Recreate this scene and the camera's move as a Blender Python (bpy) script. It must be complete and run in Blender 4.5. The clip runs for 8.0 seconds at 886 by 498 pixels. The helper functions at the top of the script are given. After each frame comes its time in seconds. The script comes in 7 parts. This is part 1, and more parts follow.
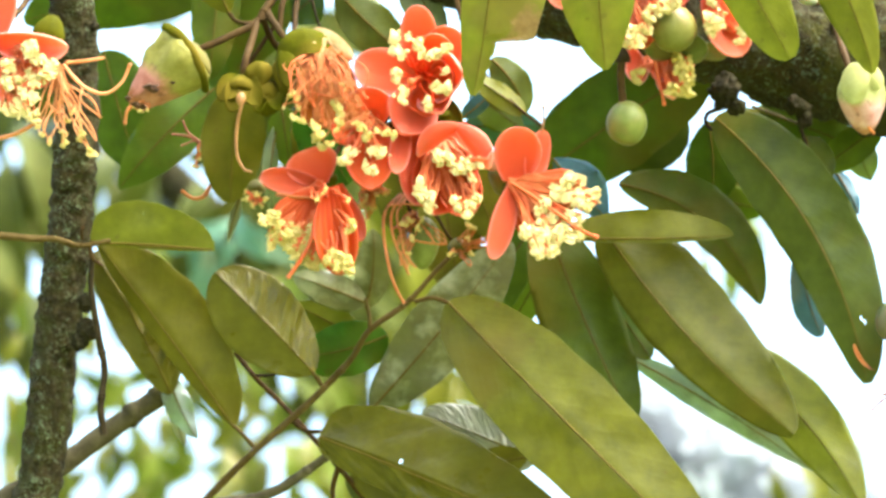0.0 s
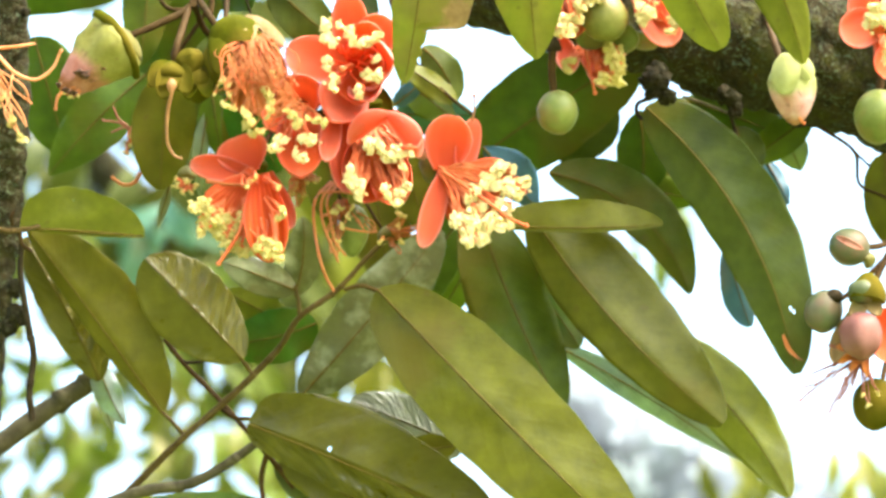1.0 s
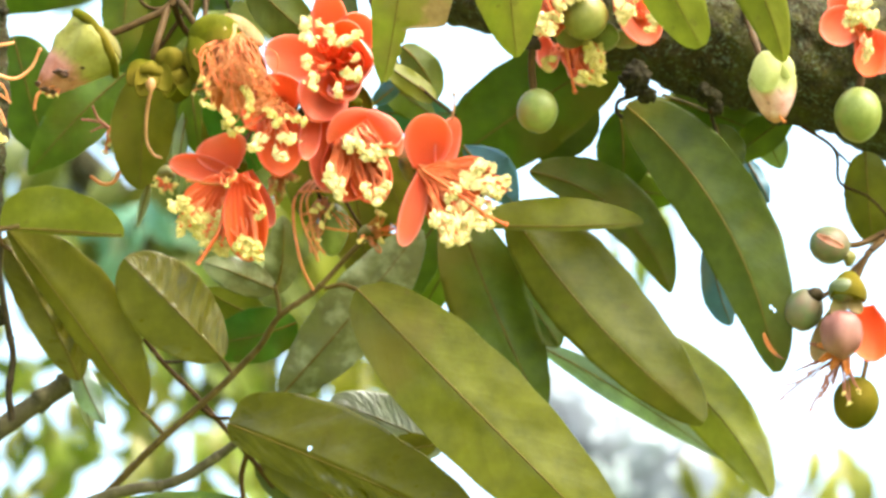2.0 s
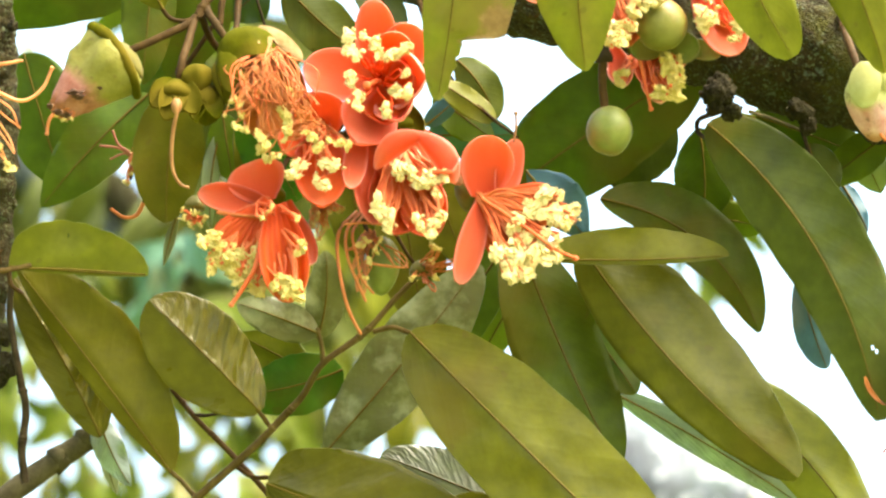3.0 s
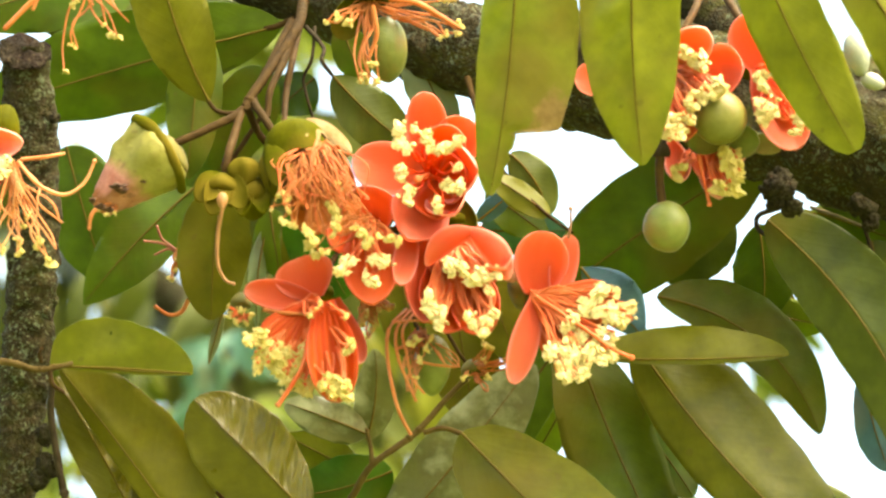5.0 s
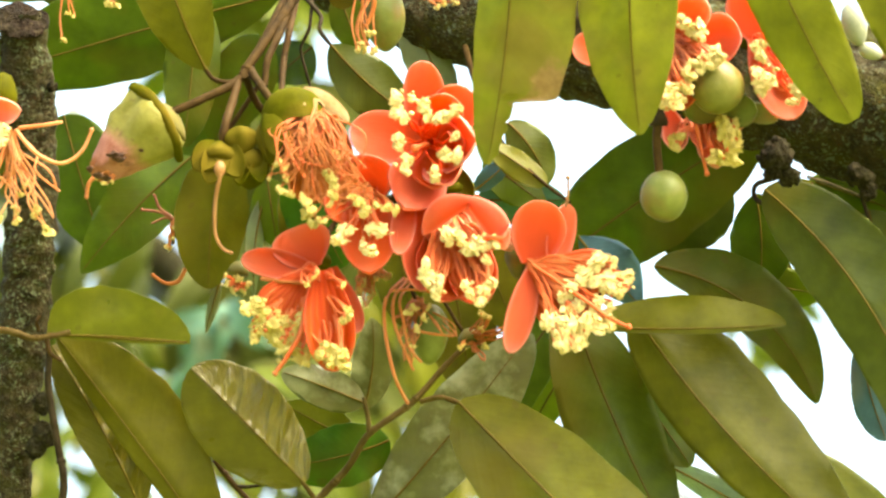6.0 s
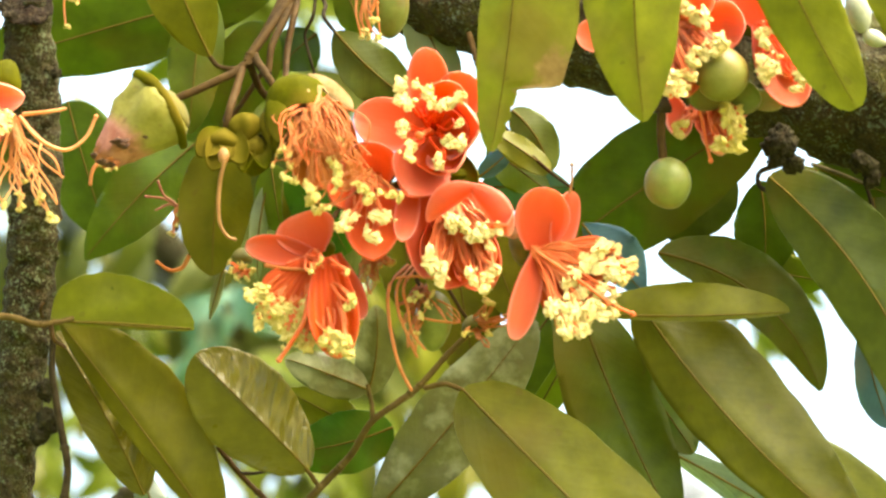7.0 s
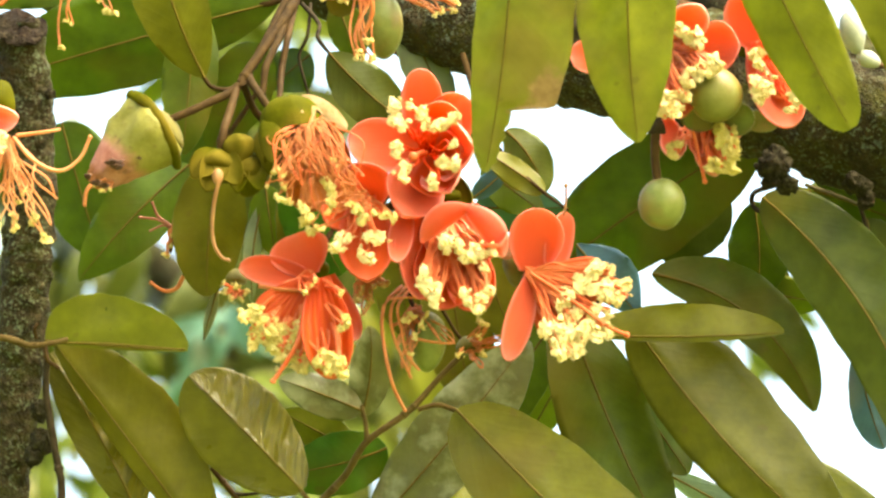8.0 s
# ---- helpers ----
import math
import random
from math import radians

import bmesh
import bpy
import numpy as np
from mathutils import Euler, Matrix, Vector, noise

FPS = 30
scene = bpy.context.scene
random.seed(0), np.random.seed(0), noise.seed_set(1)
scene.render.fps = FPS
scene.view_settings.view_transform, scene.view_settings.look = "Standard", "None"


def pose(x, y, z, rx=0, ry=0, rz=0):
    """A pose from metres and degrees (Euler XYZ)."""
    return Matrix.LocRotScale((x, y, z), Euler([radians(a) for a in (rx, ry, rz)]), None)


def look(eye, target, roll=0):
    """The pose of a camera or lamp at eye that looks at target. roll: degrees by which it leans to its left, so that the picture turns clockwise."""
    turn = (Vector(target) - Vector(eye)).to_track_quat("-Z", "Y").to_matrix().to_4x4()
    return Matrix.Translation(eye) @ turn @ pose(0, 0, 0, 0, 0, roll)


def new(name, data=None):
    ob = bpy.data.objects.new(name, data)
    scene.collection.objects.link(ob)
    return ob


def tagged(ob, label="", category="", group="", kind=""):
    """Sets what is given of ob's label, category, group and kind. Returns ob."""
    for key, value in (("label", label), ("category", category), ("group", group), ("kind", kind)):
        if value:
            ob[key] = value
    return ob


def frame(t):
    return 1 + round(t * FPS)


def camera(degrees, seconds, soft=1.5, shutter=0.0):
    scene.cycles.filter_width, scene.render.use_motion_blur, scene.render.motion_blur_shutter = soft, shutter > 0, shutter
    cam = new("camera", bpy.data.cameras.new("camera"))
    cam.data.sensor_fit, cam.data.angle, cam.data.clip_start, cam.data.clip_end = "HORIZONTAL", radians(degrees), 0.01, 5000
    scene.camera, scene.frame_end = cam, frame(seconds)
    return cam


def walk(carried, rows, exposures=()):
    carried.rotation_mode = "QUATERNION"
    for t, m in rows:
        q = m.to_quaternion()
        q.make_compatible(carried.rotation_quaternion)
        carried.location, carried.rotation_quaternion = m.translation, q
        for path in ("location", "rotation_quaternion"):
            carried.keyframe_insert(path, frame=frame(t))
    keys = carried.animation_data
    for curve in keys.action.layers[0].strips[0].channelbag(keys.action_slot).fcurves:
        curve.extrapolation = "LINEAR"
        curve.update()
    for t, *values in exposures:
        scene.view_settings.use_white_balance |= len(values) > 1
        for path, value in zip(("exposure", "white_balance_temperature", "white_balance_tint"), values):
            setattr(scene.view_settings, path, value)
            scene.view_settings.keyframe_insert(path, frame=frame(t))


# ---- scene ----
cam = camera(7.0, 8.0, soft=2.4)
cam.data.dof.use_dof = True
cam.data.dof.focus_distance = 3.92
cam.data.dof.aperture_fstop = 21.0
ROWS = [
    (0.0, 0.0000, -0.5434, 1.4645, 103.4566, -0.0529, -0.1082),
    (0.5, 0.0000, -0.5434, 1.4645, 103.3888, -0.2530, -0.6013),
    (1.0, 0.0000, -0.5434, 1.4645, 103.3642, -0.2538, -0.7261),
    (1.5, 0.0000, -0.5434, 1.4645, 103.3564, -0.2212, -0.7850),
    (1.7, 0.0000, -0.5434, 1.4645, 103.3520, -0.2000, -0.8120),
    (2.8, 0.0000, -0.2358, 1.5412, 103.4952, 0.4194, -0.5230),
    (2.9, 0.0000, -0.1286, 1.5679, 103.5380, 0.4915, -0.3995),
    (3.0, 0.0000, -0.0970, 1.5758, 103.5776, 0.3344, -0.3436),
    (3.1, 0.0000, -0.0205, 1.5949, 103.9175, 0.0574, -0.3098),
    (3.2, 0.0000, 0.0047, 1.6012, 104.0526, 0.2476, -0.1880),
    (3.3, 0.0000, 0.0143, 1.6036, 104.1321, 0.2498, -0.1150),
    (3.5, 0.0000, 0.0000, 1.6000, 104.2108, 0.2639, -0.0907),
    (4.0, 0.0000, 0.0000, 1.6000, 104.3558, 0.2398, -0.0007),
    (4.5, 0.0000, 0.0000, 1.6000, 104.4044, 0.1733, 0.0288),
    (6.0, 0.0000, 0.0000, 1.6000, 104.1036, 0.0548, -0.0177),
    (6.5, 0.0000, 0.0000, 1.6000, 104.0308, 0.0114, -0.0148),
    (7.0, 0.0000, 0.0000, 1.6000, 103.9999, -0.0022, -0.0005),
    (7.5, 0.0000, 0.0000, 1.6000, 104.0659, 0.0077, -0.0168),
    (8.0, 0.0000, 0.0000, 1.6000, 104.1649, 0.0110, -0.0457),
]
walk(cam, [(t, pose(*row)) for t, *row in ROWS], exposures=[(0.0, 3.0, 5800, -3), (1.7, 2.99, 5900, -3), (3.0, 2.93, 6500, -3), (3.4, 2.85, 7100, -3), (8.0, 2.9, 6950, -3)])

# ---- light: a bright hazy sky and a soft high sun ----
world = bpy.data.worlds.new("hazy_sky")
scene.world = world
world.use_nodes = True
sky = world.node_tree.nodes.new("ShaderNodeTexSky")
sky.sky_type = "NISHITA"
sky.sun_disc = False
sky.sun_elevation = radians(58)
sky.sun_rotation = radians(120)
sky.air_density = 1.0
sky.dust_density = 9.0
sky.ozone_density = 0.6
world.node_tree.links.new(sky.outputs[0], world.node_tree.nodes["Background"].inputs[0])
world.node_tree.nodes["Background"].inputs[1].default_value = 0.15
sun = new("sun", bpy.data.lights.new("sun", "SUN"))
sun.data.energy, sun.data.angle, sun.data.color = 0.95, radians(20), (1.0, 0.94, 0.82)
sun.matrix_world = look((0, 0, 0), (-0.3, -0.3, -0.9))


# ---- materials ----
def nodes(name):
    m = bpy.data.materials.new(name)
    m.use_nodes = True
    t = m.node_tree
    return m, t, t.nodes["Principled BSDF"]


def link(t, a, b):
    t.links.new(a, b)


def noise_tex(t, scale, detail=3.0, rough=0.55, vector=None):
    n = t.nodes.new("ShaderNodeTexNoise")
    n.inputs["Scale"].default_value, n.inputs["Detail"].default_value, n.inputs["Roughness"].default_value = scale, detail, rough
    link(t, vector or coords(t), n.inputs["Vector"])
    return n.outputs["Fac"]


def coords(t, which="Object"):
    for n in t.nodes:
        if n.bl_idname == "ShaderNodeTexCoord":
            return n.outputs[which]
    return t.nodes.new("ShaderNodeTexCoord").outputs[which]


def ramp(t, fac, *stops):
    r = t.nodes.new("ShaderNodeValToRGB")
    e = r.color_ramp.elements
    while len(e) < len(stops):
        e.new(0.5)
    for el, (p, c) in zip(e, stops):
        el.position, el.color = p, (*c, 1)
    link(t, fac, r.inputs[0])
    return r.outputs[0]


def mix(t, fac, a, b, how="MIX"):
    m = t.nodes.new("ShaderNodeMix")
    m.data_type, m.blend_type = "RGBA", how
    for i, v in ((0, fac), (6, a), (7, b)):
        if isinstance(v, (int, float)):
            m.inputs[i].default_value = v
        elif isinstance(v, tuple):
            m.inputs[i].default_value = (*v, 1)
        else:
            link(t, v, m.inputs[i])
    return m.outputs[2]


def calc(t, how, a, b=0.0, c=0.0):
    m = t.nodes.new("ShaderNodeMath")
    m.operation = how
    for i, v in enumerate((a, b, c)):
        if isinstance(v, (int, float)):
            m.inputs[i].default_value = v
        else:
            link(t, v, m.inputs[i])
    return m.outputs[0]


def bump(t, bsdf, height, strength, distance=0.001):
    b = t.nodes.new("ShaderNodeBump")
    b.inputs["Strength"].default_value, b.inputs["Distance"].default_value = strength, distance
    link(t, height, b.inputs["Height"])
    link(t, b.outputs[0], bsdf.inputs["Normal"])
    return b.outputs[0]


def thin(t, bsdf, colour, share):
    """Lets part of the light through, as petals and leaves do."""
    tr = t.nodes.new("ShaderNodeBsdfTranslucent")
    link(t, colour, tr.inputs["Color"])
    ms = t.nodes.new("ShaderNodeMixShader")
    ms.inputs[0].default_value = share
    link(t, bsdf.outputs[0], ms.inputs[1])
    link(t, tr.outputs[0], ms.inputs[2])
    link(t, ms.outputs[0], t.nodes["Material Output"].inputs["Surface"])


def leaf_material(name, dark, light, pale, rough=0.42, through_share=0.3, sheen=0.5, relief=0.12, blotch=(0.12, 0.09, 0.008), scorch=None, mottle=0.0, wrinkled=1, painted_sheen=0.0):
    m, t, b = nodes(name)
    uv = t.nodes.new("ShaderNodeSeparateXYZ")
    link(t, coords(t, "UV"), uv.inputs[0])
    u, v = uv.outputs[0], uv.outputs[1]
    away = calc(t, "ABSOLUTE", calc(t, "SUBTRACT", v, 0.5))
    rand = t.nodes.new("ShaderNodeObjectInfo").outputs["Random"]
    wob = noise_tex(t, 35, 2)
    veins = calc(t, "SINE", calc(t, "MULTIPLY", calc(t, "ADD", calc(t, "SUBTRACT", u, calc(t, "MULTIPLY", away, 0.42)), calc(t, "MULTIPLY", wob, 0.06)), 85.0))
    vein = calc(t, "POWER", calc(t, "MULTIPLY", calc(t, "ADD", veins, 1.0), 0.5), 7.0)
    rib = calc(t, "LESS_THAN", away, 0.012)
    base = ramp(t, noise_tex(t, 22, 4), (0.3, dark), (0.72, light))
    base = mix(t, calc(t, "MULTIPLY", rand, 0.55), base, mix(t, 0.5, light, pale), "MIX")
    base = mix(t, 1.0, base, ramp(t, noise_tex(t, 75, 3), (0.3, (0.8, 0.8, 0.8)), (0.7, (1.2, 1.2, 1.2))), "MULTIPLY")
    fine = noise_tex(t, 260, 3)
    base = mix(t, calc(t, "MULTIPLY", fine, 0.35), base, mix(t, 0.5, base, dark))
    base = mix(t, calc(t, "MULTIPLY", vein, 0.007), base, pale)
    base = mix(t, ramp(t, noise_tex(t, 14, 3), (0.55, (0, 0, 0)), (0.72, (0.7, 0.7, 0.7))), base, blotch)
    spots = calc(t, "GREATER_THAN", noise_tex(t, 95, 1), 0.755)
    base = mix(t, calc(t, "MULTIPLY", spots, 0.3), base, (0.09, 0.06, 0.015))
    base = mix(t, calc(t, "MULTIPLY", rib, 0.5), base, (0.2, 0.13, 0.035))
    # whitish gloss patches are painted into the base colour here
    if painted_sheen:
        base = mix(t, calc(t, "MULTIPLY", ramp(t, noise_tex(t, 48, 4, 0.6), (0.46, (0, 0, 0)), (0.66, (1, 1, 1))), painted_sheen), base, (0.3, 0.31, 0.17))
    if scorch:
        du, dv = calc(t, "SUBTRACT", u, scorch[0]), calc(t, "SUBTRACT", v, scorch[1])
        far = calc(t, "ADD", calc(t, "MULTIPLY", calc(t, "MULTIPLY", du, du), 60.0), calc(t, "MULTIPLY", calc(t, "MULTIPLY", dv, dv), 16.0))
        near = calc(t, "ADD", far, calc(t, "MULTIPLY", calc(t, "SUBTRACT", noise_tex(t, 130, 4, 0.7), 0.5), 1.6))
        base = mix(t, ramp(t, near, (0.15, (0.85, 0.85, 0.85)), (0.55, (0, 0, 0))), base, mix(t, noise_tex(t, 200, 3), (0.13, 0.06, 0.02), (0.42, 0.27, 0.13)))
    link(t, base, b.inputs["Base Color"])
    patch = noise_tex(t, 40, 3)
    link(t, calc(t, "ADD", calc(t, "MULTIPLY", patch, 0.3), rough - 0.15), b.inputs["Roughness"])
    b.inputs["Specular IOR Level"].default_value = sheen
    swell = noise_tex(t, 17, 2)
    height = calc(t, "ADD", calc(t, "MULTIPLY", vein, -min(relief, 0.06)), calc(t, "ADD", calc(t, "MULTIPLY", patch, 1.6), calc(t, "MULTIPLY", swell, 11.0)))
    if mottle:
        height = calc(t, "ADD", height, calc(t, "MULTIPLY", noise_tex(t, 120, 3), mottle))
    if relief > 0.5:
        cv = t.nodes.new("ShaderNodeCombineXYZ")
        link(t, calc(t, "MULTIPLY", calc(t, "SUBTRACT", u, calc(t, "ADD", calc(t, "MULTIPLY", away, 0.42), calc(t, "MULTIPLY", wob, 0.12))), 11.0), cv.inputs[0])
        link(t, calc(t, "MULTIPLY", v, 2.0), cv.inputs[1])
        half = ramp(t, v, (0.46, (0.12, 0.12, 0.12)), (0.54, (1, 1, 1))) if wrinkled > 0 else ramp(t, v, (0.46, (1, 1, 1)), (0.54, (0.12, 0.12, 0.12)))
        height = calc(t, "ADD", height, calc(t, "MULTIPLY", calc(t, "MULTIPLY", noise_tex(t, 1.3, 2, 0.45, cv.outputs[0]), half), 7.5))
    bump(t, b, height, 0.45, 0.0016)
    thin(t, b, mix(t, 1.0, base, (1.25, 1.4, 0.45), "MULTIPLY"), through_share)
    return m


def petal_material(name, base, middle, edge, share=0.35, pale_rim=0.6, ribs=0):
    m, t, b = nodes(name)
    uv = t.nodes.new("ShaderNodeSeparateXYZ")
    link(t, coords(t, "UV"), uv.inputs[0])
    u, v = uv.outputs[0], uv.outputs[1]
    colour = ramp(t, calc(t, "ADD", u, calc(t, "MULTIPLY", calc(t, "SUBTRACT", noise_tex(t, 60, 3), 0.5), 0.35)), (0.1, base), (0.6, middle), (0.98, edge))
    streak = noise_tex(t, 9, 3, 0.6, stretched(t, u, v))
    colour = mix(t, calc(t, "MULTIPLY", streak, 0.55), colour, base)
    out = calc(t, "MAXIMUM", calc(t, "MULTIPLY", calc(t, "ABSOLUTE", calc(t, "SUBTRACT", v, 0.5)), 2.0), u)
    out = calc(t, "ADD", out, calc(t, "MULTIPLY", calc(t, "SUBTRACT", noise_tex(t, 45, 3), 0.5), 0.16))
    colour = mix(t, ramp(t, out, (0.74, (0, 0, 0)), (0.99, (pale_rim, pale_rim, pale_rim))), colour, (0.86, 0.46, 0.37))
    link(t, colour, b.inputs["Base Color"])
    b.inputs["Roughness"].default_value = 0.55
    b.inputs["Specular IOR Level"].default_value = 0.25
    b.inputs["Subsurface Weight"].default_value = 0.0
    relief = streak
    if ribs:
        across = calc(t, "ADD", v, calc(t, "MULTIPLY", calc(t, "SUBTRACT", noise_tex(t, 40, 2), 0.5), 0.12))
        rib = calc(t, "MULTIPLY", calc(t, "ADD", calc(t, "SINE", calc(t, "MULTIPLY", across, ribs * 6.2832)), 1.0), 0.5)
        colour = mix(t, calc(t, "MULTIPLY", calc(t, "SUBTRACT", 1.0, rib), 0.65), colour, (0.5, 0.035, 0.003))
        link(t, colour, b.inputs["Base Color"])
        relief = calc(t, "ADD", streak, calc(t, "MULTIPLY", rib, 1.5))
    bump(t, b, relief, 0.5, 0.0012)
    thin(t, b, mix(t, 0.4, colour, (0.96, 0.28, 0.065)), share)
    return m


def stretched(t, u, v):
    c = t.nodes.new("ShaderNodeCombineXYZ")
    link(t, calc(t, "MULTIPLY", u, 0.25), c.inputs[0])
    link(t, calc(t, "MULTIPLY", v, 3.0), c.inputs[1])
    return c.outputs[0]


def skin(name, dark, light, scale=120.0, rough=0.5, relief=0.3, share=0.0, blush=None, spread=(0.3, 0.7), shine=0.25):
    m, t, b = nodes(name)
    fac = noise_tex(t, scale, 4)
    colour = ramp(t, fac, (spread[0], dark), (spread[1], light))
    if blush:
        colour = mix(t, ramp(t, noise_tex(t, scale * 0.35, 2), (0.5, (0, 0, 0)), (0.62, (1, 1, 1))), colour, blush)
    tiny = noise_tex(t, scale * 6, 2)
    colour = mix(t, calc(t, "MULTIPLY", tiny, 0.3), colour, dark)
    link(t, colour, b.inputs["Base Color"])
    b.inputs["Roughness"].default_value = rough
    b.inputs["Specular IOR Level"].default_value = shine
    bump(t, b, calc(t, "ADD", fac, calc(t, "MULTIPLY", tiny, 0.4)), relief, 0.001)
    if share:
        thin(t, b, colour, share)
    return m


def fading_bud(name, dark, light, bruise, pink):
    """Bud petals that turn from one colour at the base to another towards the tip, with a ragged border."""
    m, t, b = nodes(name)
    uv = t.nodes.new("ShaderNodeSeparateXYZ")
    link(t, coords(t, "UV"), uv.inputs[0])
    green = ramp(t, noise_tex(t, 70, 4), (0.3, dark), (0.7, light))
    red = ramp(t, noise_tex(t, 120, 4, 0.65), (0.3, bruise), (0.68, pink))
    edge = calc(t, "ADD", uv.outputs[0], calc(t, "MULTIPLY", calc(t, "SUBTRACT", noise_tex(t, 55, 4, 0.6), 0.5), 0.42))
    colour = mix(t, ramp(t, edge, (0.44, (0, 0, 0)), (0.6, (1, 1, 1))), green, red)
    colour = mix(t, ramp(t, edge, (0.84, (0, 0, 0)), (0.98, (0.75, 0.75, 0.75))), colour, (0.3, 0.11, 0.02))
    colour = mix(t, ramp(t, noise_tex(t, 190, 3, 0.6), (0.6, (0, 0, 0)), (0.68, (0.55, 0.55, 0.55))), colour, (0.1, 0.05, 0.018))
    link(t, colour, b.inputs["Base Color"])
    b.inputs["Roughness"].default_value = 0.6
    b.inputs["Specular IOR Level"].default_value = 0.25
    bump(t, b, calc(t, "ADD", noise_tex(t, 90, 3), calc(t, "MULTIPLY", noise_tex(t, 320, 3), 0.4)), 0.7, 0.0014)
    thin(t, b, colour, 0.15)
    return m


def bark_material(name, dark, mid, moss, lichen, scale=1.0):
    m, t, b = nodes(name)
    vor = t.nodes.new("ShaderNodeTexVoronoi")
    vor.feature = "DISTANCE_TO_EDGE"
    vor.inputs["Scale"].default_value = 95 * scale
    warp = t.nodes.new("ShaderNodeTexNoise")
    warp.inputs["Scale"].default_value = 60 * scale
    link(t, coords(t), warp.inputs["Vector"])
    link(t, mix(t, 0.035 / scale, coords(t), warp.outputs["Color"]), vor.inputs["Vector"])
    cracks = calc(t, "MINIMUM", calc(t, "MULTIPLY", vor.outputs["Distance"], 5.0), 1.0)
    grain = noise_tex(t, 300 * scale, 5, 0.7)
    colour = ramp(t, noise_tex(t, 55 * scale, 5, 0.65), (0.32, dark), (0.62, mid))
    colour = mix(t, ramp(t, noise_tex(t, 28 * scale, 5, 0.7), (0.48, (0, 0, 0)), (0.6, (1, 1, 1))), colour, moss)
    colour = mix(t, calc(t, "MULTIPLY", ramp(t, noise_tex(t, 48 * scale, 4, 0.7), (0.6, (0, 0, 0)), (0.66, (1, 1, 1))), 0.8), colour, lichen)
    colour = mix(t, calc(t, "MULTIPLY", grain, 0.65), colour, dark)
    colour = mix(t, calc(t, "MULTIPLY", calc(t, "GREATER_THAN", noise_tex(t, 210 * scale, 2), 0.58), ramp(t, noise_tex(t, 20 * scale, 3), (0.42, (0.15, 0.15, 0.15)), (0.6, (0.8, 0.8, 0.8)))), colour, mix(t, 0.5, lichen, moss))
    colour = mix(t, calc(t, "SUBTRACT", 0.35, calc(t, "MULTIPLY", cracks, 0.35)), colour, (0.012, 0.01, 0.006))
    link(t, colour, b.inputs["Base Color"])
    b.inputs["Roughness"].default_value = 0.9
    b.inputs["Specular IOR Level"].default_value = 0.08
    bump(t, b, calc(t, "ADD", calc(t, "MULTIPLY", cracks, 0.4), grain), 0.8, 0.002)
    return m


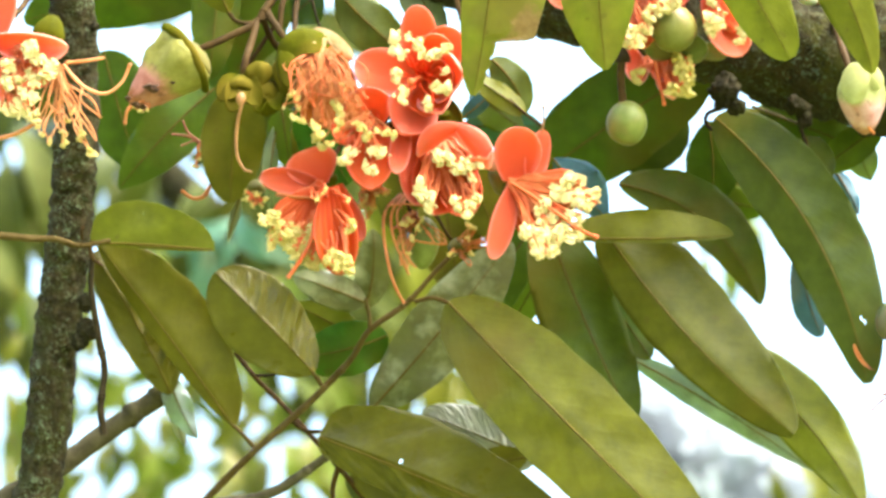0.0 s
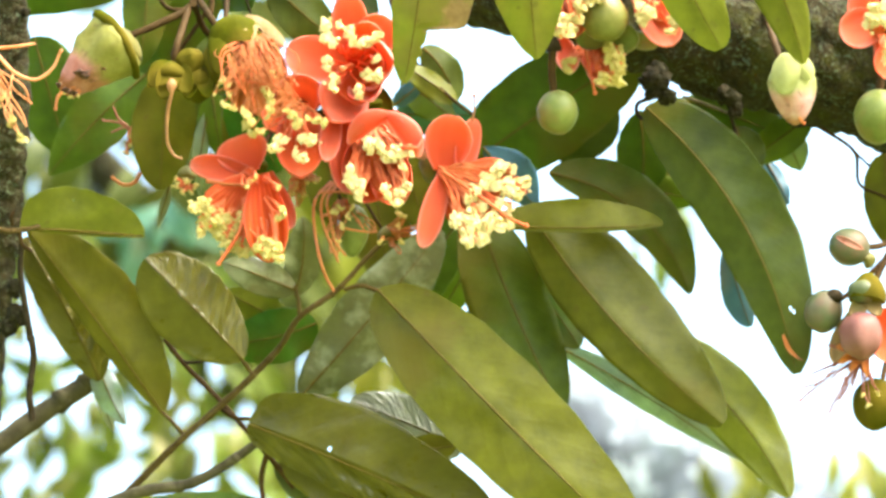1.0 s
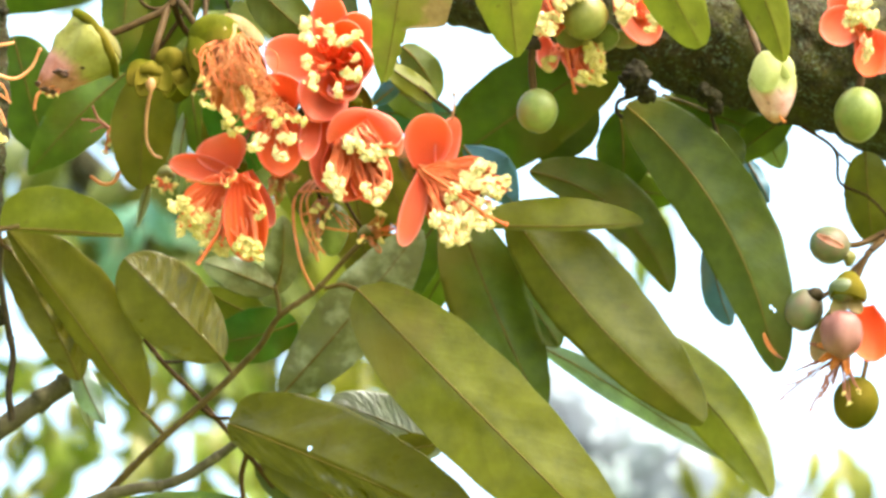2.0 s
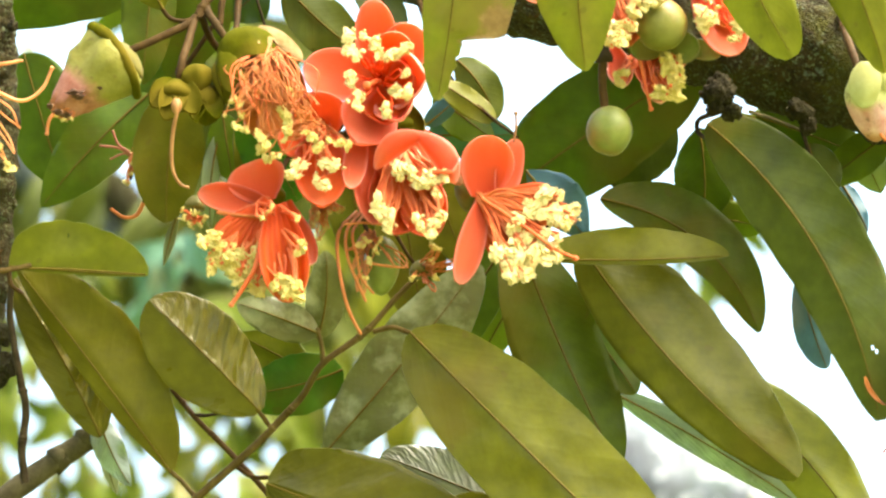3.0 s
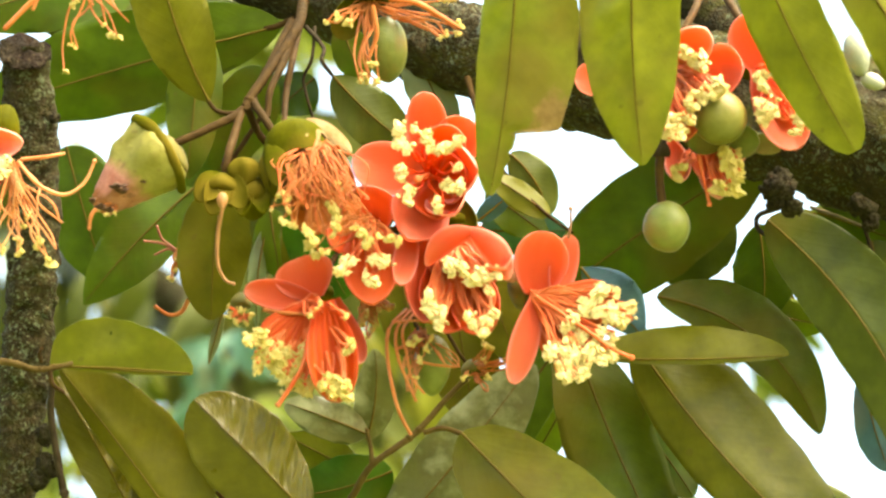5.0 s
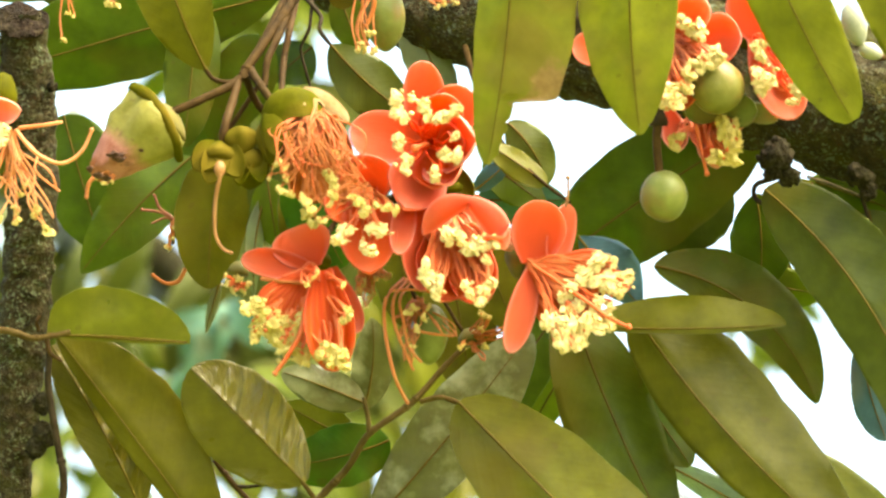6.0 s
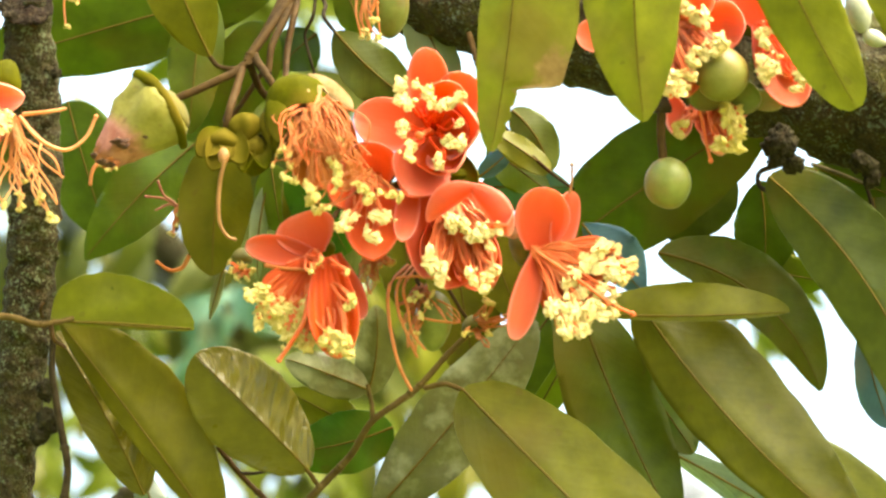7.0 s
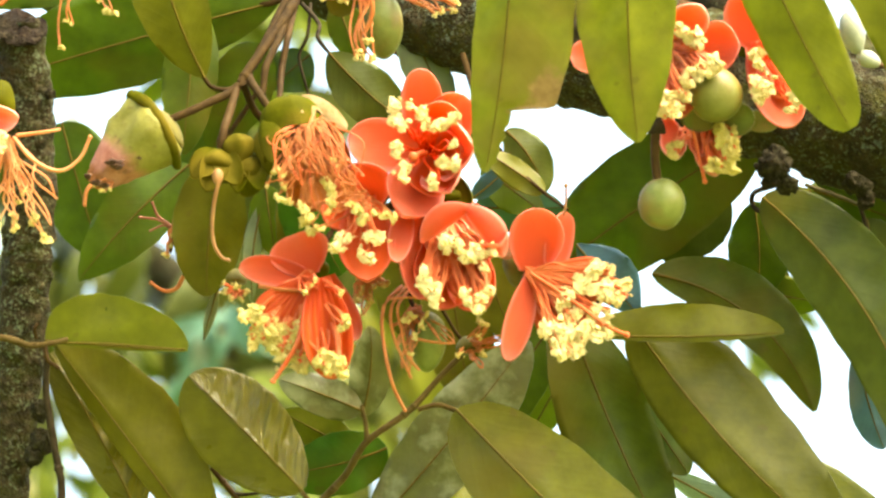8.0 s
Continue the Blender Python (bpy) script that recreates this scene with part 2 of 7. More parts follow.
LEAF = {
    "olive": leaf_material("olive_leaf_underside", (0.06812, 0.06595, 0.001681), (0.1088, 0.1056, 0.003362), (0.1817, 0.164, 0.009605), 0.4, 0.3, 0.2),
    "bronze": leaf_material("bronze_leaf_underside", (0.08683, 0.07525, 0.001827), (0.1288, 0.1096, 0.003654), (0.1975, 0.1653, 0.01044), 0.38, 0.3, 0.3),
    "green": leaf_material("green_leaf", (0.05, 0.083, 0.0021), (0.088, 0.133, 0.0042), (0.15, 0.19, 0.012), 0.4, 0.4, 0.28),
    "deep": leaf_material("deep_green_leaf", (0.054, 0.068, 0.005), (0.085, 0.1, 0.009), (0.145, 0.158, 0.026), 0.4, 0.38, 0.3),
    # the blue of reflected sky is put into this base colour
    "teal": leaf_material("sky_tinted_leaf", (0.02, 0.07, 0.1), (0.045, 0.115, 0.16), (0.09, 0.18, 0.2), 0.35, 0.3, 0.6),
    "pale": leaf_material("pale_grey_green_leaf", (0.125, 0.15, 0.065), (0.2, 0.225, 0.105), (0.4, 0.44, 0.28), 0.45, 0.4, 0.4),
    "glossy": leaf_material("glossy_olive_leaf", (0.06664, 0.06452, 0.00274), (0.1111, 0.1065, 0.007125), (0.1778, 0.1644, 0.01253), 0.4, 0.3, 0.18),
    "streaked": leaf_material("streaked_glossy_leaf", (0.088, 0.074, 0.003), (0.134, 0.113, 0.0075), (0.25, 0.226, 0.035), 0.3, 0.35, 0.38, 0.8),
    "hanging": leaf_material("hanging_yellow_olive_leaf", (0.122, 0.122, 0.004), (0.19, 0.19, 0.013), (0.32, 0.31, 0.036), 0.36, 0.42, 0.36, 0.3, (0.2, 0.14, 0.03)),
    "yellow": leaf_material("yellow_green_leaf", (0.095, 0.125, 0.004), (0.15, 0.185, 0.008), (0.27, 0.31, 0.05), 0.45, 0.45, 0.25),
    "mint": leaf_material("mint_green_leaf", (0.06, 0.14, 0.085), (0.095, 0.19, 0.12), (0.16, 0.26, 0.18), 0.5, 0.35, 0.2),
    "moss": leaf_material("moss_green_leaf", (0.04333, 0.06338, 0.00105), (0.07088, 0.0945, 0.002625), (0.1229, 0.1425, 0.009), 0.42, 0.36, 0.18),
    "scorched": leaf_material("hanging_leaf_with_a_brown_scar", (0.12, 0.129, 0.0056), (0.19, 0.201, 0.0175), (0.32, 0.31, 0.036), 0.36, 0.42, 0.36, 0.2, (0.2, 0.14, 0.03), (0.71, 0.08)),
    # its silvery mottling is sky gloss painted as colour
    "silvery": leaf_material("silvery_sheen_leaf", (0.075, 0.078, 0.012), (0.115, 0.115, 0.025), (0.2, 0.2, 0.07), 0.36, 0.36, 0.35, 0.1, (0.12, 0.1, 0.02), None, 0.5, painted_sheen=0.75),
    "vivid": leaf_material("vivid_green_leaf", (0.035, 0.1, 0.002), (0.06, 0.15, 0.004), (0.1, 0.2, 0.012), 0.42, 0.42, 0.25),
    "striped": leaf_material("pale_striped_leaf", (0.2, 0.2, 0.135), (0.3, 0.29, 0.22), (0.44, 0.42, 0.35), 0.35, 0.3, 0.4, 0.8),
    "scrap": leaf_material("dry_silver_leaf_scrap", (0.16, 0.2, 0.2), (0.28, 0.33, 0.32), (0.5, 0.54, 0.52), 0.3, 0.4, 0.6, 0.8),
    # darker leaf colour holds the shade of the foliage behind
    "far": leaf_material("shaded_far_leaf", (0.05, 0.058, 0.008), (0.085, 0.095, 0.015), (0.15, 0.165, 0.045), 0.6, 0.3, 0.1),
}
MIDRIB = skin("midrib", (0.085, 0.058, 0.005), (0.125, 0.088, 0.011), 200, 0.6, shine=0.1)
CORAL = skin("coral_bud_petal", (0.1823, 0.0651, 0.04774), (0.2604, 0.1215, 0.09548), 70, 0.5, 0.3, 0.15)
DRIED = skin("dried_red_brown_filament", (0.16, 0.045, 0.022), (0.27, 0.1, 0.055), 80, 0.6, 0.1)
DECAY = skin("decayed_brown_spot", (0.03, 0.012, 0.005), (0.1, 0.045, 0.02), 300, 0.8, 0.8)
BUD_GREY = skin("grey_brown_bud_skin", (0.063, 0.07, 0.0245), (0.119, 0.1225, 0.056), 110, 0.45, 0.2, 0.0, (0.119, 0.077, 0.042))
PETAL = petal_material("coral_petal", (0.6, 0.084, 0.026), (0.64, 0.165, 0.075), (0.7, 0.275, 0.185), 0.54, 0.38)
PETAL_DEEP = petal_material("pink_coral_petal_back", (0.6, 0.08, 0.032), (0.64, 0.17, 0.1), (0.74, 0.36, 0.28), 0.48, 0.85)
PETAL_IN = petal_material("orange_red_petal", (0.61, 0.058, 0.005), (0.65, 0.115, 0.02), (0.67, 0.165, 0.048), 0.5, 0.2)
PETAL_TONGUE = petal_material("orange_petal", (0.602, 0.0731, 0.00344), (0.6278, 0.129, 0.01032), (0.6536, 0.2924, 0.0516), 0.45, 0.12, 6)
WITHERED = petal_material("withered_orange_petal", (0.36, 0.1, 0.015), (0.5, 0.16, 0.03), (0.55, 0.22, 0.05), 0.3, 0.0)
FILAMENT = skin("orange_filament", (0.6494, 0.1109, 0.02772), (0.689, 0.2297, 0.0792), 80, 0.5, 0.1, 0.3)
SHEATH = petal_material("fused_orange_filaments", (0.602, 0.0774, 0.01032), (0.6192, 0.129, 0.0258), (0.6364, 0.2236, 0.0688), 0.42, 0.05, 7)
RED_THREAD = skin("red_filament", (0.7, 0.04, 0.004), (0.78, 0.1, 0.012), 80, 0.5, 0.1, 0.2)
FADED = skin("faded_orange_filament", (0.44, 0.12, 0.022), (0.6, 0.235, 0.075), 80, 0.5, 0.1, 0.3)
ANTHER = skin("pale_yellow_anther", (0.62, 0.46, 0.175), (0.76, 0.62, 0.31), 160, 0.8, 0.6, 0.2, None, (0.3, 0.7), 0.08)
OLDANTHER = skin("golden_anther", (0.5, 0.37, 0.085), (0.68, 0.55, 0.2), 260, 0.75, 0.9, 0.2)
BUD = skin("green_bud_skin", (0.09, 0.1035, 0.0135), (0.162, 0.171, 0.0378), 110, 0.42, 0.25, 0.0, (0.1665, 0.1215, 0.0315))
BUD_RIPE = skin("yellow_green_bud_skin", (0.11, 0.105, 0.014), (0.18, 0.165, 0.04), 110, 0.42, 0.25, 0.0, (0.19, 0.12, 0.03))
BUD_WAXY = skin("waxy_pale_bud_skin", (0.2, 0.21, 0.13), (0.33, 0.34, 0.23), 110, 0.4, 0.2, 0.0, None, (0.3, 0.7), 0.4)
BUD_PALE = skin("pale_bud_skin", (0.272, 0.264, 0.072), (0.44, 0.416, 0.176), 90, 0.45, 0.2, 0.15)
BUD_YELLOW = skin("yellow_green_bud_petal", (0.153, 0.135, 0.0135), (0.288, 0.261, 0.054), 70, 0.65, 0.7, 0.2, (0.234, 0.144, 0.054))
BUD_PINK = skin("bruised_pink_bud_petal", (0.26, 0.09, 0.045), (0.52, 0.25, 0.17), 130, 0.7, 1.0, 0.15, (0.27, 0.17, 0.06))
SEPAL = skin("olive_green_sepal", (0.045, 0.045, 0.0008), (0.1, 0.092, 0.0028), 60, 0.7, 0.6, 0.2, (0.115, 0.083, 0.008), (0.3, 0.7), 0.03)
DRY_RIM = skin("dry_tan_calyx_rim", (0.2, 0.125, 0.045), (0.4, 0.29, 0.15), 150, 0.75, 0.8, 0.2, None, (0.3, 0.7), 0.05)
SEPAL_BROWN = skin("brown_green_sepal", (0.07, 0.065, 0.008), (0.14, 0.11, 0.02), 90, 0.6, 0.4)
TWIG = skin("brown_twig_bark", (0.021, 0.011, 0.0025), (0.05, 0.028, 0.007), 160, 0.75, 0.8, shine=0.05)
TAN_TWIG = skin("tan_twig_bark", (0.05, 0.031, 0.008), (0.108, 0.072, 0.022), 140, 0.75, 0.8, shine=0.05)
TWIG_DARK = skin("dark_twig_bark", (0.018, 0.012, 0.005), (0.045, 0.032, 0.016), 160, 0.8, 0.8, shine=0.05)
TWIG_GREY = skin("grey_green_stem_bark", (0.04, 0.033, 0.016), (0.095, 0.077, 0.038), 120, 0.8, 0.8, shine=0.05)
STALK = skin("reddish_brown_stalk", (0.035, 0.019, 0.006), (0.078, 0.043, 0.014), 160, 0.6, 0.4, shine=0.05)
PISTIL = skin("pistil", (0.255, 0.1148, 0.03825), (0.391, 0.1955, 0.07225), 100, 0.5, 0.1, 0.2)
PEACH = skin("peach_filament", (0.6, 0.22, 0.07), (0.76, 0.38, 0.16), 80, 0.5, 0.1, 0.3)
BARK = bark_material("mossy_branch_bark", (0.01512, 0.01152, 0.00576), (0.0612, 0.04536, 0.01728), (0.05904, 0.05544, 0.00864), (0.144, 0.1728, 0.1224), 2.2)
BARK_STEM = bark_material("upright_stem_bark", (0.0119, 0.0085, 0.0034), (0.07225, 0.0527, 0.0204), (0.0527, 0.04845, 0.0119), (0.204, 0.238, 0.136), 2.6)
KNOB = bark_material("knobbly_bark", (0.009, 0.00675, 0.003), (0.045, 0.03375, 0.015), (0.03375, 0.0285, 0.0075), (0.075, 0.07125, 0.0375), 3.0)
CUT = bark_material("weathered_cut_wood", (0.0049, 0.0028, 0.0014), (0.0294, 0.0161, 0.0084), (0.0196, 0.014, 0.0056), (0.077, 0.056, 0.0315), 2.0)
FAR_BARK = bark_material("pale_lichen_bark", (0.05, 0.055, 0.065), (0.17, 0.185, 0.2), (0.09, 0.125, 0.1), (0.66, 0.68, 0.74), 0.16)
BUD_BLUSHED = fading_bud("ivory_bud_with_a_blush_tip", (0.26, 0.26, 0.075), (0.42, 0.4, 0.16), (0.44, 0.19, 0.16), (0.62, 0.39, 0.34))
BUD_FADING = fading_bud("fading_yellow_and_pink_bud", (0.13, 0.116, 0.011), (0.25, 0.222, 0.043), (0.22, 0.075, 0.04), (0.42, 0.19, 0.13))
# grass colour raised so that it bounces more light onto leaf undersides
GRASS = skin("brightened_grass", (0.085, 0.11, 0.025), (0.15, 0.17, 0.045), 3, 0.9, 0.5)

# ---- builders ----
ORIGIN = {}
TOWARDS = Vector((0, -0.97, -0.242))


def thing(name, at, label, category, group="", kind=""):
    ob = new(name)
    ob.empty_display_size = 0.02
    ob.location = at
    ORIGIN[ob] = Vector(at)
    return tagged(ob, label, category, group, kind)


def part(name, bm, material, parent, label=""):
    """Links a bmesh in world coordinates as one mesh under a thing or a part."""
    o = ORIGIN[parent]
    bmesh.ops.translate(bm, verts=bm.verts, vec=-o)
    me = bpy.data.meshes.new(name)
    bm.to_mesh(me)
    bm.free()
    for p in me.polygons:
        p.use_smooth = True
    me.set_sharp_from_angle(angle=radians(70))
    me.materials.append(material)
    ob = new(name, me)
    ob.parent = parent
    ORIGIN[ob] = o
    return tagged(ob, label)


def spline(pts, n):
    """A smooth line through the points."""
    p = [Vector(q) for q in pts]
    if len(p) == 2:
        return [p[0].lerp(p[1], i / n) for i in range(n + 1)]
    q = [2 * p[0] - p[1]] + p + [2 * p[-1] - p[-2]]
    out, per = [], max(2, n // (len(p) - 1))
    for i in range(1, len(q) - 2):
        a, b, c, d = q[i - 1:i + 3]
        for k in range(per):
            s = k / per
            out.append(0.5 * (2 * b + (c - a) * s + (2 * a - 5 * b + 4 * c - d) * s * s + (3 * b - a - 3 * c + d) * s ** 3))
    return out + [p[-1]]


def tube(bm, pts, r0, r1, sides=7, lump=0.0, lump_size=40.0, swell=0.0, close=True):
    """A tapered tube along pts, lumpy where asked, with closed ends."""
    n = len(pts)
    ref = Vector((0.3, 0.5, 0.81))
    rings = []
    for i, p in enumerate(pts):
        d = (pts[min(i + 1, n - 1)] - pts[max(i - 1, 0)]).normalized()
        a = d.cross(ref).normalized() if abs(d.dot(ref)) < 0.97 else d.cross(Vector((1, 0, 0))).normalized()
        b = d.cross(a)
        s = i / (n - 1)
        r = r0 + (r1 - r0) * s + swell * math.sin(math.pi * s)
        ring = []
        for k in range(sides):
            w = math.tau * k / sides
            o = a * math.cos(w) + b * math.sin(w)
            rr = r
            if lump:
                q = p + o * r
                rr = r * (1 + lump * (noise.noise(q * lump_size) + 0.5 * noise.noise(q * lump_size * 2.7)))
            ring.append(bm.verts.new(p + o * rr))
        rings.append(ring)
    for x, y in zip(rings, rings[1:]):
        for k in range(sides):
            bm.faces.new((x[k], x[(k + 1) % sides], y[(k + 1) % sides], y[k]))
    if close:
        bm.faces.new(rings[0])
        bm.faces.new(rings[-1])
    return rings


def sheet(bm, point, nu, nv, thick, gaps=()):
    """A thin two-sided sheet from point(u, v) -> place, normal."""
    uv = bm.loops.layers.uv.verify()
    top, low = [], []
    for i in range(nu + 1):
        a, b = [], []
        for j in range(nv + 1):
            p, n = point(i / nu, j / nv)
            a.append(bm.verts.new(p + n * thick / 2))
            b.append(bm.verts.new(p - n * thick / 2))
        top.append(a)
        low.append(b)

    def quad(vs, cs):
        f = bm.faces.new(vs)
        for l, c in zip(f.loops, cs):
            l[uv].uv = c
    for i in range(nu):
        for j in range(nv):
            if (i, j) in gaps:
                continue
            ij = ((i, j), (i + 1, j), (i + 1, j + 1), (i, j + 1))
            cs = [(x / nu, y / nv) for x, y in ij]
            quad([top[x][y] for x, y in ij], cs)
            quad([low[x][y] for x, y in reversed(ij)], cs[::-1])
    rim = [(i, 0) for i in range(nu)] + [(nu, j) for j in range(nv)] + [(i, nv) for i in range(nu, 0, -1)] + [(0, j) for j in range(nv, 0, -1)]
    for (x, y), (x2, y2) in zip(rim, rim[1:] + rim[:1]):
        quad([top[x2][y2], top[x][y], low[x][y], low[x2][y2]], [(x2 / nu, y2 / nv), (x / nu, y / nv), (x / nu, y / nv), (x2 / nu, y2 / nv)])


def facing(axis, face):
    """The side and the normal of a blade along axis whose face looks out of the tree, turned by face degrees."""
    n = (TOWARDS - axis * TOWARDS.dot(axis)).normalized()
    n = Matrix.Rotation(radians(face), 3, axis) @ n
    return axis.cross(n).normalized(), n


def leaf(twig, look_of, base, tip, width, face=0, bow=0.0, sag=0.04, fold=10, widest=0.45, blunt=0.75, wave=0.045, bite=0.0, notch=None, halves=(1.0, 1.0), holes=(), ruffle=None, label=""):
    """One blade with a raised midrib; bow bends it in its plane, sag out of it, fold lifts the two halves, ruffle (side, height, count) puckers one half."""
    base, tip = Vector(base), Vector(tip)
    run = tip - base
    length = run.length
    axis = run / length
    side, nrm = facing(axis, face)
    power = math.log(0.5) / math.log(widest)
    ph = random.uniform(0, 6.28)
    fo = -radians(fold)

    def centre(u):
        return base + run * u + (side * bow + nrm * sag) * length * 4 * u * (1 - u)

    def point(u, v):
        w = v * 2 - 1
        half = width / 2 * max(0.012, math.sin(math.pi * min(1, max(0, u)) ** power)) ** blunt
        d = (centre(min(1, u + 0.02)) - centre(max(0, u - 0.02))).normalized()
        s = (side - d * side.dot(d)).normalized()
        n = s.cross(d)
        n = n if n.dot(nrm) > 0 else -n
        lift = abs(w) * math.sin(fo) * (1 - 0.35 * abs(w)) + wave * math.sin(u * 11 + ph + (1.7 if w > 0 else 0)) * w * w * 2
        if ruffle and w * ruffle[0] > 0:
            a = abs(w)
            lift += ruffle[1] * math.sin(math.tau * (u - 0.16 * a) * ruffle[2] + ph + 1.5 * noise.noise(Vector((u * 5, a * 3, ph)))) * 4 * a * (1.02 - a) * math.sin(math.pi * u)
        edge = 1.0
        if bite and w < -0.2 and u > 0.55:
            edge = 1 - bite * max(0, noise.noise(Vector((u * 9 + ph, 3.1, 0.4))) + 0.35)
        if notch and w * notch[1] > 0:
            k = min(1.0, max(0.0, (u - notch[0] - 0.02 * noise.noise(Vector((w * 6, ph, 1.0)))) / 0.03))
            edge = 1 - k * (1 - notch[2]) * (1 + 0.15 * noise.noise(Vector((u * 40, ph, 0.0))))
        ripple = 1 + 0.012 * math.sin(u * 37 + ph) + 0.01 * noise.noise(Vector((u * 14, ph, w)))
        half *= halves[0] if w < 0 else halves[1]
        p = centre(u) + s * half * w * math.cos(fo) * ripple * edge + n * half * lift
        return p, (n - s * math.copysign(math.sin(fo), w) * min(1, abs(w) * 4)).normalized()
    bm = bmesh.new()
    fine = 2 if holes or ruffle else 1
    sheet(bm, point, 40 * fine, 12 * fine, 0.0005, {(int(u * 80), int(v * 24)) for u, v in holes})
    blade = part("leaf", bm, LEAF[look_of], twig, label)
    bm = bmesh.new()
    for off in (0.0006, -0.0006):
        tube(bm, [centre(0.97 * i / 20) + nrm * off for i in range(21)], 0.0007, 0.0002, 6)
    part("midrib", bm, MIDRIB, blade)
    return blade


def stem(parent, name, pts, r0, r1, material, lump=0.12, knots=0, label="", sides=9):
    bm = bmesh.new()
    line = spline(pts, max(10, 8 * len(pts)))
    tube(bm, line, r0, r1, sides, lump, 0.5 / max(r0, 0.0008))
    for k in range(knots):
        i = random.randrange(2, len(line) - 2)
        r = r0 + (r1 - r0) * i / len(line)
        ball(bm, line[i], (r * 1.45, r * 1.45, r * 1.2), 0.25, 1)
    return part(name, bm, material, parent, label)


def ball(bm, at, radii, lump=0.0, level=2, turn=None, lump_size=1.0):
    made = bmesh.ops.create_icosphere(bm, subdivisions=level, radius=1.0)["verts"]
    seed = Vector(at) * 37
    m = turn or Matrix.Identity(3)
    for v in made:
        k = 1 + lump * (noise.noise(v.co * 1.7 * lump_size + seed) + 0.6 * noise.noise(v.co * 3.9 * lump_size + seed))
        v.co = Vector(at) + m @ Vector((v.co.x * radii[0] * k, v.co.y * radii[1] * k, v.co.z * radii[2] * k))
    return made


def along(axis):
    """A turn that lays z along axis."""
    return Vector(axis).normalized().to_track_quat("Z", "Y").to_matrix()


def lathe(bm, base, axis, profile, sides=20, lobes=0, lobe=0.0, lump=0.0):
    """Turns a profile of (along, radius) about an axis."""
    m = along(axis)
    base = Vector(base)
    rings = []
    for h, r in profile:
        ring = []
        for k in range(sides):
            w = math.tau * k / sides
            rr = r * (1 + lobe * math.cos(lobes * w))
            q = Vector((math.cos(w) * rr, math.sin(w) * rr, h))
            if lump:
                q *= 1 + lump * noise.noise(q * 90 + base * 20)
            ring.append(bm.verts.new(base + m @ q))
        rings.append(ring)
    for x, y in zip(rings, rings[1:]):
        for k in range(sides):
            bm.faces.new((x[k], x[(k + 1) % sides], y[(k + 1) % sides], y[k]))
    bm.faces.new(rings[0])
    bm.faces.new(rings[-1])


def petal(flower, base, tip, width, face=0, cup=0.35, curl=0.1, material=None, name="petal", widest=0.6, blunt=0.42, bow=0.0, label=""):
    """A spoon-shaped petal: cup hollows it across, curl bends it along."""
    base, tip = Vector(base), Vector(tip)
    run = tip - base
    length = run.length
    axis = run / length
    side, nrm = facing(axis, face)
    power = math.log(0.5) / math.log(widest)
    ph = random.uniform(0, 6.28)

    def point(u, v):
        w = v * 2 - 1
        u = 1 - (1 - u) ** 1.6
        shape = max(0.10 * (1 - u), math.sin(math.pi * min(1, 0.04 + 0.96 * u) ** power)) ** blunt
        half = width / 2 * max(0.03, shape)
        c = base + run * u + (side * bow - nrm * curl) * length * 4 * u * (1 - u)
        lift = cup * half * w * w * (0.6 + 0.4 * u) + 0.035 * width * math.sin(5 * u + 3 * w + ph) * w * w
        p = c + side * half * w * (1 - 0.12 * cup * w * w) + nrm * lift
        return p, (nrm - side * cup * w).normalized()
    bm = bmesh.new()
    sheet(bm, point, 18, 12, 0.0009)
    return part(name, bm, material or PETAL, flower, label)


def stamens(flower, base, end, size, count=5, material=None, anther=None, arch=0.12, thick=0.0009, tangle=0.1):
    """A bundle of filaments from the flower's heart to one crumbly clump of anthers."""
    base, end = Vector(base), Vector(end)
    bm = bmesh.new()
    d = end - base
    for k in range(count):
        j = Vector([random.uniform(-1, 1) for _ in range(3)])
        b = base + Vector([random.uniform(-1, 1) for _ in range(3)]) * 0.0026
        i = Vector([random.uniform(-1, 1) for _ in range(3)])
        mid = base.lerp(end, 0.35) + j * d.length * tangle + Vector((0, -0.4, 0.9)) * d.length * arch
        low = base.lerp(end, 0.72) + i * d.length * tangle + Vector((0, -0.4, 0.9)) * d.length * arch * 0.6
        tube(bm, spline([b, mid, low, end + j * (size * 0.3 + d.length * max(0, tangle - 0.1) * 0.6)], 15), thick, thick * 0.7, 5)
    bundle = part("stamen", bm, material or FILAMENT, flower)
    if size > 0:
        bm = bmesh.new()
        big = size > 0.005
        spread = Matrix.Rotation(random.uniform(0, 6.28), 3, "Y") @ Vector((1, 0, 0))
        for k in range(3):
            o = spread * (k - 1) * 0.42 + Vector([random.gauss(0, 0.16) for _ in range(3)])
            r = size * random.uniform(0.29, 0.39)
            turn = Euler([random.uniform(-0.6, 0.6), random.uniform(0, 6), random.uniform(-0.6, 0.6)]).to_matrix()
            ball(bm, end + o * size * 0.6, (r * random.uniform(0.9, 1.2), r * random.uniform(0.4, 0.55), r * random.uniform(0.65, 0.9)), 0.95, 3 if big else 2, turn, 1.9)
        for k in range(2):
            o = Vector([random.gauss(0, 0.45) for _ in range(3)])
            r = size * random.uniform(0.12, 0.2)
            turn = Euler([random.uniform(0, 6) for _ in range(3)]).to_matrix()
            ball(bm, end + o * size * 0.6, (r, r * random.uniform(0.5, 0.8), r * 0.7), 0.6, 2, turn, 1.0)
        part("anther", bm, anther or ANTHER, bundle)
    return bundle


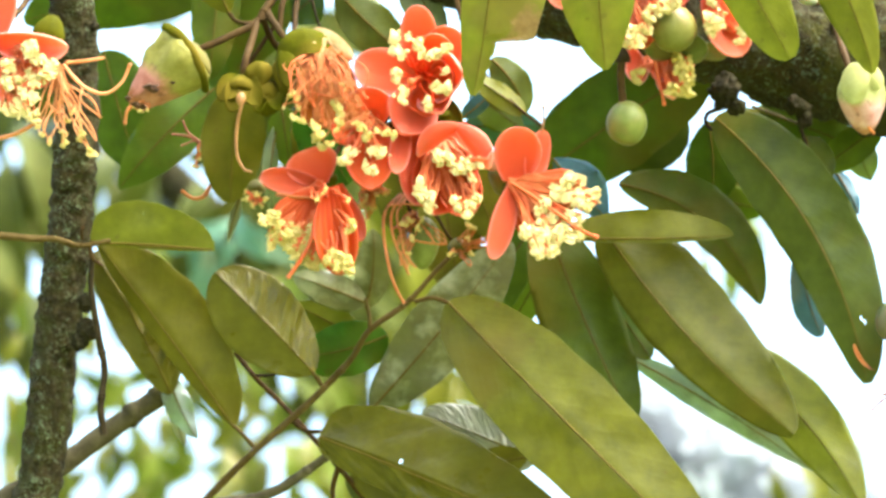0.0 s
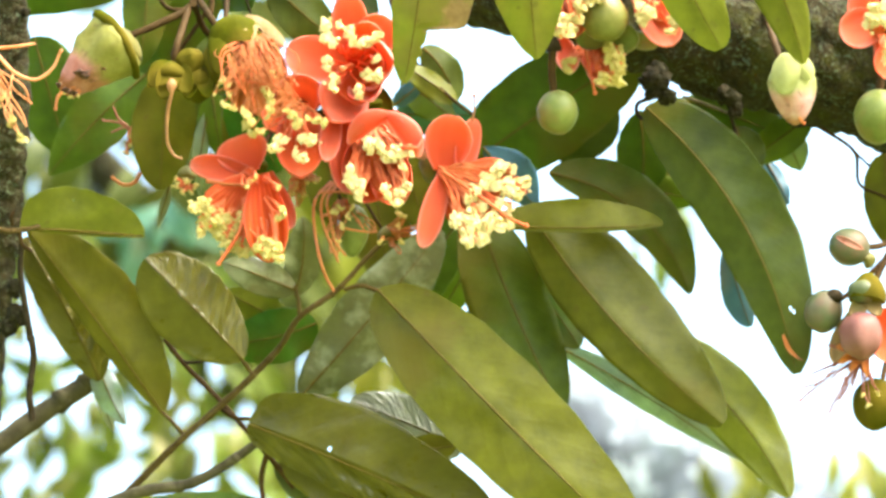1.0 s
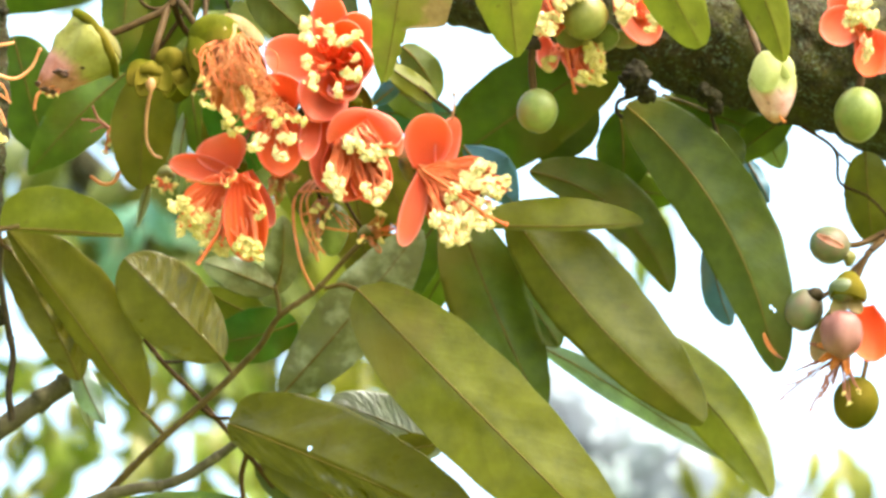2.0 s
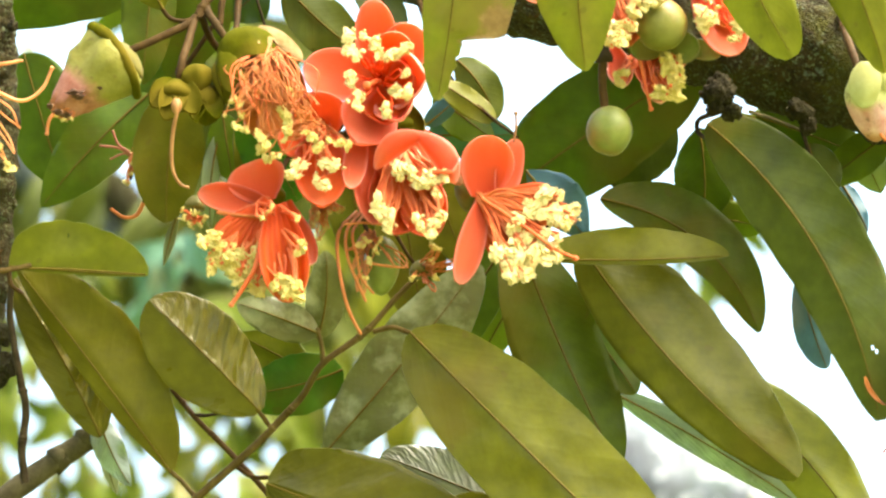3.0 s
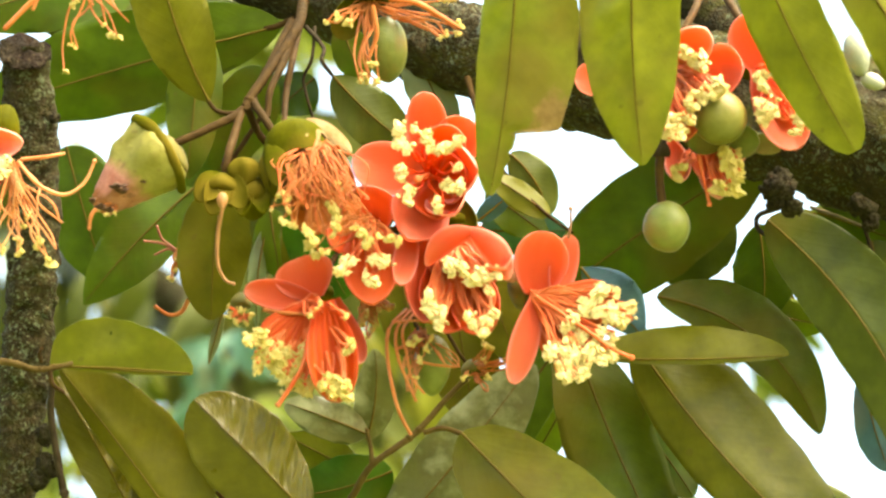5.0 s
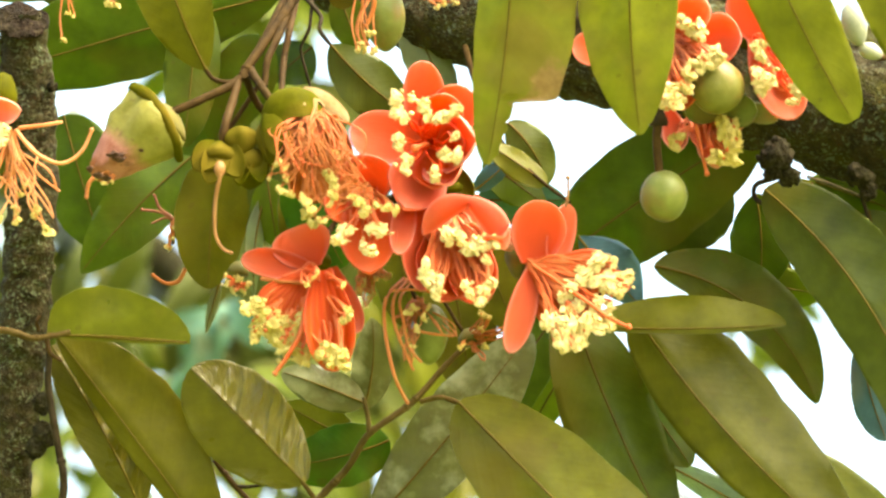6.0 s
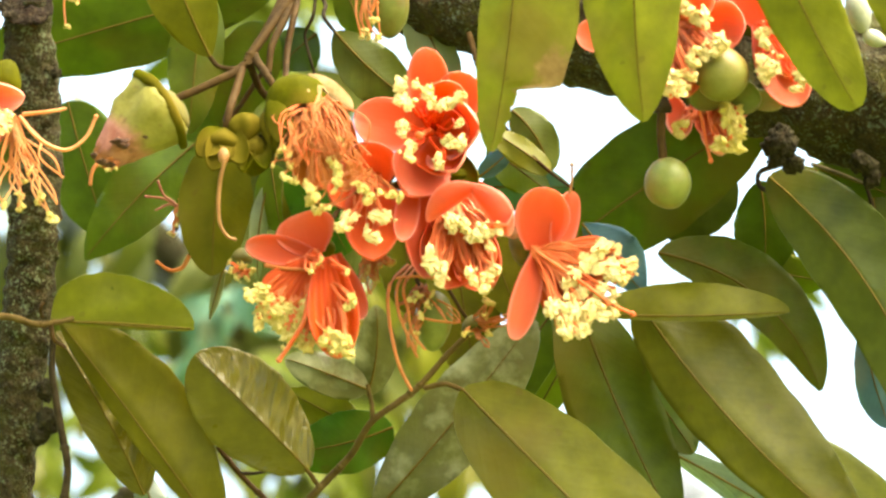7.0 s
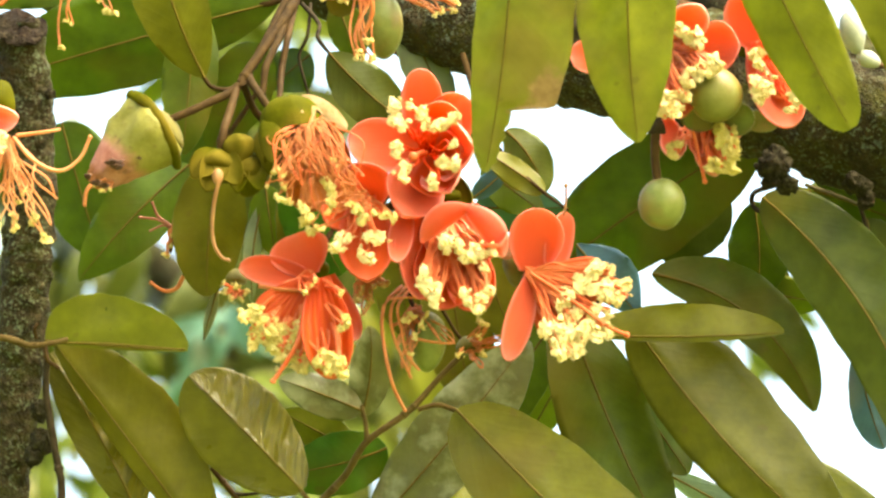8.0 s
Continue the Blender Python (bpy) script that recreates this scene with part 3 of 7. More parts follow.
def style(flower, pts, r=0.0011, material=None, knob=0.002, name="pistil"):
    bm = bmesh.new()
    line = spline(pts, 16)
    tube(bm, line, r, r * 0.75, 7)
    if knob:
        ball(bm, line[-1], (knob, knob, knob), 0.2, 2)
    return part(name, bm, material or PISTIL, flower)


def calyx(flower, base, axis, length, radius, material=None, label="", name="calyx", lobes=5):
    """A ribbed cup that holds the petals."""
    bm = bmesh.new()
    prof = [(length * s, radius * (0.28 + 0.72 * math.sin(min(1, s * 1.15) * math.pi / 2) ** 0.8) * (1 - 0.1 * max(0, s - 0.8) * 5)) for s in [i / 8 for i in range(9)]]
    lathe(bm, base, axis, prof, 25, lobes, 0.06, 0.06)
    return part(name, bm, material or SEPAL, flower, label)


def bud_body(flower, base, axis, length, radius, material, name="bud", point=0.25, lump=0.03, lobes=0, lobe=0.0, label="", cone=False, cuts=(0.0, 1.0), tear=0.0):
    """A rounded closed bud; point sharpens its far end."""
    bm = bmesh.new()
    prof = []
    for i in range(19):
        s = 0.5 - 0.5 * math.cos(math.pi * i / 18)
        r = math.sqrt(max(0, 1 - (2 * s - 1) ** 2)) * (1 - point * s ** 2)
        prof.append((length * s, max(0.0003, radius * r)))
    if cone:
        marks = ((0, 0.5), (0.015, 0.93), (0.06, 1.0), (0.2, 0.97), (0.36, 0.85), (0.52, 0.71), (0.68, 0.57), (0.82, 0.44), (0.92, 0.33), (0.97, 0.22), (1, 0.06))
        prof = [(length * s, radius * r) for s, r in marks if cuts[0] <= s <= cuts[1]]
    lathe(bm, base, axis, prof, 48 if cone else 24, lobes, lobe, lump)
    if tear:
        a, b = Vector(axis), Vector(base)
        for v in bm.verts:
            s = (v.co - b).dot(a) / length
            near = max(0.0, 1 - abs(s - cuts[0]) / 0.12) if cuts[0] > 0 else 0.0
            v.co += a * length * tear * (near * (noise.noise(v.co * 230) + 0.6 * noise.noise(v.co * 90)) + max(0.0, s - 0.8) * 2.5 * noise.noise(v.co * 180))
            v.co += Vector((noise.noise(v.co * 260), noise.noise(v.co * 260 + Vector((7, 0, 0))), noise.noise(v.co * 260 + Vector((0, 7, 0))))) * radius * 0.09
    uv = bm.loops.layers.uv.verify()
    for f in bm.faces:
        for l in f.loops:
            l[uv].uv = ((l.vert.co - Vector(base)).dot(Vector(axis)) / length, 0.5)
    return part(name, bm, material, flower, label)


def bell(flower, base, axis, length, radius, material, name="calyx", ragged=0.0, label=""):
    """A hollow dome that opens along axis, its rim torn where ragged."""
    bm = bmesh.new()
    m, base = along(axis), Vector(base)
    rings = []
    outer = [(0.0, 0.06), (0.05, 0.4), (0.18, 0.68), (0.38, 0.88), (0.65, 0.99), (1.0, 1.0)]
    for s, r in outer + [(a, b * 0.95) for a, b in reversed(outer)]:
        ring = []
        for k in range(30):
            w = math.tau * k / 30
            torn = 1 - ragged * s * (0.5 + noise.noise(Vector((math.cos(w) * 2.2, math.sin(w) * 2.2, base.x * 50))))
            rr = r * radius * (1 + 0.05 * math.cos(5 * w))
            ring.append(bm.verts.new(base + m @ Vector((math.cos(w) * rr, math.sin(w) * rr, length * s * torn))))
        rings.append(ring)
    for x, y in zip(rings, rings[1:]):
        for k in range(30):
            bm.faces.new((x[k], x[(k + 1) % 30], y[(k + 1) % 30], y[k]))
    return part(name, bm, material, flower, label)


# ---- ground and the tree that carries it all ----
# ground stays out of view; added as a base and for bounce light
bm = bmesh.new()
bmesh.ops.create_grid(bm, x_segments=60, y_segments=60, size=400.0)
for v in bm.verts:
    v.co.z = 0.0 if v.co.length < 30 else 0.6 * noise.noise(v.co * 0.01)
me = bpy.data.meshes.new("ground")
bm.to_mesh(me)
bm.free()
me.materials.append(GRASS)
tagged(new("ground", me), "unseen grass under the tree, added to bounce light", "ground", kind="structure")

tree = thing("durian_tree", (1.076, 3.887, 0.0), "tree with a dark mossy limb and rough brown bark", "tree")
limb_line = spline([(-0.1072, 3.7229, 2.7064), (-0.0556, 3.7173, 2.6877), (-0.0072, 3.7126, 2.6650), (0.0348, 3.7052, 2.6535), (0.0767, 3.6976, 2.6426), (0.1243, 3.6903, 2.6306), (0.1836, 3.6843, 2.6135), (0.2425, 3.6781, 2.5970), (0.3020, 3.6806, 2.5866), (0.3763, 3.6867, 2.5624), (0.6763, 3.7367, 2.4924), (1.0263, 3.8367, 2.3624)], 420)
bm = bmesh.new()
tube(bm, limb_line, 0.0174, 0.0551, 90, 0.13, 32.0)
for v in bm.verts:
    q = v.co
    v.co += Vector((noise.noise(q * 130), noise.noise(q * 130 + Vector((9, 0, 0))), noise.noise(q * 130 + Vector((0, 9, 0))))) * 0.0022 + Vector((0, -0.3, 0.5)) * abs(noise.noise(q * 300)) * 0.0025
part("limb", bm, BARK, tree, "dark brown limb patched with moss and lichen")
bm = bmesh.new()
foot = Vector((1.076, 3.887, -0.05))
tube(bm, [foot + Vector((0.02 * math.sin(i * 0.5), 0.01 * i, i * 0.2)) for i in range(20)], 0.17, 0.11, 36, 0.07, 9.0)
part("trunk", bm, BARK, tree)
bm = bmesh.new()
tube(bm, spline([(0.1965, 3.7005, 2.6310), (0.1636, 3.6947, 2.6543), (0.1430, 3.6992, 2.6774), (0.1014, 3.7119, 2.7094), (0.0353, 3.7326, 2.7504)], 90), 0.0203, 0.0099, 48, 0.12, 45.0)
part("side_limb", bm, BARK, tree)
rng = random.Random(5)
for at, size in (((0.1755, 3.6259, 2.5580), 0.0090), ((0.1808, 3.6278, 2.5506), 0.0064), ((0.1720, 3.6275, 2.5518), 0.0052), ((0.2188, 3.6376, 2.5526), 0.0072), ((0.2232, 3.6396, 2.5446), 0.0052)):
    bm = bmesh.new()
    for k in range(8):
        o = Vector([rng.gauss(0, 0.45) for _ in range(3)])
        s = size * rng.uniform(0.35, 0.7)
        ball(bm, Vector(at) + o * size * 0.6, (s, s, s), 0.5, 3)
    part("knob", bm, KNOB, tree, "dark warty knob")

upright = thing("pruned_stem", (-0.349, 3.766, 0.0), "upright brown stem with flaky bark and a weathered cut top", "stem")
stem_line = spline([(-0.2380, 3.7160, 2.3130), (-0.2290, 3.6990, 2.3770), (-0.2230, 3.6860, 2.4350), (-0.2170, 3.6762, 2.4804), (-0.2141, 3.6676, 2.5148), (-0.2117, 3.6577, 2.5548), (-0.2141, 3.6477, 2.5949), (-0.2159, 3.6413, 2.6206), (-0.2170, 3.6367, 2.6389)], 320)
bm = bmesh.new()
tube(bm, stem_line, 0.0136, 0.0131, 48, 0.13, 55.0)
for v in bm.verts:
    q = v.co * 160
    v.co += Vector((noise.noise(q), noise.noise(q + Vector((9, 0, 0))), noise.noise(q + Vector((0, 9, 0))))) * 0.0016
bm.normal_update()
for v in bm.verts:
    crack = max(0.0, noise.noise(Vector((v.co.x * 70, v.co.y * 70, v.co.z * 170))) - 0.2)
    v.co -= v.normal * min(0.0014, crack * 0.005)
part("bark", bm, BARK_STEM, upright)
bm = bmesh.new()
tube(bm, spline([(-0.349, 3.766, -0.02), (-0.329, 3.746, 1.0), stem_line[0] + (stem_line[0] - stem_line[10]) * 12, stem_line[2]], 60), 0.03, 0.0134, 24, 0.06, 30.0)
part("lower_stem", bm, BARK_STEM, upright)
bm = bmesh.new()
lathe(bm, (-0.2171, 3.6278, 2.6333), (0.1203, -0.8360, 0.5354), [(0, 0.0133), (0.0017, 0.0136), (0.0029, 0.0116), (0.0020, 0.0075), (0.0032, 0.0035), (0.0023, 0.0006)], 40, 3, 0.05, 0.12)
for v in bm.verts:
    q = v.co * 300
    v.co += Vector((noise.noise(q), noise.noise(q + Vector((5, 0, 0))), noise.noise(q + Vector((0, 5, 0))))) * 0.0022
part("cut_top", bm, CUT, upright, "dark splintered cut top")
bm = bmesh.new()
for k in range(70):
    i = rng.randrange(5, len(stem_line) - 3)
    a = rng.uniform(0, math.tau)
    s = rng.uniform(0.0008, 0.0026)
    ball(bm, stem_line[i] + Vector((math.cos(a), math.sin(a), 0)) * 0.0131 * rng.uniform(0.92, 1.02), (s, s, s * 1.5), 0.5, 1)
part("loose_bark", bm, BARK_STEM, upright)["kind"] = "stuff"
for at, size in (((-0.2059, 3.6660, 2.4388), 0.0046), ((-0.2050, 3.6699, 2.4231), 0.0058), ((-0.2094, 3.6717, 2.4160), 0.0046), ((-0.2012, 3.6359, 2.6008), 0.0026)):
    bm = bmesh.new()
    ball(bm, at, (size, size, size * 1.2), 0.5, 3)
    part("bark_knot", bm, KNOB, upright)

# ---- leaves ----

twig = thing("leafy_twig", (0.0902, 3.4980, 2.6990), "drooping olive-green leaves hanging from a high twig", "twig", "leafy twigs of the tree")
stem(twig, "stem", [(-0.0671, 3.6824, 2.7037), (-0.0070, 3.5575, 2.7086), (0.0617, 3.4960, 2.7073), (0.1759, 3.4980, 2.6990), (0.2637, 3.5316, 2.6885)], 0.00261, 0.00203, TWIG)
stem(twig, "petiole", [(0.0403, 3.4963, 2.7060), (0.0416, 3.4905, 2.6877), (0.0420, 3.4830, 2.6765)], 0.00145, 0.00116, TWIG)
leaf(twig, "scorched", (0.0379, 3.4827, 2.6779), (0.0246, 3.5490, 2.5359), 0.0568, face=8, bow=-0.03, fold=12, widest=0.5, blunt=0.42, notch=(0.755, -1, 0.28), sag=0.03, halves=(1.2, 0.6), ruffle=(1, 0.05, 5))
stem(twig, "petiole", [(0.0931, 3.4963, 2.7060), (0.0951, 3.4892, 2.6933)], 0.00145, 0.00116, TWIG)
leaf(twig, "hanging", (0.0997, 3.4700, 2.6873), (0.1019, 3.5454, 2.5504), 0.0532, face=-5, bow=0.035, fold=15, widest=0.5, blunt=0.6, sag=0.03, ruffle=(1, 0.06, 6))
stem(twig, "petiole", [(0.1359, 3.4970, 2.7032), (0.1398, 3.4912, 2.6850)], 0.00145, 0.00116, TWIG)
leaf(twig, "hanging", (0.1437, 3.4817, 2.6820), (0.2096, 3.5437, 2.5570), 0.0398, face=6, bow=0.02, fold=14, widest=0.55, blunt=0.38)
stem(twig, "petiole", [(0.1800, 3.4985, 2.6985), (0.1880, 3.5140, 2.6700)], 0.00145, 0.00116, TWIG)
leaf(twig, "hanging", (0.1880, 3.5140, 2.6700), (0.2590, 3.5650, 2.5540), 0.0345, face=-8, bow=-0.06, fold=16, widest=0.5, blunt=0.5)
stem(twig, "petiole", [(0.2486, 3.5210, 2.6897), (0.2515, 3.5241, 2.6772)], 0.00145, 0.00116, TWIG)
leaf(twig, "green", (0.2529, 3.5425, 2.6858), (0.2949, 3.5813, 2.6129), 0.0346, face=10, fold=10)

twig = thing("leafy_twig", (-0.0855, 3.7103, 2.6744), "broad dark green leaves beside the upright stem", "twig", "leafy twigs of the tree")
stem(twig, "stem", [(-0.0676, 3.7177, 2.6859), (-0.0855, 3.7107, 2.6729), (-0.0946, 3.7112, 2.6709)], 0.00203, 0.00145, TWIG)
leaf(twig, "green", (-0.0855, 3.7107, 2.6726), (-0.2494, 3.7412, 2.6329), 0.0602, face=-18, bow=0.02, fold=9, widest=0.5, blunt=0.55, halves=(0.86, 1.0))
leaf(twig, "green", (-0.1029, 3.7501, 2.6385), (-0.1454, 3.7613, 2.5938), 0.0364, face=10, fold=8, blunt=0.5)
leaf(twig, "deep", (-0.0923, 3.7399, 2.6798), (-0.2203, 3.7487, 2.6855), 0.0455, face=10, fold=10)
leaf(twig, "green", (-0.1381, 3.7407, 2.7180), (-0.2598, 3.7480, 2.6884), 0.0456, face=12, fold=8, blunt=0.5)
leaf(twig, "green", (-0.0948, 3.7258, 2.6537), (-0.1208, 3.7493, 2.6006), 0.0362, face=-12, fold=8, widest=0.42, blunt=0.55)
leaf(twig, "green", (-0.0680, 3.7465, 2.6533), (-0.0892, 3.7509, 2.6356), 0.0273, face=15)

twig = thing("leafy_twig", (-0.1077, 3.6062, 2.5957), "olive leaf turned up beside the flower stalks", "twig", "leafy twigs of the tree")
stem(twig, "petiole", [(-0.1039, 3.6062, 2.5957), (-0.1106, 3.6064, 2.5951), (-0.1167, 3.6060, 2.5968), (-0.1208, 3.6047, 2.6019)], 0.00131, 0.00116, TWIG)
leaf(twig, "olive", (-0.1202, 3.6048, 2.6013), (-0.1492, 3.5624, 2.6889), 0.0394, face=8, bow=-0.05, fold=10, widest=0.5, blunt=0.6)

twig = thing("leafy_twig", (-0.0618, 3.6473, 2.6377), "dark green leaf on a thin bent twig", "twig", "leafy twigs of the tree")
stem(twig, "stem", [(-0.0712, 3.6726, 2.6603), (-0.0620, 3.6559, 2.6447), (-0.0624, 3.6480, 2.6348), (-0.0559, 3.6502, 2.6262)], 0.00131, 0.00102, TWIG_DARK)
stem(twig, "stem", [(-0.0668, 3.6726, 2.6603), (-0.0679, 3.6573, 2.6390), (-0.0723, 3.6598, 2.6289), (-0.0709, 3.6620, 2.6203), (-0.0670, 3.6652, 2.6073)], 0.00102, 0.00073, TWIG_DARK)
leaf(twig, "deep", (-0.0568, 3.6499, 2.6273), (-0.0095, 3.6695, 2.5901), 0.0307, face=-10, bow=0.05, fold=12, widest=0.45)
leaf(twig, "green", (-0.0536, 3.6911, 2.6688), (-0.0401, 3.6998, 2.6339), 0.0210, face=10)

twig = thing("leafy_twig", (-0.0237, 3.6933, 2.6601), "pale leaf behind the top flower", "twig", "leafy twigs of the tree")
stem(twig, "stem", [(-0.0283, 3.7099, 2.6758), (-0.0237, 3.7025, 2.6643)], 0.00145, 0.00116, TWIG)
leaf(twig, "pale", (-0.0228, 3.7029, 2.6628), (0.0033, 3.7156, 2.6118), 0.0270, face=-14, bow=-0.06, fold=6, widest=0.55, blunt=0.55, bite=0.5)

twig = thing("leafy_twig", (0.0048, 3.7133, 2.5384), "olive leaves half hidden behind the flower cluster", "twig", "leafy twigs of the tree")
stem(twig, "stem", [(-0.0041, 3.6598, 2.5462), (0.0018, 3.7036, 2.5360), (0.0048, 3.7154, 2.5297)], 0.00145, 0.00116, TWIG)
leaf(twig, "olive", (0.0048, 3.7248, 2.5336), (0.0174, 3.7433, 2.4595), 0.0389, face=-6, fold=8, blunt=0.5)
leaf(twig, "bronze", (0.0197, 3.7118, 2.5442), (0.0421, 3.7259, 2.4877), 0.0287, face=12, fold=10, blunt=0.5)
leaf(twig, "olive", (-0.0252, 3.7298, 2.5550), (-0.0147, 3.7443, 2.4967), 0.0330, face=-14, fold=8, blunt=0.5)
leaf(twig, "vivid", (-0.0770, 3.6900, 2.5700), (-0.0500, 3.7000, 2.5200), 0.0340, face=6, fold=8, blunt=0.5)

twig = thing("leafy_twig", (0.0283, 3.6470, 2.5977), "small olive leaves behind the flowers", "twig", "leafy twigs of the tree")
stem(twig, "stem", [(0.0137, 3.6791, 2.6343), (0.0196, 3.6648, 2.6088), (0.0254, 3.6588, 2.5918), (0.0342, 3.6530, 2.5734), (0.0541, 3.6480, 2.5523), (0.0674, 3.6214, 2.5348)], 0.00174, 0.00073, TWIG)
leaf(twig, "hanging", (0.0560, 3.6531, 2.5524), (0.0247, 3.6480, 2.5730), 0.0165, face=20, fold=18, blunt=0.5)
leaf(twig, "deep", (0.0357, 3.6502, 2.5849), (0.0560, 3.6579, 2.5537), 0.0230, face=-8, bow=-0.08, fold=14, widest=0.5, blunt=0.5)
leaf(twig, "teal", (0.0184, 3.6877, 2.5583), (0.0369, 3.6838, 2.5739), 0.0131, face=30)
leaf(twig, "deep", (0.0155, 3.6781, 2.5970), (0.0250, 3.6818, 2.5820), 0.0101, face=-20)
leaf(twig, "mint", (0.0198, 3.7276, 2.5637), (0.0679, 3.7276, 2.5637), 0.0288, face=12, fold=14)
leaf(twig, "yellow", (0.0234, 3.7130, 2.5810), (0.0572, 3.7190, 2.5569), 0.0240, face=-20)

twig = thing("leafy_twig", (0.1760, 3.7167, 2.6075), "large dark olive leaf behind the hanging bud", "twig", "leafy twigs of the tree")
stem(twig, "stem", [(0.1895, 3.6902, 2.5895), (0.1800, 3.7081, 2.6005), (0.1736, 3.7178, 2.6031)], 0.00174, 0.00145, TWIG)
leaf(twig, "green", (0.1745, 3.7178, 2.6031), (0.0574, 3.7367, 2.5273), 0.0637, face=-10, bow=0.03, fold=10, widest=0.5, blunt=0.55)

# sky reflection on this leaf is painted through its teal colour
twig = thing("leafy_twig", (0.0596, 3.6842, 2.5311), "blue-green leaf with sky blue painted into its colour", "twig", "leafy twigs of the tree")
stem(twig, "stem", [(0.0522, 3.6827, 2.5368), (0.0596, 3.6845, 2.5297), (0.0640, 3.6855, 2.5259)], 0.00116, 0.00087, TWIG)
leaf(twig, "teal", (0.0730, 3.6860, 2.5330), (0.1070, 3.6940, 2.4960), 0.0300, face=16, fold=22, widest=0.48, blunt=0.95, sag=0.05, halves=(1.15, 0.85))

twig = thing("leafy_twig", (0.1682, 3.6888, 2.5537), "long drooping olive leaves under the limb", "twig", "leafy twigs of the tree")
stem(twig, "stem", [(0.1777, 3.6666, 2.5602), (0.1663, 3.6774, 2.5584), (0.1663, 3.6792, 2.5512), (0.1743, 3.6609, 2.5419)], 0.00145, 0.00116, TWIG_DARK)
leaf(twig, "deep", (0.1700, 3.6580, 2.5510), (0.2590, 3.6580, 2.3880), 0.0530, face=14, bow=-0.1, fold=18, widest=0.42, blunt=0.5, halves=(1.1, 0.9), holes=((0.8, 0.35), (0.82, 0.3)))
leaf(twig, "deep", (0.1562, 3.7552, 2.5771), (0.1214, 3.7636, 2.5434), 0.0318, face=-8, fold=8)
leaf(twig, "green", (0.1702, 3.7656, 2.5767), (0.1718, 3.7788, 2.5237), 0.0358, face=14, bow=-0.05, fold=8)
leaf(twig, "yellow", (0.2016, 3.7835, 2.5876), (0.1681, 3.7956, 2.5388), 0.0366, face=-10, fold=8, blunt=0.5)
leaf(twig, "green", (0.2373, 3.7920, 2.5946), (0.1884, 3.7979, 2.5709), 0.0294, face=12, fold=8, blunt=0.5)
leaf(twig, "teal", (0.2230, 3.7360, 2.4890), (0.2370, 3.7490, 2.4370), 0.0205, face=-12, bow=0.05, widest=0.6, blunt=0.5, bite=0.6)
leaf(twig, "moss", (0.1135, 3.7070, 2.5221), (0.1991, 3.7246, 2.4516), 0.0453, face=-10, bow=-0.14, fold=14, widest=0.45, blunt=0.6, halves=(1.0, 0.6))
leaf(twig, "hanging", (0.1777, 3.8124, 2.5130), (0.2006, 3.8194, 2.4848), 0.0153, face=14, blunt=0.5)
leaf(twig, "glossy", (0.1905, 3.7852, 2.5394), (0.1768, 3.7863, 2.5349), 0.0243)
leaf(twig, "yellow", (0.1631, 3.7863, 2.5349), (0.2087, 3.7885, 2.5261), 0.0213, face=12, blunt=0.5)
leaf(twig, "olive", (0.0754, 3.6711, 2.4804), (0.1808, 3.6708, 2.4815), 0.0224, face=-8, bow=0.02, fold=6, widest=0.5, blunt=0.5, halves=(1.6, 0.25))

twig = thing("leafy_twig", (0.0820, 3.6996, 2.5105), "long olive leaves fanning out below the flowers", "twig", "leafy twigs of the tree")
stem(twig, "stem", [(0.0597, 3.6960, 2.5249), (0.0731, 3.6989, 2.5134), (0.0865, 3.7011, 2.5047)], 0.00174, 0.00145, TWIG)
leaf(twig, "glossy", (0.1030, 3.6900, 2.4910), (0.2170, 3.6950, 2.3650), 0.0660, face=-6, bow=0.045, fold=24, widest=0.4, blunt=0.45, halves=(1.2, 0.62))
leaf(twig, "moss", (0.0659, 3.7101, 2.5100), (0.1221, 3.7228, 2.3763), 0.0515, face=-14, bow=0.03, fold=14, widest=0.5, blunt=0.55)
leaf(twig, "green", (0.0634, 3.7421, 2.5055), (0.0174, 3.7610, 2.4297), 0.0336, face=18, bow=0.02, fold=6, blunt=0.5)
leaf(twig, "green", (0.0984, 3.7696, 2.4779), (0.1340, 3.7814, 2.4305), 0.0314, face=-20, fold=6, blunt=0.5)
leaf(twig, "yellow", (0.0684, 3.7779, 2.4861), (0.0442, 3.7881, 2.4450), 0.0227, face=-10)
leaf(twig, "hanging", (0.1542, 3.7386, 2.4370), (0.2591, 3.7347, 2.3286), 0.0472, face=-10, bow=-0.08, fold=18, widest=0.5, blunt=0.55, halves=(1.0, 0.78))
leaf(twig, "scrap", (0.1170, 3.8300, 2.4450), (0.2380, 3.8370, 2.3710), 0.0185, face=12, bow=-0.03, fold=10)

twig = thing("leafy_twig", (0.2206, 3.6681, 2.5545), "fine twigs and small leaves hanging below the limb", "twig", "leafy twigs of the tree")
stem(twig, "stem", [(0.1915, 3.6473, 2.5551), (0.2047, 3.6483, 2.5509), (0.2200, 3.6594, 2.5477)], 0.00102, 0.00087, TWIG_GREY)
stem(twig, "stem", [(0.2200, 3.6591, 2.5491), (0.2244, 3.6627, 2.5348), (0.2253, 3.6655, 2.5233), (0.2288, 3.6687, 2.5105)], 0.00116, 0.00087, TWIG_DARK)
leaf(twig, "deep", (0.2256, 3.6806, 2.5455), (0.2345, 3.6888, 2.5124), 0.0273, face=15, blunt=0.55)
leaf(twig, "green", (0.2000, 3.7254, 2.5725), (0.2631, 3.7312, 2.5492), 0.0330, face=-15, blunt=0.55)
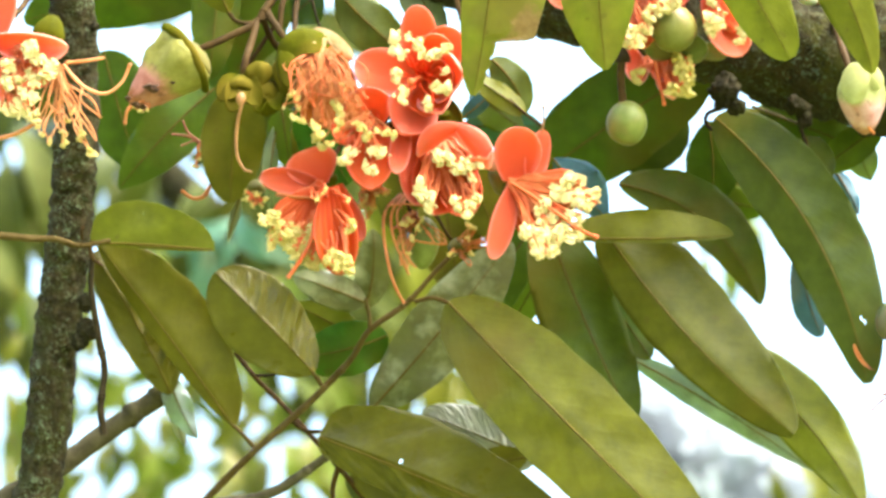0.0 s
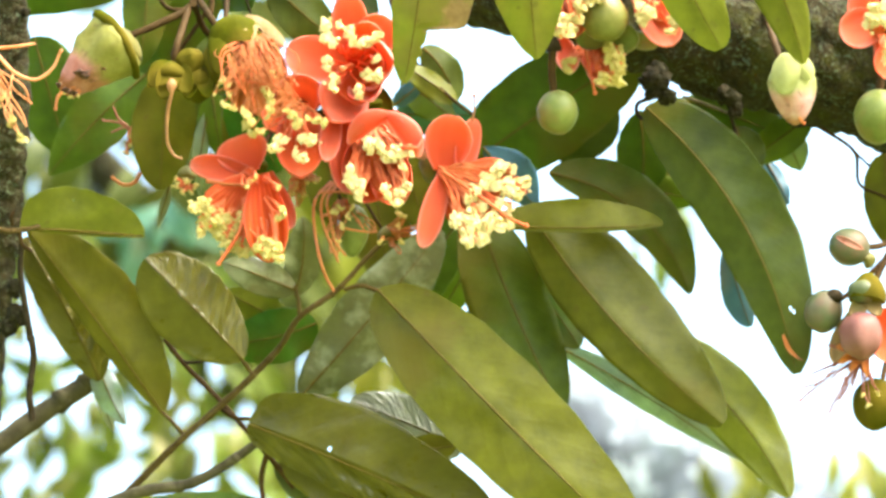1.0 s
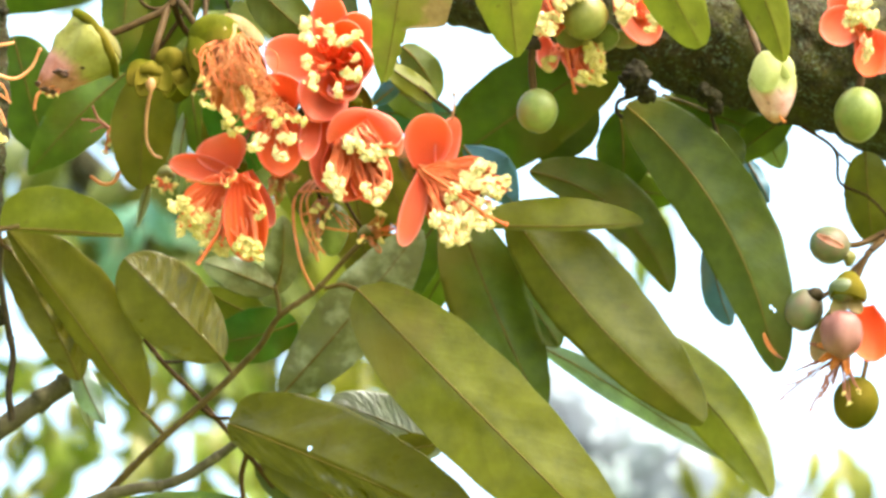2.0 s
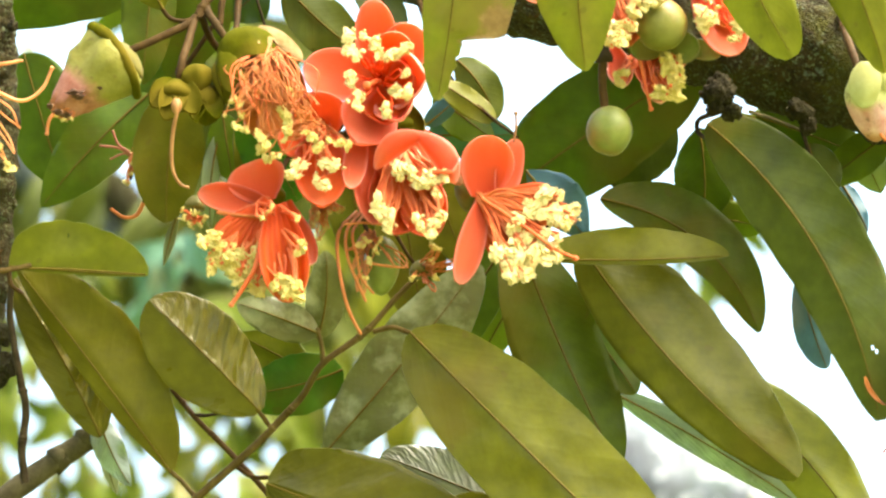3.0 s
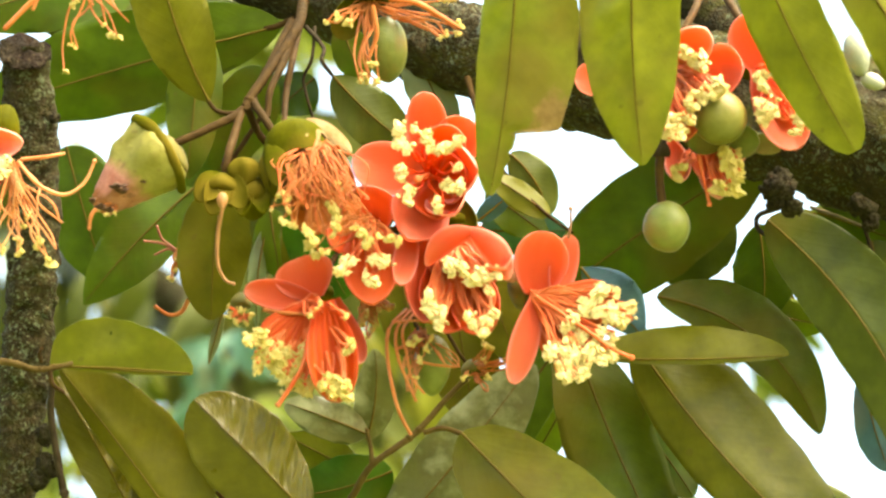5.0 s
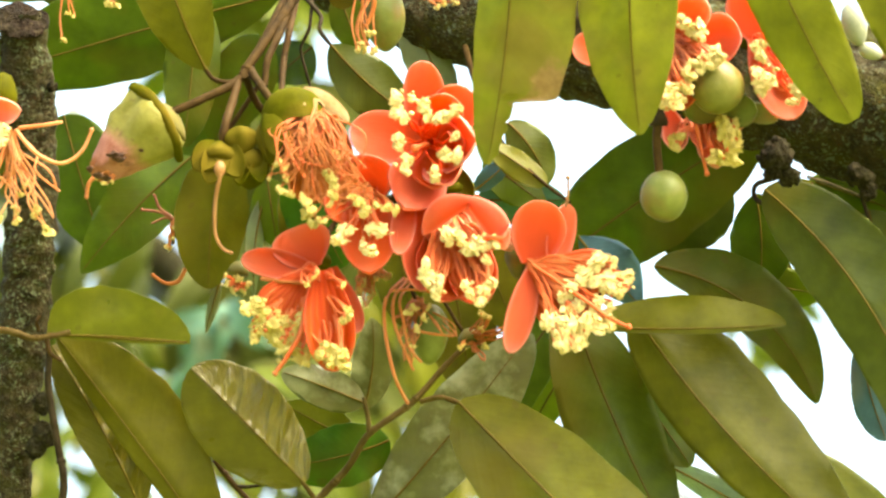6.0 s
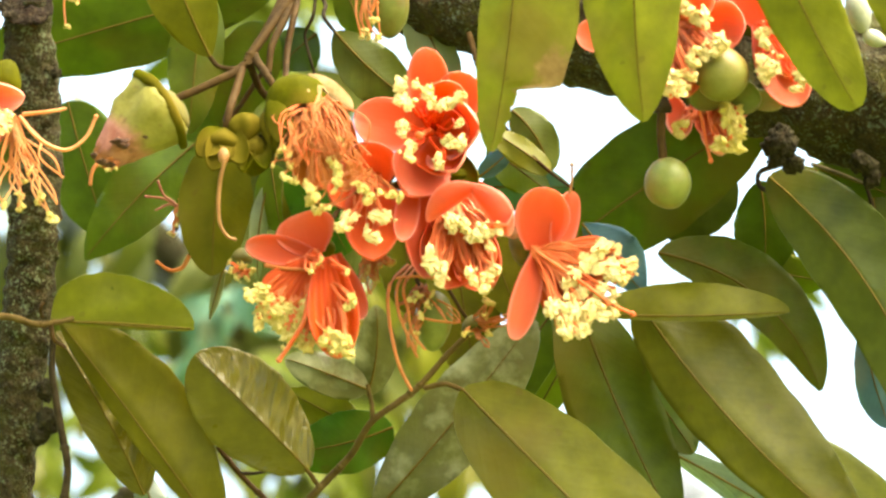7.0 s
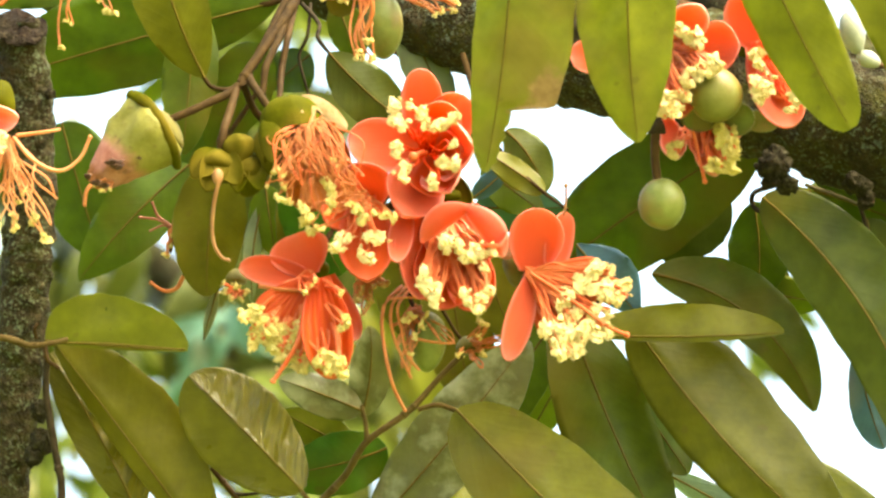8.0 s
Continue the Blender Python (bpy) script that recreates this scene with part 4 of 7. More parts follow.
leaf(twig, "yellow", (0.2737, 3.7078, 2.5602), (0.2319, 3.7154, 2.5297), 0.0233, face=10)
leaf(twig, "pale", (0.2591, 3.7588, 2.5624), (0.2697, 3.7647, 2.5390), 0.0212, face=15)
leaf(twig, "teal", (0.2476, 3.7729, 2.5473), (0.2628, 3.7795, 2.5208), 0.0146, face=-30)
stem(twig, "stem", [(0.2757, 3.6711, 2.5424), (0.2959, 3.6745, 2.5286), (0.2993, 3.6792, 2.5096), (0.3154, 3.6716, 2.4990), (0.3289, 3.6748, 2.4860)], 0.00116, 0.00087, TWIG)
stem(twig, "stem", [(0.2959, 3.6745, 2.5286), (0.3061, 3.6768, 2.5194)], 0.00087, 0.00058, TWIG)
leaf(twig, "olive", (0.3145, 3.6747, 2.5276), (0.3189, 3.6882, 2.4736), 0.0304, face=10, blunt=0.5)

twig = thing("leafy_twig", (-0.2031, 3.6377, 2.4694), "oval olive leaf and pale twig across the upright stem", "twig", "leafy twigs of the tree")
stem(twig, "stem", [(-0.2740, 3.6170, 2.4698), (-0.2398, 3.6276, 2.4688), (-0.2223, 3.6277, 2.4682), (-0.2107, 3.6286, 2.4648), (-0.2016, 3.6333, 2.4665), (-0.1908, 3.6376, 2.4700)], 0.00232, 0.00131, TAN_TWIG, knots=1)
stem(twig, "twig_stub", [(-0.2066, 3.6324, 2.4699), (-0.2072, 3.6265, 2.4730), (-0.2054, 3.6258, 2.4758)], 0.00116, 0.00087, STALK)
stem(twig, "petiole", [(-0.2022, 3.6335, 2.4657), (-0.2008, 3.6353, 2.4586), (-0.1952, 3.6412, 2.4555)], 0.00145, 0.00102, STALK)
leaf(twig, "hanging", (-0.2025, 3.6377, 2.4694), (-0.1290, 3.6487, 2.4666), 0.0327, face=8, bow=-0.0, fold=6, widest=0.38, blunt=0.42, sag=0.03, halves=(1.62, 0.12), holes=((0.4, 0.14),))
stem(twig, "petiole", [(-0.2019, 3.6380, 2.4683), (-0.1704, 3.6382, 2.4677), (-0.1303, 3.6437, 2.4660)], 0.00073, 0.00044, MIDRIB)
stem(twig, "stem", [(-0.2016, 3.6499, 2.4621), (-0.2024, 3.6541, 2.4450), (-0.1978, 3.6612, 2.4167), (-0.1943, 3.6661, 2.3968), (-0.1966, 3.6711, 2.3769), (-0.1948, 3.6753, 2.3599)], 0.00174, 0.00232, TWIG_DARK, knots=3)

twig = thing("leafy_twig", (-0.0659, 3.6885, 2.3896), "long lower leaves with folded blades on a bare twig", "twig", "leafy twigs of the tree")
stem(twig, "stem", [(0.0135, 3.6686, 2.4695), (0.0018, 3.6715, 2.4581), (-0.0144, 3.6709, 2.4399), (-0.0364, 3.6699, 2.4231), (-0.0468, 3.6836, 2.4096), (-0.0551, 3.6907, 2.4015), (-0.0755, 3.7005, 2.3828), (-0.1094, 3.7176, 2.3557), (-0.1370, 3.7340, 2.3312), (-0.1617, 3.7500, 2.3086)], 0.00145, 0.00247, TAN_TWIG, knots=5)
stem(twig, "petiole", [(-0.0364, 3.6699, 2.4231), (-0.0370, 3.6678, 2.4316), (-0.0393, 3.6653, 2.4416)], 0.00145, 0.00102, TAN_TWIG)
stem(twig, "petiole", [(-0.0100, 3.6707, 2.4404), (0.0003, 3.6701, 2.4427), (0.0100, 3.6709, 2.4399)], 0.00145, 0.00131, TAN_TWIG)
stem(twig, "petiole", [(-0.0643, 3.6979, 2.3934), (-0.0680, 3.6916, 2.3978), (-0.0718, 3.6856, 2.4016)], 0.00145, 0.00116, TAN_TWIG)
stem(twig, "petiole", [(-0.1047, 3.7167, 2.3594), (-0.1129, 3.7144, 2.3686), (-0.1195, 3.7130, 2.3743)], 0.00145, 0.00116, TAN_TWIG)
leaf(twig, "olive", (0.0100, 3.6660, 2.4390), (0.1770, 3.6650, 2.2690), 0.0680, face=-8, bow=0.01, fold=12, widest=0.42, blunt=0.5, halves=(1.06, 0.94), wave=0.012)
leaf(twig, "silvery", (-0.0354, 3.7302, 2.3879), (0.0480, 3.7155, 2.4883), 0.0446, face=-10, bow=0.02, fold=14, widest=0.5, blunt=0.5)
leaf(twig, "streaked", (-0.0703, 3.6858, 2.4005), (-0.1291, 3.6713, 2.4587), 0.0588, face=6, bow=0.0, fold=33, widest=0.55, blunt=0.42, ruffle=(1, 0.035, 9))
leaf(twig, "bronze", (-0.1189, 3.7131, 2.3737), (-0.2002, 3.6768, 2.4781), 0.0517, face=-10, bow=0.015, fold=24, widest=0.52, blunt=0.5, halves=(0.36, 1.25))
leaf(twig, "streaked", (-0.1570, 3.7230, 2.3950), (-0.2030, 3.6980, 2.4770), 0.0320, face=4, bow=0.02, fold=16, widest=0.5, blunt=0.5, halves=(0.9, 1.3), ruffle=(1, 0.16, 4.5))
leaf(twig, "silvery", (-0.0398, 3.7147, 2.4499), (-0.0829, 3.7108, 2.4658), 0.0226, face=15, fold=10, blunt=0.5)
leaf(twig, "silvery", (-0.0399, 3.7252, 2.4492), (-0.0355, 3.7137, 2.4955), 0.0224, face=8, bow=0.05, blunt=0.6)
leaf(twig, "hanging", (-0.0430, 3.7393, 2.4341), (-0.0834, 3.7342, 2.4544), 0.0239, face=-8)
leaf(twig, "vivid", (-0.0265, 3.7292, 2.4331), (-0.0811, 3.7324, 2.4203), 0.0334, face=-4, bow=-0.04, fold=6, blunt=0.5)
leaf(twig, "green", (-0.0282, 3.7520, 2.4246), (-0.0716, 3.7545, 2.4145), 0.0150, face=20, bow=0.05)

twig = thing("leafy_twig", (-0.0543, 3.7083, 2.3517), "forked lower twigs with dark leaves", "twig", "leafy twigs of the tree")
stem(twig, "stem", [(-0.1183, 3.7122, 2.4189), (-0.1049, 3.7161, 2.4031), (-0.0870, 3.7155, 2.3848), (-0.0721, 3.7145, 2.3680), (-0.0618, 3.7174, 2.3565), (-0.0514, 3.7203, 2.3450), (-0.0397, 3.7337, 2.3326)], 0.00145, 0.00174, STALK, knots=3)
stem(twig, "stem", [(-0.1791, 3.7394, 2.3096), (-0.1342, 3.7249, 2.3264), (-0.1017, 3.7235, 2.3321), (-0.0781, 3.7203, 2.3450), (-0.0618, 3.7174, 2.3565)], 0.00406, 0.00261, TWIG_GREY, knots=2)
stem(twig, "stem", [(-0.0559, 3.7192, 2.3493), (-0.0590, 3.7322, 2.3384), (-0.0575, 3.7365, 2.3211)], 0.00174, 0.00145, STALK)
stem(twig, "petiole", [(-0.0840, 3.7124, 2.3766), (-0.0750, 3.7089, 2.3698), (-0.0661, 3.7042, 2.3683)], 0.00145, 0.00116, TWIG)
stem(twig, "twig_stub", [(-0.1064, 3.7156, 2.4051), (-0.0990, 3.7156, 2.4051), (-0.0886, 3.7152, 2.4068)], 0.00116, 0.00073, TWIG_DARK)
leaf(twig, "streaked", (-0.0670, 3.7040, 2.3650), (0.0820, 3.6970, 2.2990), 0.0545, face=12, bow=-0.02, fold=20, widest=0.38, blunt=0.42, halves=(1.3, 0.7), holes=((0.316, 0.42),), ruffle=(1, 0.1, 4))
leaf(twig, "deep", (-0.0517, 3.7406, 2.3461), (0.0345, 3.7500, 2.3086), 0.0357, face=-10)
leaf(twig, "green", (-0.1353, 3.7562, 2.3249), (-0.0429, 3.7562, 2.3249), 0.0179, face=-20)
leaf(twig, "striped", (0.0640, 3.7760, 2.3660), (-0.0060, 3.7690, 2.3940), 0.0360, face=10, fold=14, blunt=0.5, wave=0.06)
leaf(twig, "bronze", (0.0590, 3.7620, 2.3650), (0.0220, 3.7680, 2.3610), 0.0200, face=-15)
leaf(twig, "bronze", (-0.0470, 3.7220, 2.3510), (0.0130, 3.7250, 2.3120), 0.0270, face=-6, fold=16, widest=0.4, blunt=0.5)

twig = thing("leafy_twig", (-0.1740, 3.7367, 2.4030), "grey-green bare stick crossing behind the leaves", "twig", "leafy twigs of the tree")
stem(twig, "stem", [(-0.2680, 3.7351, 2.3269), (-0.2271, 3.7392, 2.3519), (-0.1949, 3.7432, 2.3770), (-0.1562, 3.7369, 2.4024)], 0.00697, 0.00580, TWIG_GREY, knots=2, sides=14)
leaf(twig, "striped", (-0.1590, 3.7460, 2.4040), (-0.1490, 3.7560, 2.3700), 0.0105, face=25, fold=16, wave=0.1)
leaf(twig, "scrap", (-0.1590, 3.7280, 2.4100), (-0.1410, 3.7380, 2.3710), 0.0200, face=-6, fold=34, wave=0.14, bow=0.05)

twig = thing("leafy_twig", (-0.1147, 3.6523, 2.5763), "olive leaves behind the spent flowers", "twig", "leafy twigs of the tree")
stem(twig, "stem", [(-0.0926, 3.6448, 2.6063), (-0.1044, 3.6491, 2.5891), (-0.1132, 3.6523, 2.5763), (-0.1147, 3.6541, 2.5691)], 0.00145, 0.00116, TWIG)
leaf(twig, "olive", (-0.1129, 3.6434, 2.5708), (-0.1200, 3.6614, 2.4986), 0.0388, face=-8, bow=0.03, fold=8, widest=0.5, blunt=0.55)
leaf(twig, "green", (-0.1305, 3.6835, 2.5754), (-0.1884, 3.6982, 2.5162), 0.0372, face=10, bow=0.02, fold=9, widest=0.45)
leaf(twig, "olive", (-0.0640, 3.7000, 2.5830), (-0.0750, 3.7100, 2.5260), 0.0330, face=-10, fold=10, blunt=0.5)
leaf(twig, "pale", (-0.1144, 3.6701, 2.5050), (-0.1218, 3.6767, 2.4784), 0.0059, face=10)
leaf(twig, "pale", (-0.0920, 3.7200, 2.5660), (-0.0980, 3.7300, 2.5110), 0.0105, face=-15, bow=0.06, fold=14, wave=0.12)
leaf(twig, "green", (-0.2010, 3.7456, 2.6153), (-0.1798, 3.7632, 2.5448), 0.0454, face=10, blunt=0.5)
leaf(twig, "yellow", (-0.0911, 3.7150, 2.5729), (-0.0851, 3.7244, 2.5351), 0.0240, face=10)
leaf(twig, "moss", (-0.1280, 3.7000, 2.6660), (-0.1350, 3.7100, 2.5880), 0.0300, face=-6, fold=9, blunt=0.5)

# ---- the main cluster of flowers ----

twig = thing("flower_stalk_spray", (-0.0779, 3.6348, 2.6464), "branching brown flower stalks of the cluster", "stalk", "flower stalks")
stem(twig, "stem", [(-0.0733, 3.6981, 2.6818), (-0.0753, 3.6533, 2.6548), (-0.0865, 3.6288, 2.6293), (-0.0971, 3.6134, 2.6083), (-0.1047, 3.6064, 2.5951), (-0.1205, 3.5987, 2.5845), (-0.1376, 3.5909, 2.5746)], 0.00290, 0.00203, TWIG, knots=1, sides=12)
stem(twig, "stalk", [(-0.0755, 3.6622, 2.6604), (-0.0821, 3.6288, 2.6293), (-0.0884, 3.6131, 2.6097), (-0.0902, 3.6070, 2.5928)], 0.00232, 0.00174, TWIG)
stem(twig, "stalk", [(-0.0740, 3.6622, 2.6604), (-0.0779, 3.6384, 2.6321), (-0.0806, 3.6323, 2.6151), (-0.0816, 3.6173, 2.5926)], 0.00203, 0.00174, STALK)
stem(twig, "stalk", [(-0.0785, 3.6622, 2.6604), (-0.0924, 3.6309, 2.6208), (-0.0977, 3.6141, 2.6054), (-0.0914, 3.5973, 2.5902), (-0.0853, 3.5898, 2.5791)], 0.00261, 0.00203, TWIG)
stem(twig, "stalk", [(-0.1039, 3.6064, 2.5951), (-0.1065, 3.5994, 2.5817), (-0.1100, 3.5926, 2.5678), (-0.1120, 3.5954, 2.5565)], 0.00232, 0.00203, STALK)
stem(twig, "stalk", [(-0.1004, 3.6055, 2.5985), (-0.0921, 3.6291, 2.5868), (-0.0659, 3.6437, 2.5694), (-0.0424, 3.6480, 2.5523), (-0.0246, 3.6404, 2.5412), (-0.0041, 3.6308, 2.5387)], 0.00203, 0.00174, TWIG)
stem(twig, "stalk", [(-0.0424, 3.6480, 2.5523), (-0.0541, 3.6530, 2.5323), (-0.0655, 3.6378, 2.5103)], 0.00174, 0.00145, TWIG)
stem(twig, "stalk", [(-0.0041, 3.6308, 2.5387), (0.0194, 3.6440, 2.5270), (0.0353, 3.6271, 2.5121), (0.0454, 3.6188, 2.5041)], 0.00174, 0.00145, TWIG)
stem(twig, "stalk", [(-0.0246, 3.6404, 2.5412), (-0.0114, 3.6272, 2.5529), (-0.0047, 3.6147, 2.5617)], 0.00174, 0.00145, TWIG)
stem(twig, "stalk", [(-0.0247, 3.6508, 2.5409), (-0.0188, 3.6468, 2.5156), (-0.0129, 3.6428, 2.4905), (-0.0070, 3.6345, 2.4824)], 0.00145, 0.00116, TWIG)
stem(twig, "stalk", [(-0.0070, 3.6490, 2.5071), (0.0076, 3.6456, 2.4791), (0.0149, 3.6481, 2.4692)], 0.00116, 0.00087, TWIG)

bloom = thing("flower", (-0.0047, 3.6161, 2.5645), "open coral-red flower facing out, ringed with pale yellow anthers", "flower", "coral flowers on the branch")
calyx(bloom, (-0.0026, 3.6291, 2.5701), (-0.0994, -0.9523, -0.2886), 0.0116, 0.0133, SEPAL, "", "calyx")
petal(bloom, (-0.0060, 3.6160, 2.5660), (-0.0090, 3.5980, 2.6040), 0.0231, face=0, cup=0.35, curl=0.05, widest=0.55)
petal(bloom, (-0.0010, 3.6160, 2.5650), (0.0140, 3.6020, 2.5910), 0.0266, face=-6, cup=0.45, curl=0.08, widest=0.6)
petal(bloom, (-0.0030, 3.6160, 2.5640), (-0.0460, 3.5970, 2.5660), 0.0283, face=4, cup=0.3, curl=0.05)
petal(bloom, (-0.0030, 3.6160, 2.5620), (-0.0180, 3.5900, 2.5230), 0.0335, face=-4, cup=0.4, curl=0.06, widest=0.62)
petal(bloom, (-0.0010, 3.6160, 2.5640), (0.0190, 3.5840, 2.5570), 0.0347, face=-6, cup=0.7, curl=0.12, widest=0.6, material=PETAL_DEEP)
petal(bloom, (-0.0010, 3.6160, 2.5610), (0.0060, 3.5860, 2.5350), 0.0250, face=6, cup=0.6, curl=0.1, widest=0.62, material=PETAL_DEEP)
petal(bloom, (0.0000, 3.6200, 2.5560), (0.0170, 3.6040, 2.5310), 0.0150, face=0, cup=0.4, curl=0.08, name="sepal", widest=0.55, material=SEPAL)
petal(bloom, (-0.0040, 3.6140, 2.5620), (0.0050, 3.5940, 2.5850), 0.0225, face=0, cup=0.4, curl=0.06, widest=0.68, blunt=0.4, material=PETAL_IN)
petal(bloom, (-0.0020, 3.6140, 2.5620), (0.0130, 3.5920, 2.5590), 0.0243, face=0, cup=0.45, curl=0.08, widest=0.7, blunt=0.4, material=PETAL_IN)
petal(bloom, (-0.0030, 3.6140, 2.5610), (-0.0030, 3.5940, 2.5350), 0.0243, face=0, cup=0.4, curl=0.06, widest=0.68, blunt=0.4, material=PETAL_IN)
for end, size in (
        ((-0.0220, 3.5780, 2.5790), 0.0075),
        ((-0.0190, 3.5780, 2.5700), 0.0092),
        ((-0.0140, 3.5780, 2.5790), 0.0052),
        ((-0.0080, 3.5780, 2.5740), 0.0075),
        ((-0.0060, 3.5780, 2.5690), 0.0064),
        ((0.0020, 3.5780, 2.5690), 0.0087),
        ((0.0090, 3.5780, 2.5720), 0.0075),
        ((0.0080, 3.5780, 2.5580), 0.0052),
        ((-0.0210, 3.5780, 2.5550), 0.0087),
        ((-0.0170, 3.5780, 2.5430), 0.0092),
        ((0.0060, 3.5780, 2.5480), 0.0104),
        ((-0.0020, 3.5780, 2.5380), 0.0081),
):
    stamens(bloom, (-0.0047, 3.6084, 2.5624), end, size, 2, material=RED_THREAD, thick=0.0007, arch=0.0)
style(bloom, [(-0.0047, 3.6096, 2.5615), (-0.0070, 3.5948, 2.5588), (-0.0121, 3.5780, 2.5519)], 0.00145, FILAMENT, 0.00232, "pistil")

bloom = thing("flower", (-0.0376, 3.6197, 2.5419), "half-hidden coral flower with crumbly yellow anthers", "flower", "coral flowers on the branch")
calyx(bloom, (-0.0349, 3.6328, 2.5513), (-0.0891, -0.7566, -0.6477), 0.0116, 0.0116, SEPAL, "", "calyx")
petal(bloom, (-0.0347, 3.6218, 2.5334), (-0.0418, 3.6011, 2.5545), 0.0319, face=0, cup=0.4)
petal(bloom, (-0.0376, 3.6197, 2.5419), (-0.0352, 3.5935, 2.4897), 0.0310, face=0, cup=0.35, curl=-0.06, widest=0.64, blunt=0.42, material=PETAL_IN)
petal(bloom, (-0.0376, 3.6197, 2.5419), (-0.0562, 3.5990, 2.5215), 0.0232, face=10, material=PETAL_IN)
petal(bloom, (-0.0157, 3.6009, 2.5346), (-0.0208, 3.5892, 2.4988), 0.0135, face=0, cup=0.3, widest=0.55)
petal(bloom, (-0.0376, 3.6197, 2.5419), (-0.0536, 3.6131, 2.5477), 0.0203, face=20)
for end, size in (
        ((-0.0537, 3.5798, 2.5279), 0.0052),
        ((-0.0560, 3.5810, 2.5235), 0.0046),
        ((-0.0603, 3.5831, 2.5151), 0.0046),
        ((-0.0407, 3.5808, 2.5240), 0.0058),
        ((-0.0381, 3.5819, 2.5195), 0.0064),
        ((-0.0271, 3.5815, 2.5215), 0.0058),
        ((-0.0219, 3.5818, 2.5201), 0.0052),
        ((-0.0444, 3.5801, 2.5271), 0.0041),
        ((-0.0323, 3.5811, 2.5229), 0.0046),
        ((-0.0669, 3.5811, 2.5229), 0.0064),
):
    stamens(bloom, (-0.0375, 3.6100, 2.5394), end, size, 2, material=FADED, anther=OLDANTHER, thick=0.0006, arch=0.02)
for end, size in (
        ((-0.0490, 3.5849, 2.5078), 0.0110),
        ((-0.0323, 3.5840, 2.5111), 0.0104),
        ((-0.0358, 3.5867, 2.5005), 0.0070),
):
    stamens(bloom, (-0.0375, 3.6100, 2.5394), end, size, 3, arch=0.02)

bloom = thing("flower", (0.0047, 3.6149, 2.5280), "cup-shaped coral flower nodding beside its neighbours", "flower", "coral flowers on the branch")
calyx(bloom, (0.0047, 3.6299, 2.5421), (0.0639, -0.5893, -0.8054), 0.0145, 0.0151, SEPAL, "", "calyx")
petal(bloom, (-0.0047, 3.6137, 2.5328), (-0.0098, 3.6014, 2.4827), 0.0279, face=-15, cup=0.5, curl=0.1, widest=0.52, blunt=0.44)
petal(bloom, (0.0047, 3.6149, 2.5280), (0.0017, 3.6087, 2.4785), 0.0371, face=-14, cup=0.7, curl=0.12, widest=0.68, material=PETAL_IN)
petal(bloom, (0.0047, 3.6149, 2.5280), (0.0243, 3.6087, 2.4785), 0.0290, face=14, cup=0.6, curl=0.12, widest=0.7, material=PETAL_IN)
petal(bloom, (0.0090, 3.6137, 2.5328), (0.0325, 3.5774, 2.5047), 0.0232, face=-30, cup=0.5, curl=0.12, widest=0.6)
petal(bloom, (0.0167, 3.5804, 2.5257), (-0.0084, 3.5867, 2.5088), 0.0116, face=-10, cup=-0.6, curl=-0.1, widest=0.5, blunt=0.6, bow=0.15)
petal(bloom, (0.0138, 3.5803, 2.5263), (0.0343, 3.5885, 2.5016), 0.0128, face=10, cup=-0.6, curl=-0.1, widest=0.55, blunt=0.55, bow=-0.12, material=PETAL_DEEP)
petal(bloom, (0.0099, 3.6128, 2.5365), (0.0116, 3.6133, 2.5012), 0.0389, face=0, cup=0.5, curl=0.08, widest=0.5, material=PETAL_IN)
petal(bloom, (0.0047, 3.6149, 2.5280), (0.0279, 3.6080, 2.5059), 0.0261, face=10, material=PETAL_IN)
petal(bloom, (0.0081, 3.6005, 2.5195), (0.0046, 3.5849, 2.5075), 0.0145, face=0, cup=-0.25, curl=-0.06, name='stamen_sheath', widest=0.75, blunt=0.5, material=SHEATH)
petal(bloom, (0.0081, 3.6005, 2.5195), (0.0176, 3.5860, 2.5033), 0.0174, face=0, cup=-0.25, curl=-0.06, name='stamen_sheath', widest=0.75, blunt=0.5, material=SHEATH)
petal(bloom, (0.0081, 3.6005, 2.5195), (-0.0026, 3.5898, 2.4879), 0.0157, face=0, cup=-0.25, curl=-0.06, name='stamen_sheath', widest=0.75, blunt=0.5, material=SHEATH)
petal(bloom, (0.0081, 3.6005, 2.5195), (0.0190, 3.5916, 2.4809), 0.0221, face=0, cup=-0.25, curl=-0.06, name='stamen_sheath', widest=0.75, blunt=0.5, material=SHEATH)
petal(bloom, (0.0081, 3.6005, 2.5195), (0.0242, 3.5902, 2.4865), 0.0145, face=0, cup=-0.25, curl=-0.06, name='stamen_sheath', widest=0.75, blunt=0.5, material=SHEATH)
for end, size in (
        ((0.0030, 3.5800, 2.5070), 0.0092),
        ((0.0100, 3.5800, 2.5060), 0.0087),
        ((0.0180, 3.5800, 2.5000), 0.0116),
        ((0.0230, 3.5800, 2.5030), 0.0075),
        ((0.0280, 3.5800, 2.5030), 0.0058),
        ((-0.0060, 3.5800, 2.4880), 0.0087),
        ((-0.0030, 3.5800, 2.4830), 0.0098),
        ((-0.0010, 3.5800, 2.4770), 0.0081),
        ((0.0150, 3.5800, 2.4780), 0.0081),
        ((0.0210, 3.5800, 2.4750), 0.0087),
        ((0.0260, 3.5800, 2.4820), 0.0064),
        ((0.0240, 3.5800, 2.4940), 0.0052),
):
    stamens(bloom, (0.0047, 3.6110, 2.5270), end, size, 9, thick=0.0009, arch=0.02, tangle=0.07)

